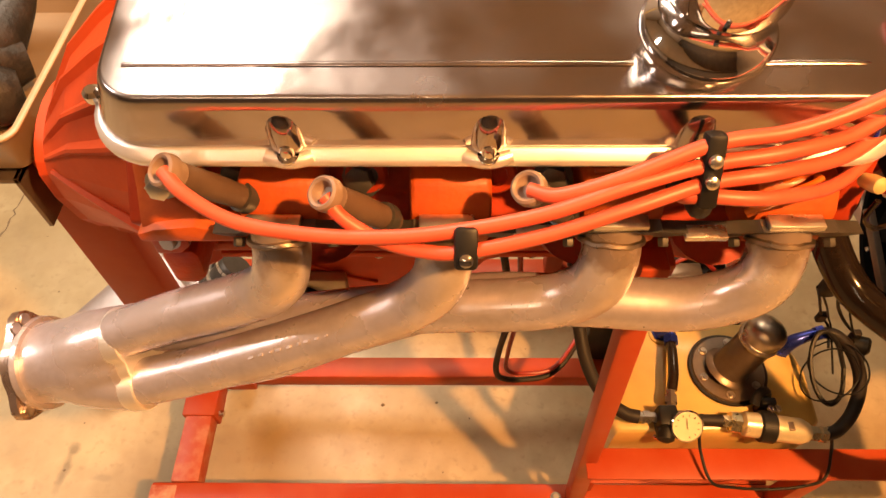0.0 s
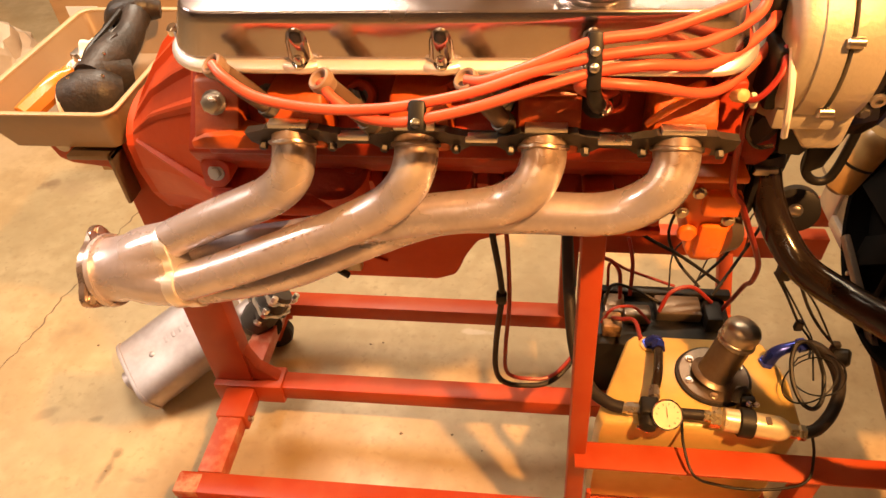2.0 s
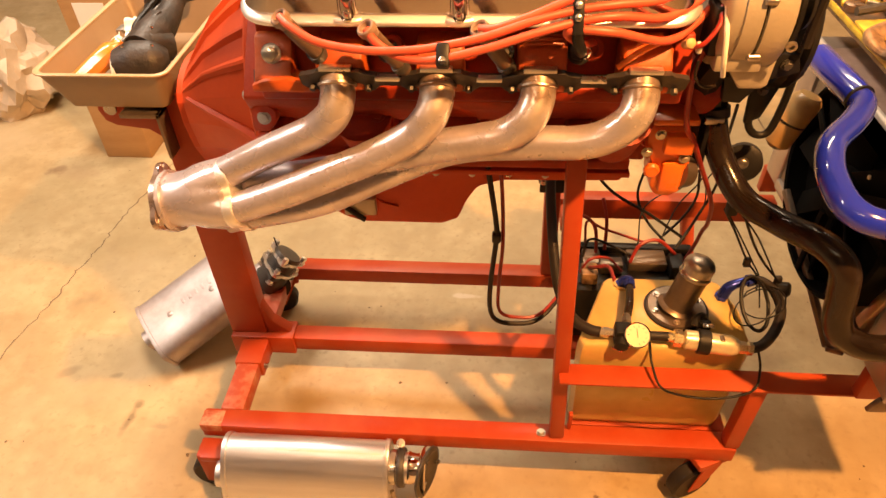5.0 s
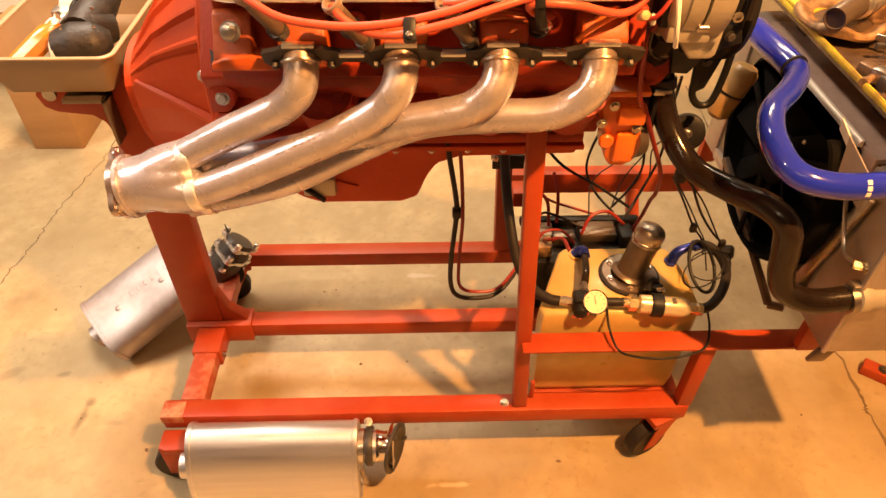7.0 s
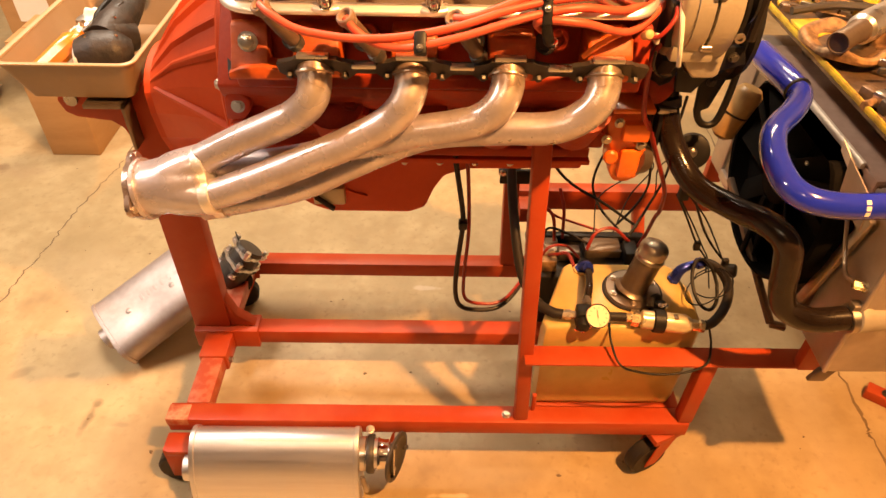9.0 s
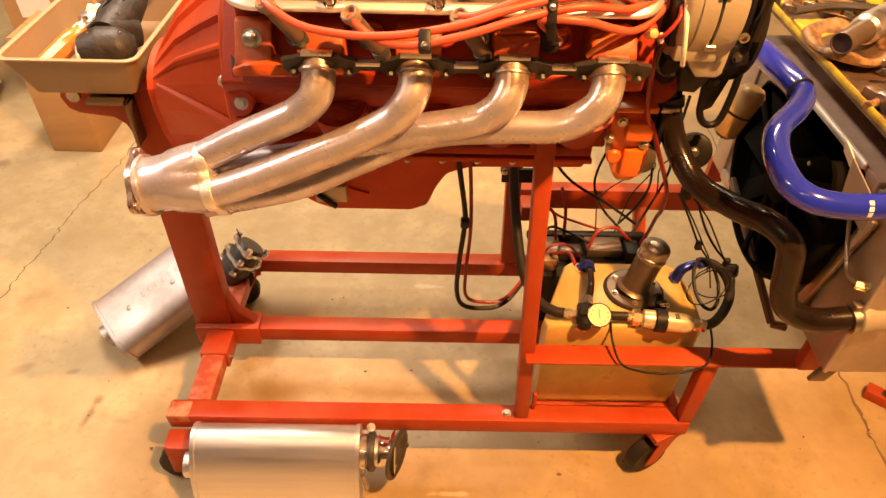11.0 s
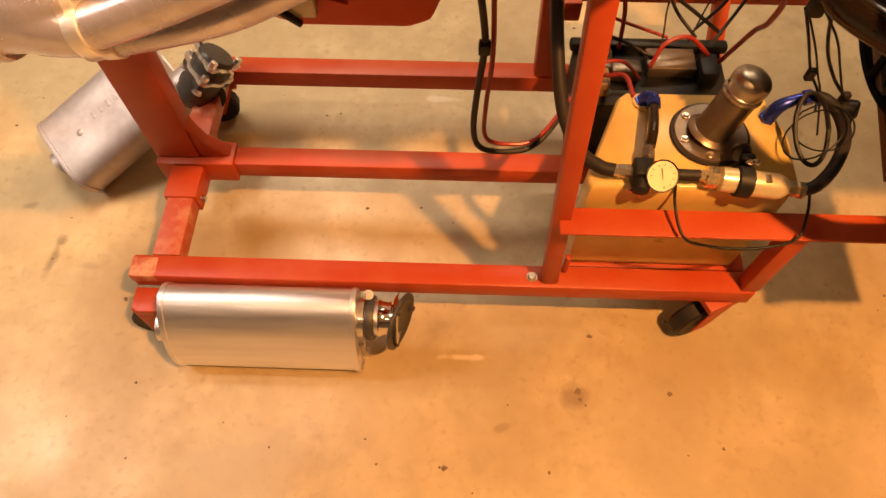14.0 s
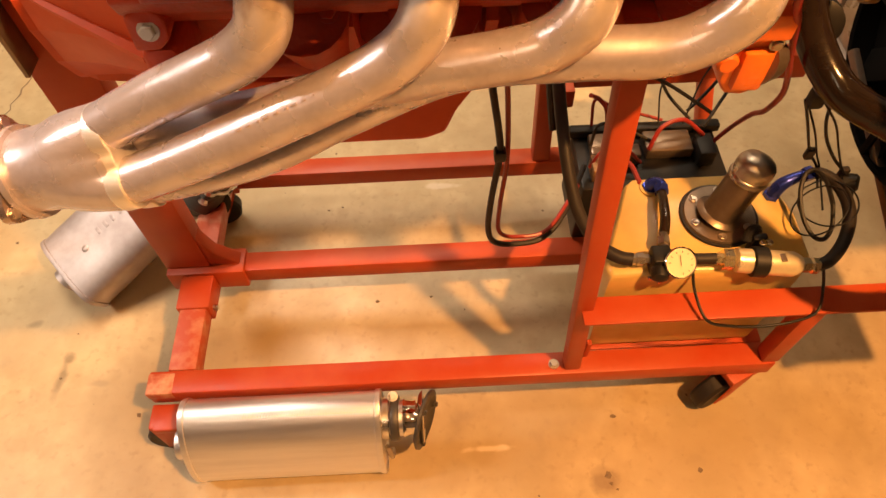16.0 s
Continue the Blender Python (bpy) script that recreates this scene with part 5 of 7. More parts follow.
# ---- parts tray beside the radiator ----
def parts_tray():
    T = thing("yellow_parts_tray", (1.12, 0.2, 0.0), "yellow-edged metal tray full of greasy engine parts", "parts tray")
    b = B()
    box(b, (0.8305, -0.02, 0.842), (1.42, 0.75, 0.848))
    part("tray_bottom", b, GREASY, T)
    for lo, hi in (((0.8285, -0.025, 0.8485), (0.834, 0.755, 0.860)), ((1.421, -0.025, 0.842), (1.437, 0.755, 0.868)), ((0.834, -0.036, 0.842), (1.421, -0.021, 0.868)), ((0.834, 0.751, 0.842), (1.421, 0.766, 0.868))):
        b = B()
        box(b, lo, hi, 0.004)
        part("edge", b, YELLOW, T)
    for x, y in ((0.92, 0.15), (0.92, 0.45)):
        b = B()
        box(b, (x - 0.008, y - 0.02, 0.7725), (x + 0.008, y + 0.02, 0.8415), 0.002)
        part("rest", b, GREASY, T)
    b = B()
    beam(b, (1.250, 0.200, 0.014), (1.370, 0.110, 0.014), 0.036, 0.028, 0.003)
    foot = part("floor_bar", b, STAND, T, "red painted bar on the floor")
    b = B()
    hexbolt(b, (1.285, 0.174, 0.028), (0, 0, 1), 0.009, 0.009)
    part("bolt", b, FLANGE, foot)
    for x, y in ((1.39, 0.0), (1.39, 0.72)):
        b = B()
        box(b, (x - 0.015, y - 0.015, 0.0), (x + 0.015, y + 0.015, 0.8415), 0.003)
        part("leg", b, DARKMETAL, T)
    rnd = random.Random(7)
    Rc = thing("rusty_ring", (0.888, 0.298, 0.8605), "rusty round steel rim lying in the tray", "engine part")
    b = B()
    rings = []
    for r, h in ((0.048, 0.0), (0.068, 0.0), (0.078, 0.003), (0.081, 0.010), (0.079, 0.016), (0.074, 0.019), (0.066, 0.017), (0.060, 0.011), (0.050, 0.008), (0.048, 0.005)):
        ring = []
        for k in range(36):
            a = 2 * math.pi * k / 36
            w = 1 + 0.035 * math.sin(3 * a + 1) + 0.02 * math.sin(7 * a)
            ring.append((0.888 + r * w * math.cos(a), 0.298 + r * w * math.sin(a), 0.861 + h * (1 + 0.3 * math.sin(5 * a))))
        rings.append(ring)
    loft(b, rings + [rings[0]], False, False)
    part("rim", b, RUST, Rc)
    b = B()
    lathe(b, [(0, 0.0), (0, 0.050), (0.004, 0.046), (0.005, 0.0)], (0.888, 0.298, 0.861), (0, 0, 1), 24)
    part("dish", b, GREASY, Rc)
    Pp = thing("exhaust_pipe_stub", (0.97, 0.30, 0.87), "short greasy steel pipe stub lying in the tray", "pipe")
    b = B()
    o, d = (0.830, 0.232, 0.897), (0.76, 0.62, 0.04)
    lathe(b, [(0.004, 0.0160), (0, 0.0165), (0, 0.0180), (0.002, 0.0188), (0.060, 0.0188), (0.064, 0.0205), (0.072, 0.021), (0.080, 0.020)], o, d, 32)
    lathe(b, [(0.004, 0.0160), (0.075, 0.0160)], o, d, 32, close=False)
    part("pipe", b, DARKMETAL, Pp)
    # black disc inside the pipe stands in for the shade down its mouth
    b = B()
    lathe(b, [(0.070, 0.0), (0.070, 0.0174)], o, d, 24, close=False)
    part("bore_shade", b, PLASTIC, Pp)
    b = B()
    lathe(b, [(0.072, 0.020), (0.078, 0.026), (0.100, 0.027), (0.190, 0.023), (0.200, 0.018), (0.201, 0.0)], o, d, 28)
    part("shiny_sleeve", b, PAD, Pp, "bright bare steel sleeve")
    b = B()
    prism(b, [(0.830, 0.335), (0.850, 0.330), (0.884, 0.345), (0.900, 0.395), (0.884, 0.412), (0.831, 0.406)], "xy", 0.8605, 0.8665, 0.003)
    solo("yellow_plate", b, YELLOW, "yellow painted steel plate lying in the tray", "plate")
    for y0, y1, x0 in ((0.50, 0.66, 0.86), (0.60, 0.74, 0.93), (0.47, 0.60, 1.02)):
        b = B()
        m = Matrix.Translation((x0, y0, 0.8585)) @ pose(0, 0, 0, 0, 0, rnd.uniform(-30, 10))
        box(b, (-0.012, 0.0, -0.009), (0.012, y1 - y0, 0.0), 0.003, m)
        box(b, (-0.018, (y1 - y0) - 0.006, -0.009), (0.018, (y1 - y0) + 0.016, 0.004), 0.004, m)
        solo("yellow_strap", b, YELLOW, "yellow painted steel strap lying in the tray", "strap", "yellow straps")
    b = B()
    tube(b, [(0.835, 0.418, 0.876), (0.92, 0.424, 0.885), (1.04, 0.40, 0.882), (1.15, 0.36, 0.86)], 0.008, 8)
    solo("pry_bar", b, FLANGE, "dark steel pry bar lying across the tray", "tool")
    for k in range(115):
        x, y = rnd.uniform(0.85, 1.20), rnd.choice([rnd.uniform(0.0, 0.18), rnd.uniform(0.02, 0.17), rnd.uniform(0.46, 0.74), rnd.uniform(0.46, 0.74)])
        x = max(x, 0.865)
        L = rnd.uniform(0.025, 0.085)
        mat = rnd.choice([STEEL, GREASY, GREASY, GREASY, YELLOW, RUST, FLANGE, ALU, BRASS, PAD])
        m = Matrix.Translation((x, y, 0.8485)) @ pose(0, 0, 0, 0, 0, rnd.uniform(0, 180)) @ Matrix.Diagonal((1.0, rnd.uniform(0.5, 1.3), rnd.uniform(0.6, 1.6), 1.0))
        b = B()
        kind = k % 3
        if kind == 0:
            box(b, (-L / 2, -0.012, 0), (L / 2, 0.012, 0.012), 0.003, m)
            box(b, (-L / 2 - 0.01, -0.016, 0), (-L / 2 + 0.012, 0.016, 0.02), 0.004, m)
            name, lab, cat = "bracket", "small greasy metal bracket lying in the tray", "bracket"
        elif kind == 1:
            lathe(b, [(0, 0.006), (0, 0.016), (0.012, 0.016), (0.014, 0.012), (0.014, 0.006)], m @ Vector((0, 0, 0)), (0, 0, 1), 16)
            name, lab, cat = "spacer_ring", "small metal spacer ring lying in the tray", "ring"
        else:
            cyl(b, m @ Vector((-L / 2, 0, 0.008)), m @ Vector((L / 2, 0, 0.008)), 0.006, 10)
            lathe(b, [(0, 0.008), (0.010, 0.008), (0.010, 0.0)], m @ Vector((-L / 2 - 0.008, 0, 0.008)), m.to_3x3() @ Vector((1, 0, 0)), 6)
            name, lab, cat = "loose_bolt", "loose hex bolt lying in the tray", "bolt"
        solo(name, b, mat, lab, cat, "loose parts in the tray")

    for k in range(34):
        x, y = rnd.uniform(0.86, 1.10), rnd.choice([rnd.uniform(0.43, 0.56), rnd.uniform(0.14, 0.20), rnd.uniform(0.44, 0.54)])
        L, w = rnd.uniform(0.03, 0.11), rnd.uniform(0.006, 0.016)
        m = Matrix.Translation((x, y, 0.8675)) @ pose(0, 0, 0, rnd.uniform(-8, 8), rnd.uniform(-8, 8), rnd.uniform(-70, 30))
        b = B()
        box(b, (-L / 2, -w / 2, 0), (L / 2, w / 2, rnd.uniform(0.004, 0.012)), 0.002, m)
        lathe(b, [(0, 0.003), (0, w * 0.75), (0.006, w * 0.75), (0.006, 0.003)], m @ Vector((L / 2, 0, 0)), (0, 0, 1), 10)
        solo("metal_link", b, rnd.choice([GREASY, GREASY, STEEL, RUST, YELLOW, FLANGE, PAD]), "thin greasy metal link lying on the tray's heap", "link", "metal links in the tray")


parts_tray()


# ---- fuel cell and its fittings ----
def fuel_cell():
    T = thing("fuel_tank", (0.54, 0.11, 0.172), "amber-tinted plastic fuel tank sitting on the stand", "fuel tank")
    top = [(0.385, 0.032), (0.672, 0.032), (0.688, 0.050), (0.690, 0.130), (0.668, 0.205), (0.655, 0.213), (0.450, 0.213), (0.438, 0.203), (0.378, 0.050)]
    cx, cy = 0.54, 0.12
    b = B()
    rings = []
    for z, s in ((0.1725, 0.90), (0.178, 0.955), (0.188, 0.975), (0.385, 1.0), (0.400, 0.996), (0.410, 0.985), (0.416, 0.968), (0.4185, 0.940)):
        rings.append([(cx + (x - cx) * s, cy + (y - cy) * s, z) for x, y in top])
    loft(b, rings)
    part("tank_body", b, TANK, T, smooth=50)
    b = B()
    lathe(b, [(0, 0.016), (0.003, 0.016), (0.004, 0.0145), (0.004, 0.0)], (0.475, 0.190, 0.4186), (0, 0, 1), 20)
    part("port_boss", b, TANK, T)
    Pu = thing("fuel_pump_module", (0.575, 0.135, 0.4185), "dark metal in-tank fuel pump module with a domed cap", "fuel pump")
    fc = Vector((0.568, 0.130, 0.4187))
    b = B()
    lathe(b, [(0, 0.058), (0.002, 0.0595), (0.004, 0.058), (0.0042, 0.054)], fc, (0, 0, 1), 40)
    part("seal", b, BLACK, T, "black rubber sealing ring")
    b = B()
    lathe(b, [(0.001, 0.053), (0.004, 0.0545), (0.0075, 0.053), (0.008, 0.0)], fc, (0, 0, 1), 40)
    fl = part("flange", b, DARKMETAL, Pu)
    for k in range(6):
        a = radians(20 + 60 * k)
        b = B()
        hexbolt(b, fc + Vector((0.044 * math.cos(a), 0.044 * math.sin(a), 0.008)), (0, 0, 1), 0.0045, 0.005)
        part("bolt", b, STEEL, fl)
    na = Vector((0.024, 0.011, 0.095))
    b = B()
    lathe(b, [(0, 0.037), (0.003, 0.034), (0.006, 0.0285), (0.012, 0.0268), (0.082, 0.0265)], fc + Vector((0, 0, 0.0075)), na, 32)
    part("neck", b, DARKMETAL, Pu)
    b = B()
    lathe(b, [(0.074, 0.0262), (0.075, 0.0285), (0.079, 0.0295), (0.083, 0.0285), (0.084, 0.0272), (0.097, 0.0285), (0.104, 0.0275), (0.110, 0.0235), (0.114, 0.0165), (0.1165, 0.008), (0.117, 0.0)], fc + Vector((0, 0, 0.0075)), na, 36)
    part("cap", b, STEEL, Pu, "dull steel domed cap")

    G = thing("fuel_pressure_regulator", (0.455, 0.045, 0.4185), "black fuel pressure regulator with a small round gauge", "pressure regulator")
    b = B()
    box(b, (0.440, 0.030, 0.4187), (0.468, 0.060, 0.456), 0.004)
    lathe(b, [(0, 0.013), (0.006, 0.014), (0.016, 0.012), (0.02, 0.005)], (0.452, 0.031, 0.437), (-0.2, -1, -0.1), 16)
    part("body", b, PLASTIC, G)
    for p, d in (((0.450, 0.018, 0.428), (0, -1, -0.3)), ((0.441, 0.026, 0.424), (-0.6, -1, -0.3)), ((0.463, 0.026, 0.430), (0.6, -1, 0))):
        b = B()
        hexbolt(b, p, d, 0.004, 0.005, False)
        part("screw", b, CHROME_B, G)
    ga = Vector((0.476, 0.028, 0.455))
    gd = Vector((0.02, -0.62, 0.78)).normalized()
    b = B()
    lathe(b, [(-0.014, 0.020), (-0.002, 0.023), (0.001, 0.023), (0.002, 0.021), (0.0, 0.0205)], ga, gd, 32, close=False)
    case = part("gauge_case", b, CHROME_B, G)
    b = B()
    lathe(b, [(0.0, 0.0), (0.0, 0.0206)], ga, gd, 32, close=False)
    part("dial", b, DIAL, case, "yellowed gauge dial")
    b = B()
    u = gd.orthogonal().normalized()
    w = gd.cross(u)
    beam(b, ga + gd * 0.0022 - (u + w) * 0.003, ga + gd * 0.0022 + (u + w) * 0.008, 0.0008, 0.0005, 0.0, up=gd)
    part("needle", b, PLASTIC, case)
    b = B()
    for k in range(9):
        a = radians(-130 + 32 * k)
        d = math.cos(a) * u + math.sin(a) * w
        beam(b, ga + gd * 0.002 + d * 0.0145, ga + gd * 0.002 + d * 0.0172, 0.0008, 0.0004, 0.0, up=gd)
    part("dial_mark", b, PLASTIC, case)
    b = B()
    lathe(b, [(0, 0.008), (0.010, 0.008), (0.010, 0.010), (0.020, 0.010), (0.020, 0.0075), (0.026, 0.0075)], (0.441, 0.047, 0.437), (-1, 0.05, 0), 6)
    part("fitting", b, STEEL, G)
    b = B()
    lathe(b, [(0, 0.007), (0.008, 0.007), (0.008, 0.0095), (0.020, 0.0095), (0.020, 0.007), (0.028, 0.007)], (0.463, 0.058, 0.444), (0.12, 1, 0.05), 6)
    part("fitting", b, STEEL, G)

    Fl = thing("fuel_filter", (0.60, 0.045, 0.4185), "brass and aluminium inline fuel filter in a black clamp", "fuel filter")
    y, z = 0.043, 0.437
    b = B()
    lathe(b, [(0, 0.009), (0.010, 0.009), (0.010, 0.016), (0.024, 0.016), (0.024, 0.012), (0.028, 0.012)], (0.534, y, z), (1, -0.14, -0.01), 6)
    part("hex_end", b, BRASS, Fl)
    b = B()
    lathe(b, [(0.026, 0.011), (0.030, 0.0175), (0.060, 0.0185), (0.108, 0.0185), (0.118, 0.014), (0.122, 0.010)], (0.534, y, z), (1, -0.14, -0.01), 24)
    part("body", b, FILTER, Fl)
    b = B()
    lathe(b, [(0.122, 0.008), (0.122, 0.011), (0.132, 0.011), (0.132, 0.008), (0.136, 0.012), (0.144, 0.012), (0.144, 0.007)], (0.534, y, z), (1, -0.14, -0.01), 6)
    part("hex_end", b, BRASS, Fl)
    b = B()
    lathe(b, [(0.050, 0.0205), (0.052, 0.0225), (0.070, 0.0225), (0.072, 0.0205)], (0.534, y, z), (1, -0.14, -0.01), 24)
    clampp = part("clamp", b, PLASTIC, Fl, "black rubber-lined clamp")
    b = B()
    tube(b, [(0.583, 0.064, 0.445), (0.588, 0.075, 0.452), (0.600, 0.082, 0.452), (0.612, 0.085, 0.43)], 0.007, 8)
    box(b, (0.590, 0.060, 0.4187), (0.612, 0.072, 0.455), 0.003)
    part("bracket", b, PLASTIC, clampp)
    b = B()
    box(b, (0.618, y - 0.021, z + 0.0155), (0.626, y - 0.008, z + 0.0186), 0.001)
    part("mark_bar", b, DARKMETAL, Fl)
    for x in (0.598, 0.607):
        b = B()
        hexbolt(b, (x, 0.052, 0.4585), (0, 0, 1), 0.004, 0.004)
        part("bolt", b, CHROME_B, Fl)

    def hose(name, pts, r, mat, label, category="hose", n=8):
        b = B()
        tube(b, pts, r, 12, n)
        return solo(name, b, mat, label, category)

    hose("fuel_hose", [(0.470, 0.045, 0.437), (0.502, 0.044, 0.437), (0.535, 0.043, 0.437)], 0.0085, BLACK, "short black fuel hose between regulator and filter")
    hose("fuel_hose", [(0.468, 0.085, 0.446), (0.474, 0.110, 0.450), (0.480, 0.145, 0.446), (0.484, 0.172, 0.438)], 0.0076, HOSE, "black fuel hose from the regulator to the tank")
    hose("fuel_hose", [(0.416, 0.048, 0.437), (0.395, 0.055, 0.437), (0.368, 0.080, 0.440), (0.345, 0.14, 0.455), (0.335, 0.24, 0.50), (0.33, 0.34, 0.58), (0.335, 0.42, 0.68), (0.34, 0.44, 0.74)], 0.010, BLACK, "thick black fuel hose that climbs behind the post")
    hose("fuel_hose", [(0.672, 0.0235, 0.436), (0.692, 0.028, 0.440), (0.715, 0.049, 0.448), (0.735, 0.082, 0.454), (0.744, 0.115, 0.457), (0.741, 0.150, 0.458), (0.727, 0.171, 0.458), (0.706, 0.175, 0.456)], 0.0092, BLACK, "black braided fuel hose looping beside the tank")
    for pts, lab in (([(0.484, 0.168, 0.440), (0.485, 0.182, 0.440), (0.478, 0.190, 0.430), (0.475, 0.190, 0.4188)], "blue anodised elbow fitting on the tank"), ([(0.708, 0.175, 0.456), (0.688, 0.171, 0.453), (0.668, 0.166, 0.444), (0.660, 0.164, 0.4188)], "blue anodised hose end on the tank")):
        Fi = thing("hose_fitting", pts[-1], lab, "hose fitting")
        b = B()
        tube(b, pts, [0.0085, 0.0085, 0.0105, 0.0115], 12, 5)
        part("elbow", b, BLUEFIT, Fi)
        b = B()
        p, q = Vector(pts[0]), Vector(pts[1])
        lathe(b, [(-0.004, 0.010), (-0.004, 0.0115), (0.008, 0.0115), (0.008, 0.010)], p, q - p, 6)
        part("nut", b, BLUEFIT, Fi)
        b = B()
        lathe(b, [(0.0, 0.013), (0.007, 0.013), (0.007, 0.010)], pts[-1], (0, 0, 1), 6)
        part("nut", b, BLUEFIT, Fi)
    hose("wire", [(0.505, 0.040, 0.424), (0.508, 0.012, 0.40), (0.520, -0.028, 0.384), (0.560, -0.031, 0.366), (0.610, -0.032, 0.362), (0.655, -0.030, 0.370), (0.684, -0.022, 0.384), (0.696, 0.010, 0.40), (0.690, 0.026, 0.427)], 0.0022, PLASTIC, "thin black wire drooping over the shelf bar", "wire")
    rnd = random.Random(3)
    Lo = thing("wire_bundle", (0.72, 0.13, 0.43), "bundle of thin black wires coiled beside the tank", "wire bundle")
    for k in range(3):
        c = Vector((0.706 + rnd.uniform(-0.008, 0.008), 0.118 + rnd.uniform(-0.012, 0.012), 0.452))
        ra, rb, tilt = rnd.uniform(0.018, 0.034), rnd.uniform(0.038, 0.055), rnd.uniform(-0.9, 0.5)
        pts = []
        for j in range(9):
            a = 2 * math.pi * j / 9 + k
            x, y = ra * math.cos(a), rb * math.sin(a)
            pts.append(c + Vector((x * math.cos(tilt) - y * math.sin(tilt), x * math.sin(tilt) + y * math.cos(tilt), 0.022 * math.sin(a + k) + 0.003 * k)))
        b = B()
        tube(b, pts + [pts[0]], 0.0013 if k else 0.0036, 6, 5)
        part("loop", b, PLASTIC, Lo)
    for pts, r in (([(0.598, 0.130, 0.660), (0.640, 0.155, 0.590), (0.688, 0.178, 0.505), (0.719, 0.181, 0.462), (0.712, 0.150, 0.455)], 0.0020), ([(0.604, 0.134, 0.655), (0.655, 0.150, 0.575), (0.700, 0.176, 0.500), (0.722, 0.178, 0.462), (0.708, 0.110, 0.450)], 0.0015),
                   ([(0.625, 0.120, 0.665), (0.659, 0.150, 0.600), (0.690, 0.165, 0.545), (0.722, 0.167, 0.500), (0.757, 0.168, 0.462)], 0.0024), ([(0.620, 0.125, 0.660), (0.668, 0.140, 0.600), (0.712, 0.160, 0.530), (0.742, 0.162, 0.480), (0.764, 0.150, 0.455), (0.752, 0.100, 0.440)], 0.0016)):
        b = B()
        tube(b, pts, r, 8, 6)
        part("lead", b, PLASTIC, Lo)
    b = B()
    box(b, (0.598, 0.116, 0.655), (0.616, 0.134, 0.680), 0.004)
    part("plug_block", b, PLASTIC, Lo)
    for q in ((0.690, 0.178, 0.500), (0.752, 0.166, 0.466)):
        b = B()
        box(b, (q[0] - 0.006, q[1] - 0.005, q[2] - 0.010), (q[0] + 0.006, q[1] + 0.005, q[2] + 0.010), 0.002)
        part("splice", b, BLACK, Lo)
    b = B()
    lathe(b, [(0, 0.010), (0.004, 0.014), (0.022, 0.014), (0.026, 0.010)], (0.750, 0.160, 0.452), (0.6, -0.3, 0.2), 12)
    part("connector", b, PLASTIC, Lo)


fuel_cell()


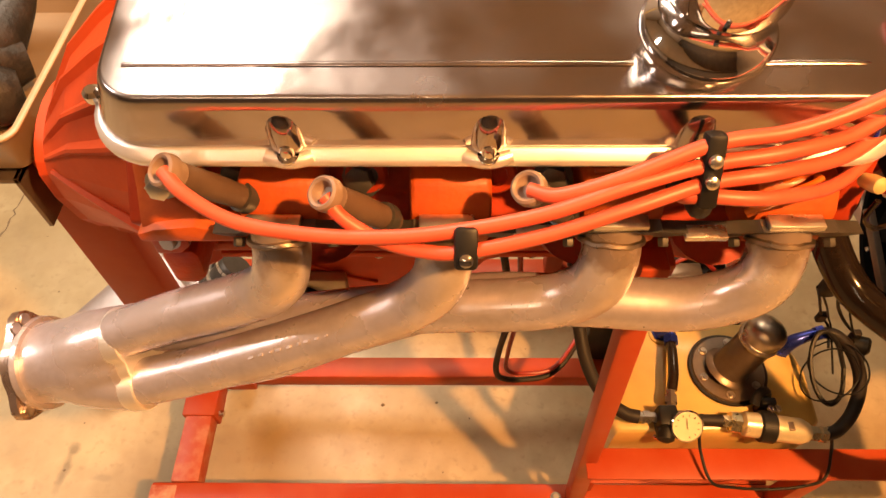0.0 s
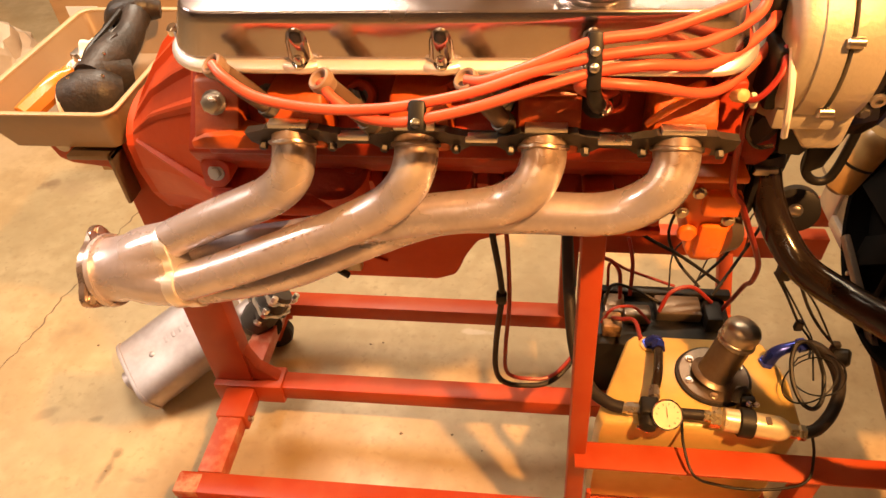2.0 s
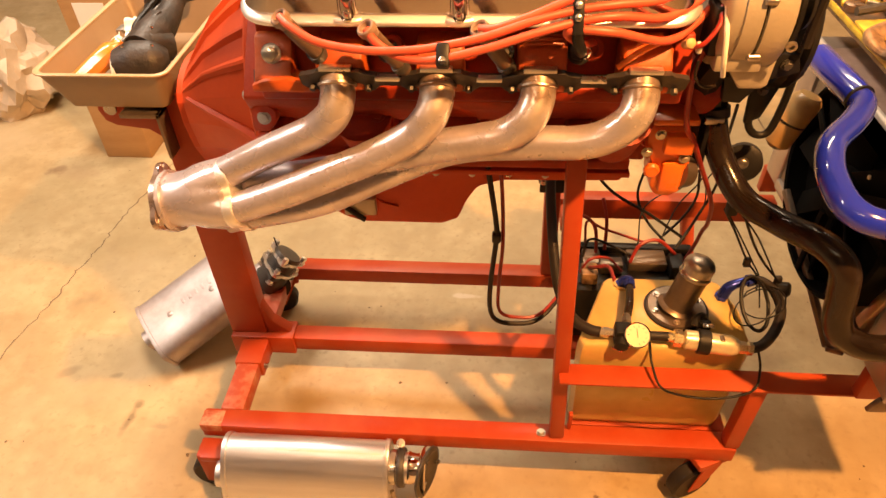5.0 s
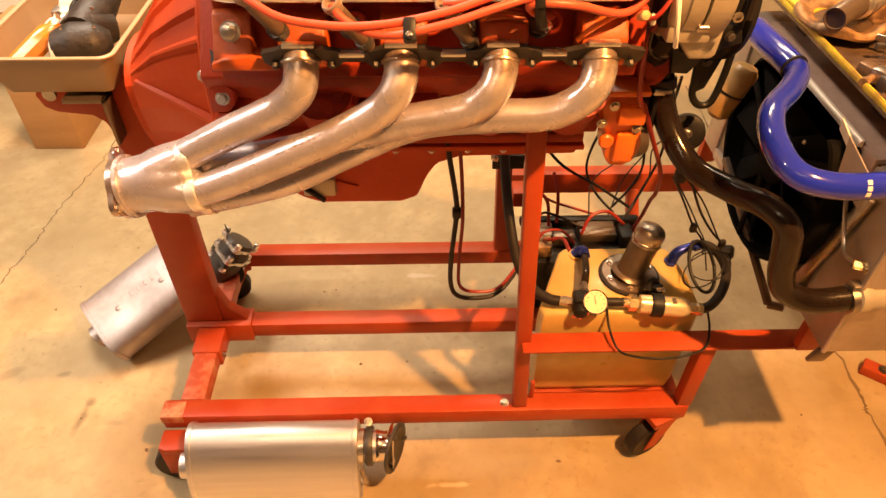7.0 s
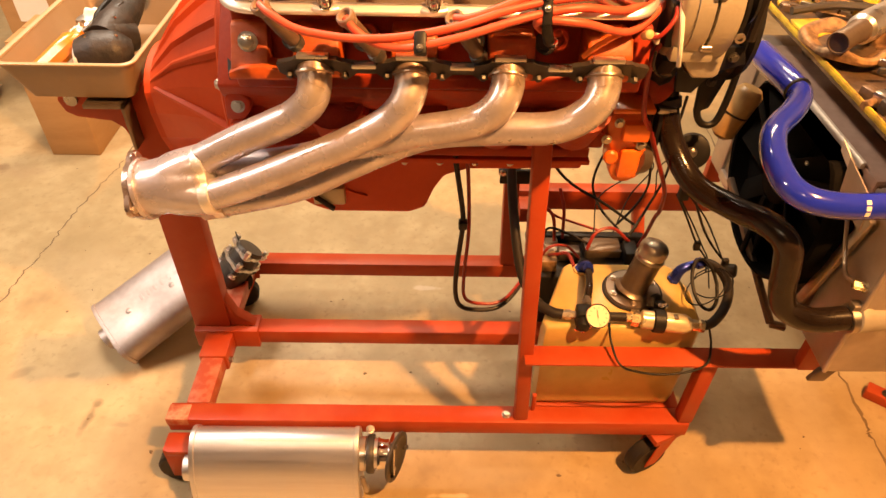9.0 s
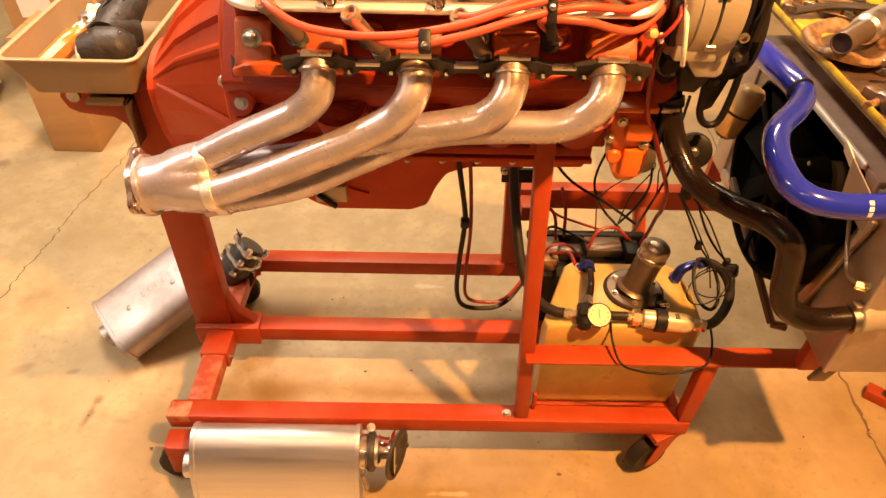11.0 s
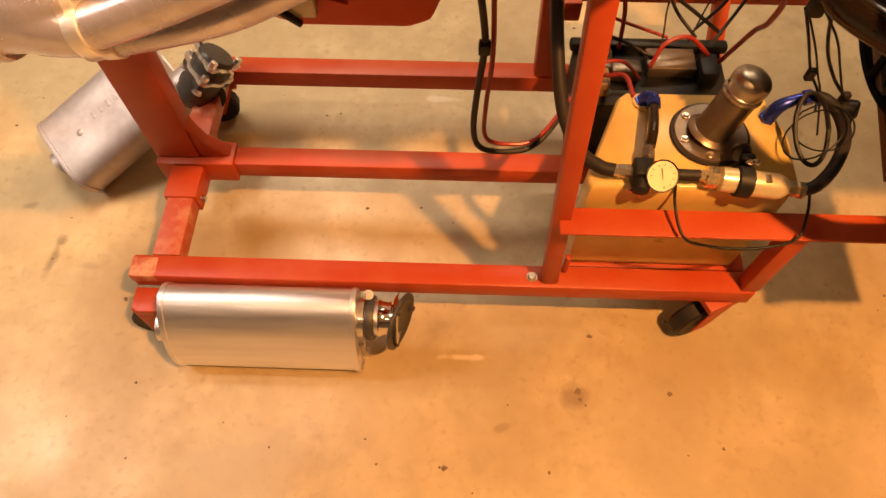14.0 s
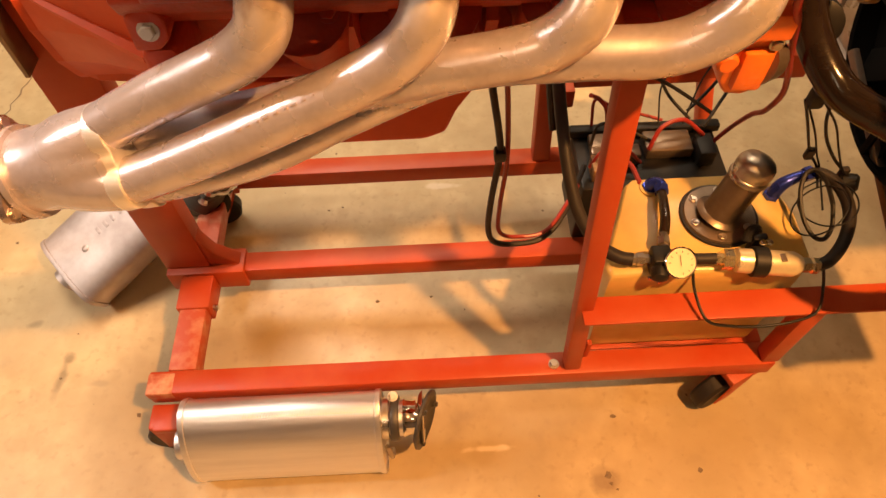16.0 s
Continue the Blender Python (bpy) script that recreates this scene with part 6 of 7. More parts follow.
# ---- relay tray behind the tank and the wiring ----
def wiring():
    R = thing("relay_box", (0.52, 0.35, 0.172), "black relay and battery tray with red wires on the stand", "relay box")
    b = B()
    box(b, (0.395, 0.265, 0.1725), (0.66, 0.400, 0.325), 0.006)
    part("box_body", b, PLASTIC, R)
    b = B()
    box(b, (0.388, 0.386, 0.325), (0.668, 0.406, 0.343), 0.004)
    part("back_lip", b, PLASTIC, R)
    for k, (x, y, sx, sy, mat) in enumerate(((0.44, 0.355, 0.04, 0.05, DARKMETAL), (0.56, 0.352, 0.085, 0.05, DARKMETAL), (0.48, 0.33, 0.05, 0.03, DARKMETAL), (0.43, 0.30, 0.035, 0.04, RUST), (0.62, 0.33, 0.03, 0.05, PLASTIC))):
        b = B()
        box(b, (x - sx / 2, y - sy / 2, 0.3255), (x + sx / 2, y + sy / 2, 0.345 + 0.004 * k), 0.004)
        part("relay", b, mat, R)
    for pts in ([(0.45, 0.36, 0.35), (0.445, 0.38, 0.40), (0.43, 0.39, 0.42), (0.41, 0.38, 0.44)], [(0.52, 0.33, 0.35), (0.54, 0.35, 0.385), (0.58, 0.36, 0.39), (0.62, 0.35, 0.36)],
                [(0.47, 0.37, 0.35), (0.47, 0.40, 0.41), (0.46, 0.43, 0.45)], [(0.43, 0.30, 0.36), (0.44, 0.28, 0.38), (0.46, 0.26, 0.40), (0.462, 0.20, 0.42)]):
        b = B()
        tube(b, pts, 0.004, 8, 6)
        part("red_lead", b, REDWIRE, R)

    def cable(pts, r, mat, label, name="cable", n=7):
        b = B()
        tube(b, pts, r, 8, n)
        return solo(name, b, mat, label, "cable")

    cable([(0.478, 0.030, 1.000), (0.468, 0.040, 0.965), (0.470, 0.050, 0.915), (0.480, 0.058, 0.86), (0.502, 0.078, 0.822), (0.535, 0.112, 0.755), (0.572, 0.145, 0.68), (0.592, 0.168, 0.63), (0.610, 0.210, 0.56), (0.621, 0.250, 0.512), (0.638, 0.310, 0.42), (0.640, 0.345, 0.345)], 0.0040, REDWIRE, "red battery cable hanging down the engine front")
    cable([(0.203, 0.145, 0.750), (0.210, 0.140, 0.70), (0.222, 0.135, 0.62), (0.224, 0.130, 0.58), (0.217, 0.135, 0.48), (0.216, 0.14, 0.40), (0.228, 0.145, 0.355), (0.262, 0.15, 0.338), (0.31, 0.16, 0.338), (0.35, 0.2, 0.35), (0.40, 0.3, 0.35)], 0.0048, BLACK, "black taped cable hanging from the oil pan rail")
    cable([(0.225, 0.15, 0.745), (0.232, 0.145, 0.66), (0.236, 0.140, 0.56), (0.232, 0.145, 0.45), (0.236, 0.15, 0.375), (0.27, 0.155, 0.352), (0.32, 0.17, 0.350), (0.38, 0.25, 0.36)], 0.0035, REDWIRE, "red wire hanging beside the black cable")
    b = B()
    box(b, (0.216, 0.121, 0.578), (0.232, 0.137, 0.596), 0.003)
    solo("cable_clip", b, PLASTIC, "small black clip on the hanging cable", "clip")
    cable([(0.385, 0.42, 0.60), (0.46, 0.40, 0.50), (0.56, 0.40, 0.43), (0.64, 0.38, 0.38)], 0.0035, PLASTIC, "thin black wire to the relay box")
    cable([(0.55, 0.30, 0.72), (0.54, 0.40, 0.58), (0.535, 0.44, 0.46), (0.56, 0.42, 0.40), (0.60, 0.38, 0.37)], 0.003, PLASTIC, "thin black wire to the relay box")
    cable([(0.60, 0.30, 0.74), (0.64, 0.40, 0.56), (0.66, 0.43, 0.46), (0.64, 0.42, 0.41), (0.60, 0.40, 0.37)], 0.003, PLASTIC, "thin black wire to the relay box")
    cable([(0.62, 0.26, 0.78), (0.66, 0.36, 0.62), (0.69, 0.42, 0.50), (0.66, 0.40, 0.42), (0.62, 0.36, 0.37)], 0.003, PLASTIC, "thin black wire to the relay box")
    rnd = random.Random(23)
    for k in range(3):
        x = 0.60 + 0.045 * k
        cable([(0.535 + 0.006 * k, 0.25 + 0.01 * k, 0.76), (x * 0.6 + 0.215, 0.33, 0.70 - 0.01 * k), (x + rnd.uniform(-0.03, 0.04), 0.40, 0.58), (x + rnd.uniform(-0.02, 0.05), 0.445, 0.50), (x - rnd.uniform(0.0, 0.05), 0.43, 0.43), (x - 0.06, 0.37, 0.37)], 0.0016, PLASTIC, "very thin black wire hanging over the relay box", "wire")
    for k in range(3):
        y = 0.30 + 0.05 * k
        cable([(0.41 + 0.01 * k, y, 0.345), (0.43, y + 0.01, 0.375 + 0.012 * k), (0.47, y + 0.02, 0.37), (0.50 + 0.03 * k, y, 0.35)], 0.003, BLACK if k % 2 else REDWIRE, "short loose lead on the relay box", "wire")
    Sn = thing("starter_cable_bracket", (0.36, 0.45, 0.47), "black cable bracket on the rear engine mount post", "bracket")
    b = B()
    box(b, (0.320, 0.436, 0.455), (0.392, 0.4455, 0.492), 0.002)
    box(b, (0.316, 0.430, 0.484), (0.352, 0.446, 0.496), 0.002)
    part("plate", b, PLASTIC, Sn)
    b = B()
    tube(b, [(0.344, 0.433, 0.49), (0.346, 0.430, 0.45), (0.352, 0.425, 0.40), (0.362, 0.41, 0.33)], 0.008, 8)
    part("sleeve", b, BLACK, Sn)
    b = B()
    hexbolt(b, (0.325, 0.430, 0.490), (-0.3, -1, 0), 0.006, 0.006)
    part("bolt", b, STEEL, Sn)


wiring()


# ---- mufflers ----
def stadium(r, d, flat=1.0, n=44):
    """A soft oval, d + 2 r long and 2 r thick, as (along, across); flat below 1 squares it."""
    out = []
    for k in range(n):
        a = 2 * math.pi * k / n
        c, s = math.cos(a), math.sin(a)
        out.append(((d / 2 + r) * math.copysign(abs(c) ** flat, c), r * math.copysign(abs(s) ** (flat * 0.93), s)))
    return out


def muffler(m, base, label, wide=0.07, off=0.012, stub=0.026, L=0.178, clamp=True, steel=MUFFLER, flat=1.0):
    """Local frame: x along the case, u the oval's long way, v its short way."""
    M = thing("muffler", base, label, "muffler", "mufflers")

    def put(x, u, v):
        return tuple(m @ Vector((x, u, v)))
    b = B()
    rings = []
    for x, s in ((-L, 0.0), (-L + 0.006, 0.0), (L - 0.006, 0.0), (L, 0.0)):
        rings.append([put(x, u, v) for u, v in stadium(0.0485 - s, wide, flat)])
    loft(b, rings)
    body = part("case", b, steel, M)
    for sgn in (-1, 1):
        b = B()
        rr = []
        for x, r in ((L - 0.007, 0.0488), (L - 0.006, 0.0508), (L - 0.001, 0.0512), (L + 0.003, 0.0505), (L + 0.004, 0.0475), (L - 0.002, 0.044)):
            rr.append([put(sgn * x, u, v) for u, v in stadium(r, wide, flat)])
        loft(b, rr)
        part("end_cap", b, steel, M, "rolled end cap")
    ax = m.to_3x3() @ Vector((1, 0, 0))
    b = B()
    lathe(b, [(0, 0.030), (stub, 0.030), (stub + 0.001, 0.027), (0.004, 0.026)], put(-L, 0.0, 0.0), -ax, 24)
    part("inlet", b, steel, M)
    b = B()
    lathe(b, [(0, 0.031), (0.040, 0.031)], put(L, off, 0), ax, 24)
    part("outlet", b, steel, M)
    if not clamp:
        return M, put
    # seam with crimp marks
    b = B()
    for k in range(44):
        q = m @ Vector((-0.06 + 0.21 * k / 43, (wide / 2 + 0.0485) * 0.88, 0.0238))
        beam(b, q, q + (m.to_3x3() @ Vector((0.0040, 0.0050, -0.0068))), 0.0018, 0.0012, 0.0, up=m.to_3x3() @ Vector((0, 0, 1)))
    tagged(part("seam_crimp", b, BRASS, body, smooth=0), kind="stuff")
    # band clamp and cut-out valve
    b = B()
    lathe(b, [(0.018, 0.0325), (0.018, 0.038), (0.021, 0.040), (0.030, 0.040), (0.033, 0.038), (0.033, 0.0325)], put(L, off, 0), ax, 28)
    cl = part("band_clamp", b, FLANGE, M, "dark steel band clamp")
    b = B()
    tube(b, [put(L + 0.026, off + 0.036, -0.012), put(L + 0.026, off + 0.058, 0.002), put(L + 0.026, off + 0.070, 0.012)], 0.0038, 8)
    part("bolt", b, STEEL, cl)
    b = B()
    hexbolt(b, put(L + 0.026, off + 0.066, 0.009), m.to_3x3() @ Vector((0, 0.8, 0.6)), 0.0065, 0.007)
    part("nut", b, PAD, cl)
    b = B()
    tube(b, [put(L + 0.010, off - 0.030, 0.036), put(L + 0.014, off - 0.055, 0.034), put(L + 0.016, off - 0.078, 0.020), put(L + 0.014, off - 0.086, 0.0)], 0.005, 8, 5)
    part("clamp_tail", b, STEEL, cl, "loose steel clamp end")
    b = B()
    lathe(b, [(0.0, 0.0335), (0.001, 0.0350), (0.012, 0.0350), (0.013, 0.0335)], put(L + 0.003, off, 0), ax, 28)
    part("sleeve", b, PAD, M, "bright steel pipe sleeve")
    b = B()
    lathe(b, [(0.040, 0.034), (0.045, 0.031), (0.056, 0.029), (0.062, 0.031), (0.068, 0.041), (0.074, 0.046), (0.076, 0.036), (0.066, 0.026)], put(L, off, 0), ax, 28)
    part("cutout_neck", b, CHROME_B, M, "shiny steel pipe neck")
    b = B()
    o = m @ Vector((L + 0.074, off - 0.006, 0.0))
    d = (m.to_3x3() @ Vector((0.93, -0.05, 0.34))).normalized()
    lathe(b, [(0, 0.034), (0.0, 0.051), (0.002, 0.053), (0.006, 0.0525), (0.008, 0.044), (0.002, 0.033)], o, d, 32)
    fl = part("cutout_flange", b, FLANGE, M, "dark steel cut-out valve flange")
    for k in range(3):
        a = radians(50 + 120 * k)
        u = d.orthogonal().normalized()
        w = d.cross(u)
        b = B()
        hexbolt(b, o + d * 0.005 + 0.042 * (math.cos(a) * u + math.sin(a) * w), d, 0.005, 0.007)
        part("bolt", b, FLANGE, fl)
    return M, put


def mufflers():
    # leaning on the front rail; its oval tips back against the tube
    th = math.atan2(0.065, 0.024)
    m = Matrix.Translation((-0.144, -0.0735, 0.0930)) @ Matrix(((1, 0, 0, 0), (0, math.cos(th), -math.sin(th), 0), (0, math.sin(th), math.cos(th), 0), (0, 0, 0, 1)))
    muffler(m, (-0.144, -0.085, 0.0), "oval brushed steel muffler leaning against the stand's front rail", 0.091, 0.036, L=0.166)
    # its far end props on the stand's rear foot
    ax2, u2, v2 = Vector((0.753, 0.553, 0.357)).normalized(), Vector((-0.641, 0.738, 0.209)), Vector((-0.148, -0.387, 0.910))
    c2 = Vector((-0.653, 0.302, 0.0515)) + ax2 * 0.160
    m2 = Matrix.Translation(c2) @ Matrix((ax2, u2, v2)).transposed().to_4x4()
    M, put = muffler(m2, (-0.62, 0.29, 0.0), "oval brushed steel muffler propped on the stand's rear foot", 0.089, -0.045, 0.024, 0.140, False, DULLCASE, 0.60)
    o, d = Vector((-0.322, 0.418, 0.205)), Vector((0.60, 0.36, 0.70)).normalized()
    u = d.orthogonal().normalized()
    w = d.cross(u)
    b = B()
    tube(b, [put(0.145, -0.045, 0.0), put(0.175, -0.048, 0.0), o - d * 0.050, o - d * 0.02], 0.030, 20, 6)
    part("outlet_pipe", b, FLANGE, M, "dark outlet pipe")
    b = B()
    lathe(b, [(-0.055, 0.030), (-0.05, 0.037), (-0.02, 0.038), (0.03, 0.036), (0.050, 0.036), (0.058, 0.032), (0.060, 0.0)], o, d, 28)
    st = part("cutout_body", b, FLANGE, M, "dark cut-out valve body")
    for h, r0, mat in ((-0.006, 0.043, FLANGE), (0.006, 0.046, PAD), (0.040, 0.042, PAD)):
        b = B()
        out = []
        for k in range(40):
            t = 2 * math.pi * k / 40
            rr = r0 - 0.006 + 0.018 * max(0, math.cos(3 * t + 0.6)) ** 2
            out.append((rr * math.cos(t), rr * math.sin(t)))
        loft(b, [[tuple(o + d * (h + e) + u * p + w * q) for p, q in out] for e in (0.0, 0.008)])
        part("ring", b, mat, st)
    for k in range(3):
        a = (2 * math.pi * k - 0.6) / 3
        for h, g in ((0.012, 0.014), (0.046, 0.016), (-0.018, 0.012)):
            b = B()
            hexbolt(b, o + d * h + 0.046 * (math.cos(a) * u + math.sin(a) * w), d, 0.0075, g)
            part("bolt", b, PAD, st)
    b = B()
    f = Vector((0.55, -0.75, 0.35)).normalized()
    q = o - d * 0.045 + Vector((0.030, -0.006, -0.004))
    lathe(b, [(-0.02, 0.028), (0, 0.032), (0.006, 0.032), (0.007, 0.010), (0.012, 0.009), (0.013, 0.002)], q, f, 24)
    part("valve_motor", b, PLASTIC, st, "black valve motor")
    b = B()
    hexbolt(b, q + f * 0.007 + Vector((0.0, 0.0, 0.018)), f, 0.006, 0.006)
    part("bolt", b, CHROME_B, st)
    b = B()
    tube(b, [o + d * 0.045, o + d * 0.062 + Vector((-0.012, 0, 0)), o + d * 0.066 + Vector((-0.030, 0.0, 0.008)), o + d * 0.075 + Vector((-0.042, 0.0, 0.035))], 0.0014, 6)
    part("lead", b, PLASTIC, st)
    # raised lettering, too worn to read, as bars
    b = B()
    for k in range(6):
        x = -0.03 + 0.020 * k
        box(b, (x, -0.004, 0.0478), (x + 0.008, 0.012, 0.0492), 0.0006, m2)
    part("embossed_bar", b, DULLCASE, M, "unreadable embossed mark")
    for x, u in ((-0.070, -0.025), (0.050, -0.040)):
        b = B()
        lathe(b, [(0, 0.009), (0.002, 0.006), (0.003, 0.0)], put(x, u + 0.02, 0.0478), m2.to_3x3() @ Vector((0, 0, 1)), 10)
        part("spot_weld", b, DULLCASE, M)


mufflers()


# ---- plastic tub with tools ----
def tub():
    T = thing("plastic_tub", (-0.43, 0.35, 0.781), "tan plastic tub of tools sitting on the rear bracket", "tub")
    def ringz(x0, x1, y0, y1, z, r):
        return [(x, y, z) for x, y in rounded(x0, x1, y0, y1, r)]
    b = B()
    o = (-0.540, -0.314, 0.178, 0.528)
    i = (-0.515, -0.342, 0.208, 0.500)
    loft(b, [ringz(*i, 0.7905, 0.014), ringz(o[0] + 0.002, o[1] - 0.002, o[2] + 0.002, o[3] - 0.002, 0.862, 0.020), ringz(o[0] + 0.006, o[1] - 0.006, o[2] + 0.006, o[3] - 0.006, 0.862, 0.018), ringz(i[0] + 0.004, i[1] - 0.004, i[2] + 0.004, i[3] - 0.004, 0.795, 0.012)])
    part("tub_body", b, TRAY, T)
    b = B()
    box(b, (-0.48, 0.24, 0.7812), (-0.36, 0.46, 0.791), 0.003)
    part("foot", b, TRAY, T)
    b = B()
    rim = [ringz(o[0] + q, o[1] - q, o[2] + q, o[3] - q, z, 0.022 - q * 0.6) for q, z in ((0.0065, 0.8615), (-0.0015, 0.8618), (-0.0025, 0.8630), (-0.0025, 0.8650), (-0.001, 0.8662), (0.0035, 0.8662), (0.0062, 0.8645))]
    loft(b, rim + [rim[0]], False, False)
    part("rim", b, TUBRIM, T, "paler rim, its wear and highlight in one tone")
    Sd = thing("screwdriver", (-0.46, 0.26, 0.79), "screwdriver with a clear amber handle lying in the tub", "screwdriver")
    b = B()
    lathe(b, [(0, 0.010), (0.004, 0.017), (0.05, 0.018), (0.085, 0.019), (0.095, 0.012), (0.105, 0.013), (0.110, 0.006)], (-0.500, 0.236, 0.822), (0.36, 0.90, 0.24), 8)
    part("handle", b, AMBER, Sd)
    b = B()
    tube(b, [(-0.462, 0.332, 0.847), (-0.440, 0.385, 0.862), (-0.415, 0.445, 0.878)], 0.0035, 8)
    part("shank", b, FLANGE, Sd)
    D = thing("power_tool", (-0.40, 0.33, 0.79), "black worn power tool lying on its side in the tub", "power tool")
    b = B()
    tube(b, [(-0.440, 0.272, 0.832), (-0.412, 0.277, 0.836), (-0.382, 0.285, 0.836), (-0.362, 0.296, 0.832)], [0.031, 0.040, 0.038, 0.022], 18, 6)
    tube(b, [(-0.420, 0.300, 0.842), (-0.395, 0.320, 0.846), (-0.366, 0.340, 0.840)], [0.024, 0.038, 0.022], 16, 6)
    part("motor_housing", b, DARKCLOTH, D)
    b = B()
    lathe(b, [(0, 0.028), (0.003, 0.033), (0.008, 0.034), (0.010, 0.030)], (-0.446, 0.271, 0.826), (0.98, 0.15, 0.05), 24)
    part("collar", b, WHITE, D, "pale collar ring")
    b = B()
    tube(b, [(-0.404, 0.296, 0.852), (-0.398, 0.340, 0.860), (-0.391, 0.390, 0.868), (-0.392, 0.430, 0.878), (-0.398, 0.462, 0.886)], [0.030, 0.033, 0.024, 0.020, 0.024], 16, 6)
    beam(b, (-0.404, 0.330, 0.884), (-0.394, 0.372, 0.890), 0.022, 0.010, 0.004)
    part("grip", b, DARKCLOTH, D)
    b = B()
    beam(b, (-0.430, 0.400, 0.855), (-0.448, 0.452, 0.866), 0.020, 0.022, 0.006)
    part("trigger", b, PLASTIC, D)
    b = B()
    tube(b, [(-0.456, 0.468, 0.866), (-0.430, 0.464, 0.882), (-0.395, 0.468, 0.890), (-0.364, 0.478, 0.884)], [0.012, 0.024, 0.026, 0.014], 16, 6)
    part("battery_foot", b, DARKCLOTH, D)
    b = B()
    tube(b, [(-0.42, 0.31, 0.868), (-0.432, 0.35, 0.874), (-0.425, 0.40, 0.884), (-0.412, 0.44, 0.898)], 0.0045, 8)
    part("cord", b, PLASTIC, D)
    for p in ((-0.42, 0.266, 0.872), (-0.385, 0.318, 0.884), (-0.372, 0.276, 0.870)):
        b = B()
        lathe(b, [(0, 0.003), (0.0015, 0.0025), (0.002, 0.0)], p, (0, -0.2, 1), 10)
        part("screw", b, CHROME_B, D)
    for x, y, r, mat in ((-0.505, 0.398, 0.017, WHITE), (-0.488, 0.418, 0.019, WHITE), (-0.452, 0.428, 0.016, WHITE)):
        b = B()
        lathe(b, [(0, 0.0), (0, r * 0.8), (0.006, r), (0.024, r), (0.030, r * 0.75), (0.030, r * 0.4), (0.036, r * 0.4), (0.037, 0.0)], (x, y, 0.7955), (0.15, -0.1, 1), 16)
        solo("bottle_cap", b, mat, "white plastic screw cap lying in the tub", "cap", "white caps in the tub")
    b = B()
    bmesh.ops.create_icosphere(b, subdivisions=4, radius=1.0)
    for v in b.verts:
        w = 1.0 + 0.30 * noise.noise(v.co * 2.1) + 0.22 * abs(noise.noise(v.co * 4.7))
        v.co = Vector((-0.466 + 0.026 * v.co.x * w, 0.404 + 0.044 * v.co.y * w, 0.828 + 0.033 * v.co.z * w))
    solo("paper_towel", b, PAPER, "crumpled white paper towel lying in the tub", "paper towel")
    rnd = random.Random(5)
    for k in range(9):
        x, y = rnd.uniform(-0.49, -0.43), rnd.uniform(0.36, 0.44)
        b = B()
        m = Matrix.Translation((x, y, 0.789)) @ pose(0, 0, 0, rnd.uniform(-12, 12), rnd.uniform(-12, 12), rnd.uniform(0, 180))
        box(b, (-0.016, -0.011, 0.002), (0.016, 0.011, rnd.uniform(0.03, 0.066)), 0.004, m)
        mat = rnd.choice([WHITE, WHITE, STEEL, BLUEFIT, CHROME_B])
        solo("socket_piece", b, mat, "small loose socket or fitting in the tub", "fitting", "loose pieces in the tub")


tub()


# ---- far clutter ----
def carton(name, lo, hi, label, papers=()):
    C = thing(name, ((lo[0] + hi[0]) / 2, (lo[1] + hi[1]) / 2, lo[2]), label, "cardboard box", "cartons")
    b = B()
    box(b, lo, hi, 0.004)
    part("carton_body", b, CARD, C)
    b = B()
    ym = (lo[1] + hi[1]) / 2
    box(b, (lo[0] + 0.002, lo[1] + 0.002, hi[2]), (hi[0] - 0.002, ym - 0.002, hi[2] + 0.004))
    part("flap", b, CARD, C)
    b = B()
    box(b, (lo[0] + 0.002, ym + 0.002, hi[2]), (hi[0] - 0.002, hi[1] - 0.002, hi[2] + 0.004))
    part("flap", b, CARD, C)
    for x0, x1, z0, z1 in papers:
        b = B()
        box(b, (x0, lo[1] - 0.002, z0), (x1, lo[1] - 0.0003, z1))
        part("label_sheet", b, PAPER, C, "blank white paper label")


carton("cardboard_carton", (-1.20, 1.20, 0.0), (-1.03, 1.42, 0.42), "tall narrow brown cardboard carton standing on the floor")
carton("cardboard_carton", (-1.44, 1.62, 0.0), (-0.865, 2.05, 0.78), "large brown cardboard carton with white labels", ((-1.43, -1.22, 0.462, 0.58), (-1.385, -1.262, 0.312, 0.407)))


def pole_and_bag():
    P = thing("yellow_pole", (-0.548, 1.2, 0.0), "yellow painted steel pole standing on the floor", "pole")
    b = B()
    cyl(b, (-0.548, 1.2, 0.012), (-0.552, 1.2, 1.6), 0.0135, 16)
    part("pole", b, YELLOW, P)
    b = B()
    cyl(b, (-0.548, 1.2, 0.0), (-0.548, 1.2, 0.012), 0.06, 24, bevel=0.003)
    part("base_plate", b, YELLOW, P)
    b = B()
    bmesh.ops.create_icosphere(b, subdivisions=4, radius=1)
    for v in b.verts:
        n = noise.noise(v.co * 2.2) * 0.75 + abs(noise.noise(v.co * 4.5)) * 0.55 + abs(noise.noise(v.co * 11)) * 0.22
        v.co = Vector((-1.72 + v.co.x * (0.155 + 0.09 * n), 1.55 + v.co.y * (0.13 + 0.09 * n), max(0.0, 0.15 + v.co.z * (0.19 + 0.12 * n))))
    solo("crumpled_bag", b, BAG, "crumpled off-white bag standing on the floor", "bag", smooth=25)


pole_and_bag()


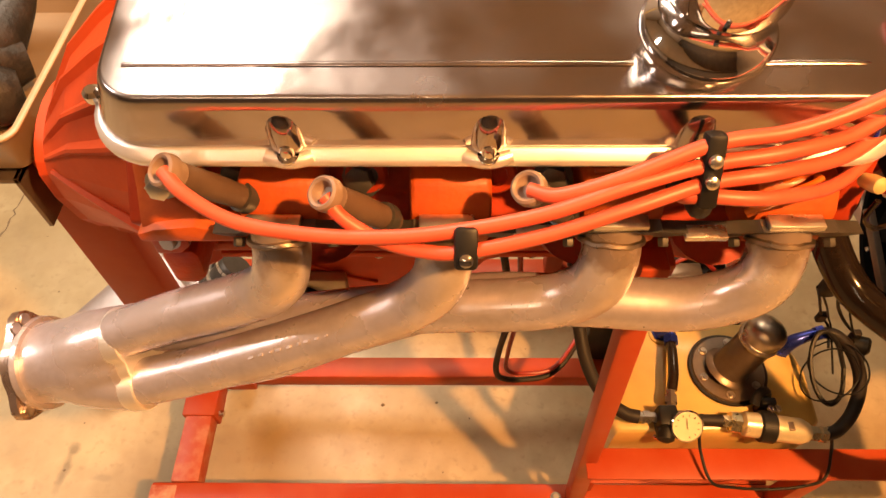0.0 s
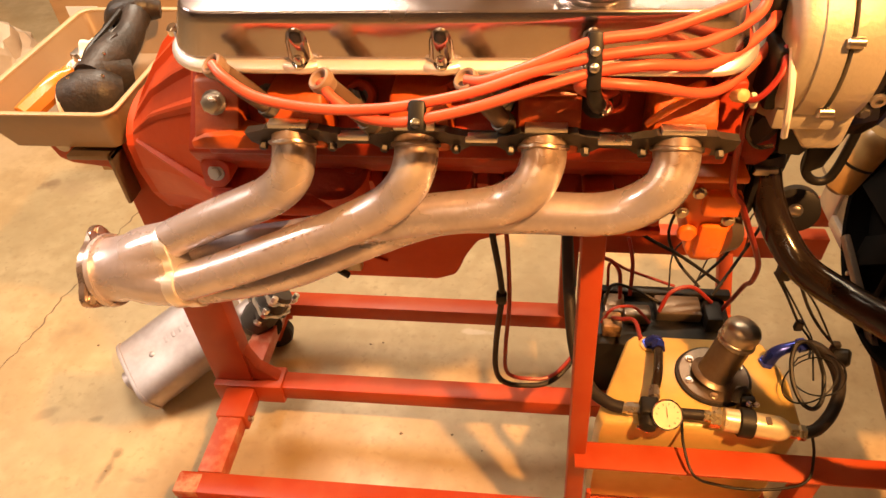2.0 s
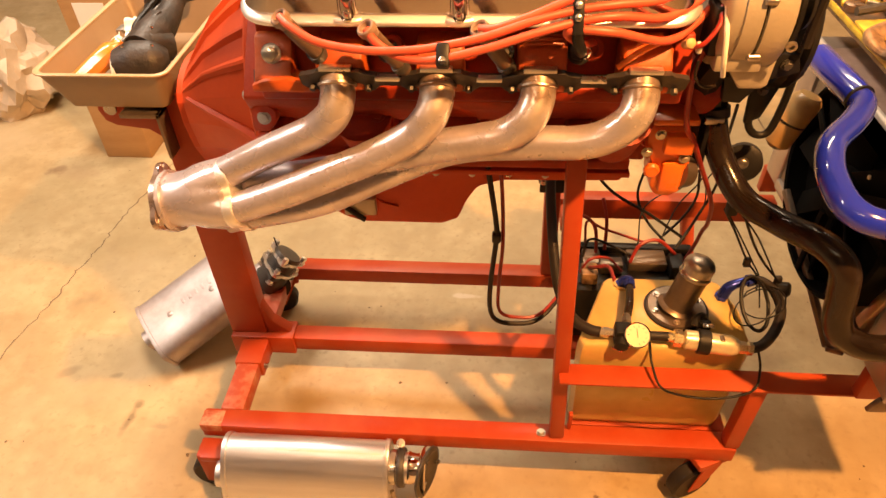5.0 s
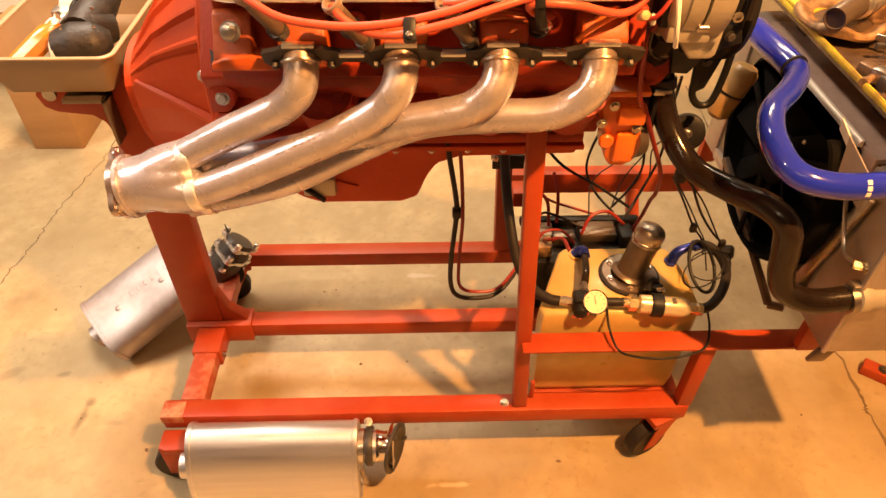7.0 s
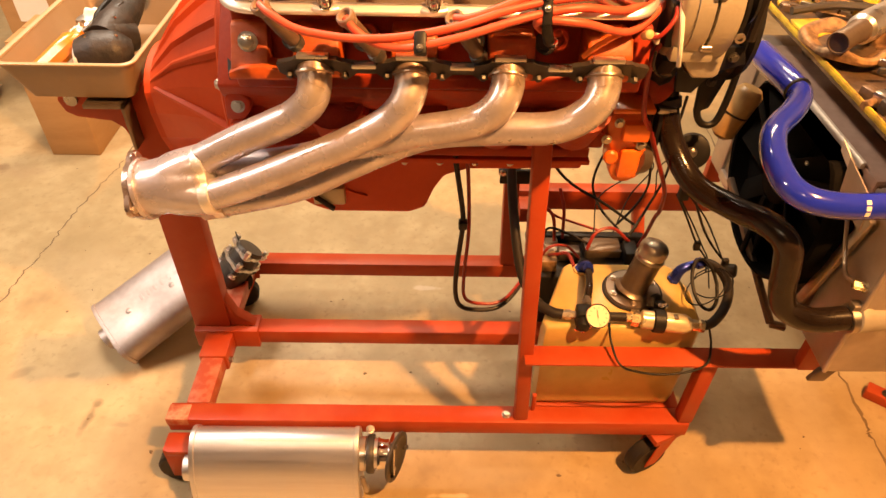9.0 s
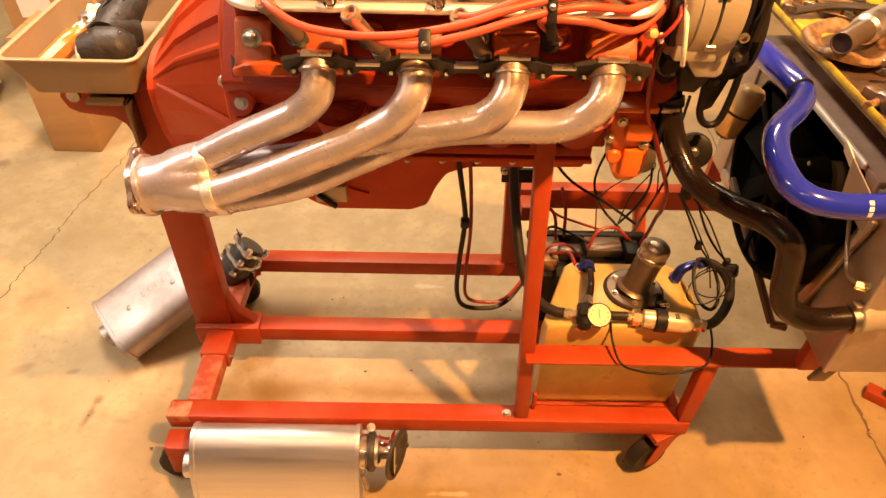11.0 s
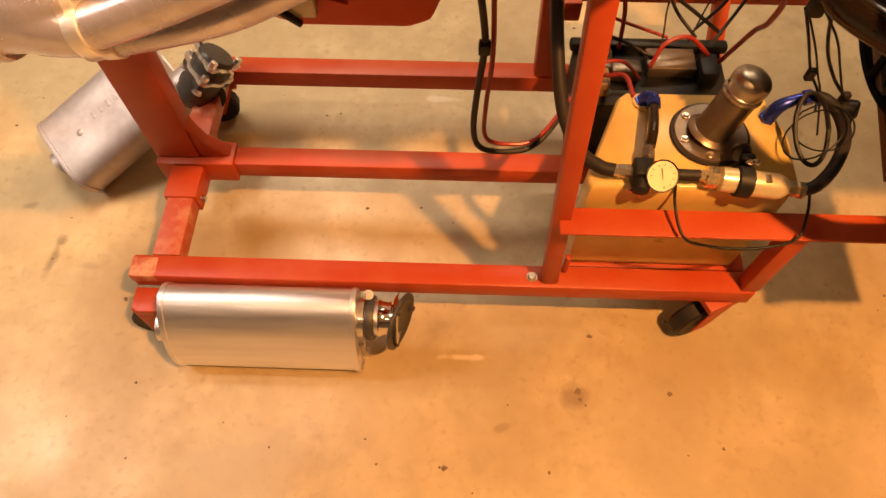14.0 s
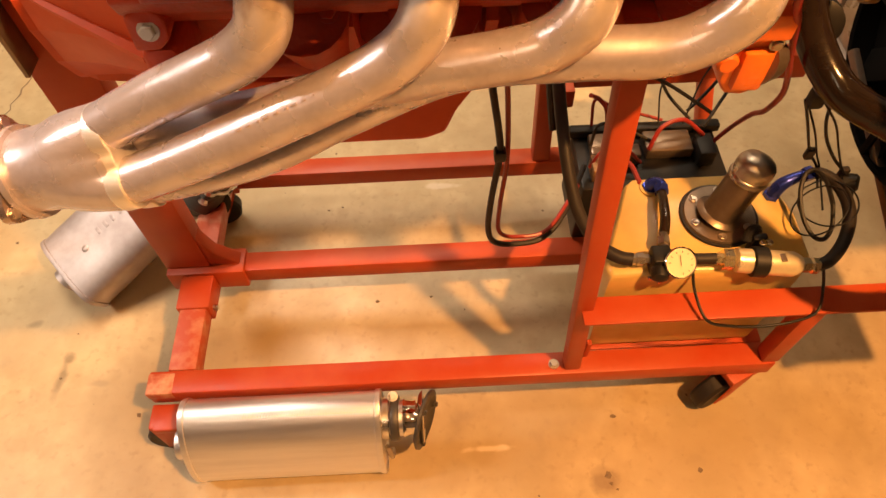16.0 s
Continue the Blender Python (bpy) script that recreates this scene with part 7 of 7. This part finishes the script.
# ---- cracks and grit on the floor ----
def ribbon(name, pts, w, mat, seed):
    rnd = random.Random(seed)
    path = curve([(*p, 0.0) for p in pts], 10)
    b = B()
    prev = None
    for i, p in enumerate(path):
        d = (path[min(i + 1, len(path) - 1)] - path[max(i - 1, 0)]).normalized()
        s = Vector((-d.y, d.x, 0))
        q = p + s * rnd.uniform(-0.006, 0.006)
        ww = w * rnd.uniform(0.4, 1.3)
        a, c = b.verts.new(q + s * ww + Vector((0, 0, 0.0006))), b.verts.new(q - s * ww + Vector((0, 0, 0.0006)))
        if prev:
            b.faces.new((prev[0], a, c, prev[1]))
        prev = (a, c)
    tagged(part(name, b, mat, smooth=0), "thin dark crack in the concrete floor", "floor crack", kind="structure")


CRACK = material("dark_crack_dirt", (0.20, 0.14, 0.08), (0.12, 0.08, 0.05), 0.9, grain=120, stain=20, mix=0.7, bump=0.2)
ribbon("floor_crack", [(-0.93, 1.60), (-0.94, 1.151), (-0.961, 1.048), (-0.99, 0.86), (-1.001, 0.724), (-1.02, 0.60), (-1.031, 0.473), (-1.07, 0.20), (-1.05, -0.2), (-1.12, -0.8)], 0.0022, CRACK, 1)
ribbon("floor_joint", [(1.225, 1.6), (1.218, 0.6), (1.216, 0.227), (1.209, 0.1), (1.207, -0.002), (1.20, -0.6), (1.19, -1.6)], 0.004, CRACK, 3)


def grit():
    rnd = random.Random(9)
    b = B()
    spots = [(0.0, 0.242, 0.005), (-0.465, 0.015, 0.006), (0.184, -0.290, 0.006), (0.597, -0.144, 0.005), (0.456, -0.035, 0.006), (0.427, -0.145, 0.007), (0.43, -0.16, 0.004), (0.44, -0.17, 0.003)]
    spots += [(rnd.uniform(-1.1, 1.1), rnd.uniform(-0.6, 1.2), rnd.uniform(0.0015, 0.0042)) for _ in range(110)]
    for x, y, r in spots:
        n = 7
        vs = [b.verts.new((x + r * rnd.uniform(0.5, 1.2) * math.cos(2 * math.pi * k / n), y + r * rnd.uniform(0.5, 1.2) * math.sin(2 * math.pi * k / n), 0.0007)) for k in range(n)]
        c = b.verts.new((x, y, 0.0007 + r * 0.35))
        for k in range(n):
            b.faces.new((vs[k], vs[(k + 1) % n], c))
    tagged(part("floor_grit", b, CRACK, smooth=0), "scattered dark grit and paint flecks on the concrete", "grit", kind="stuff")


grit()
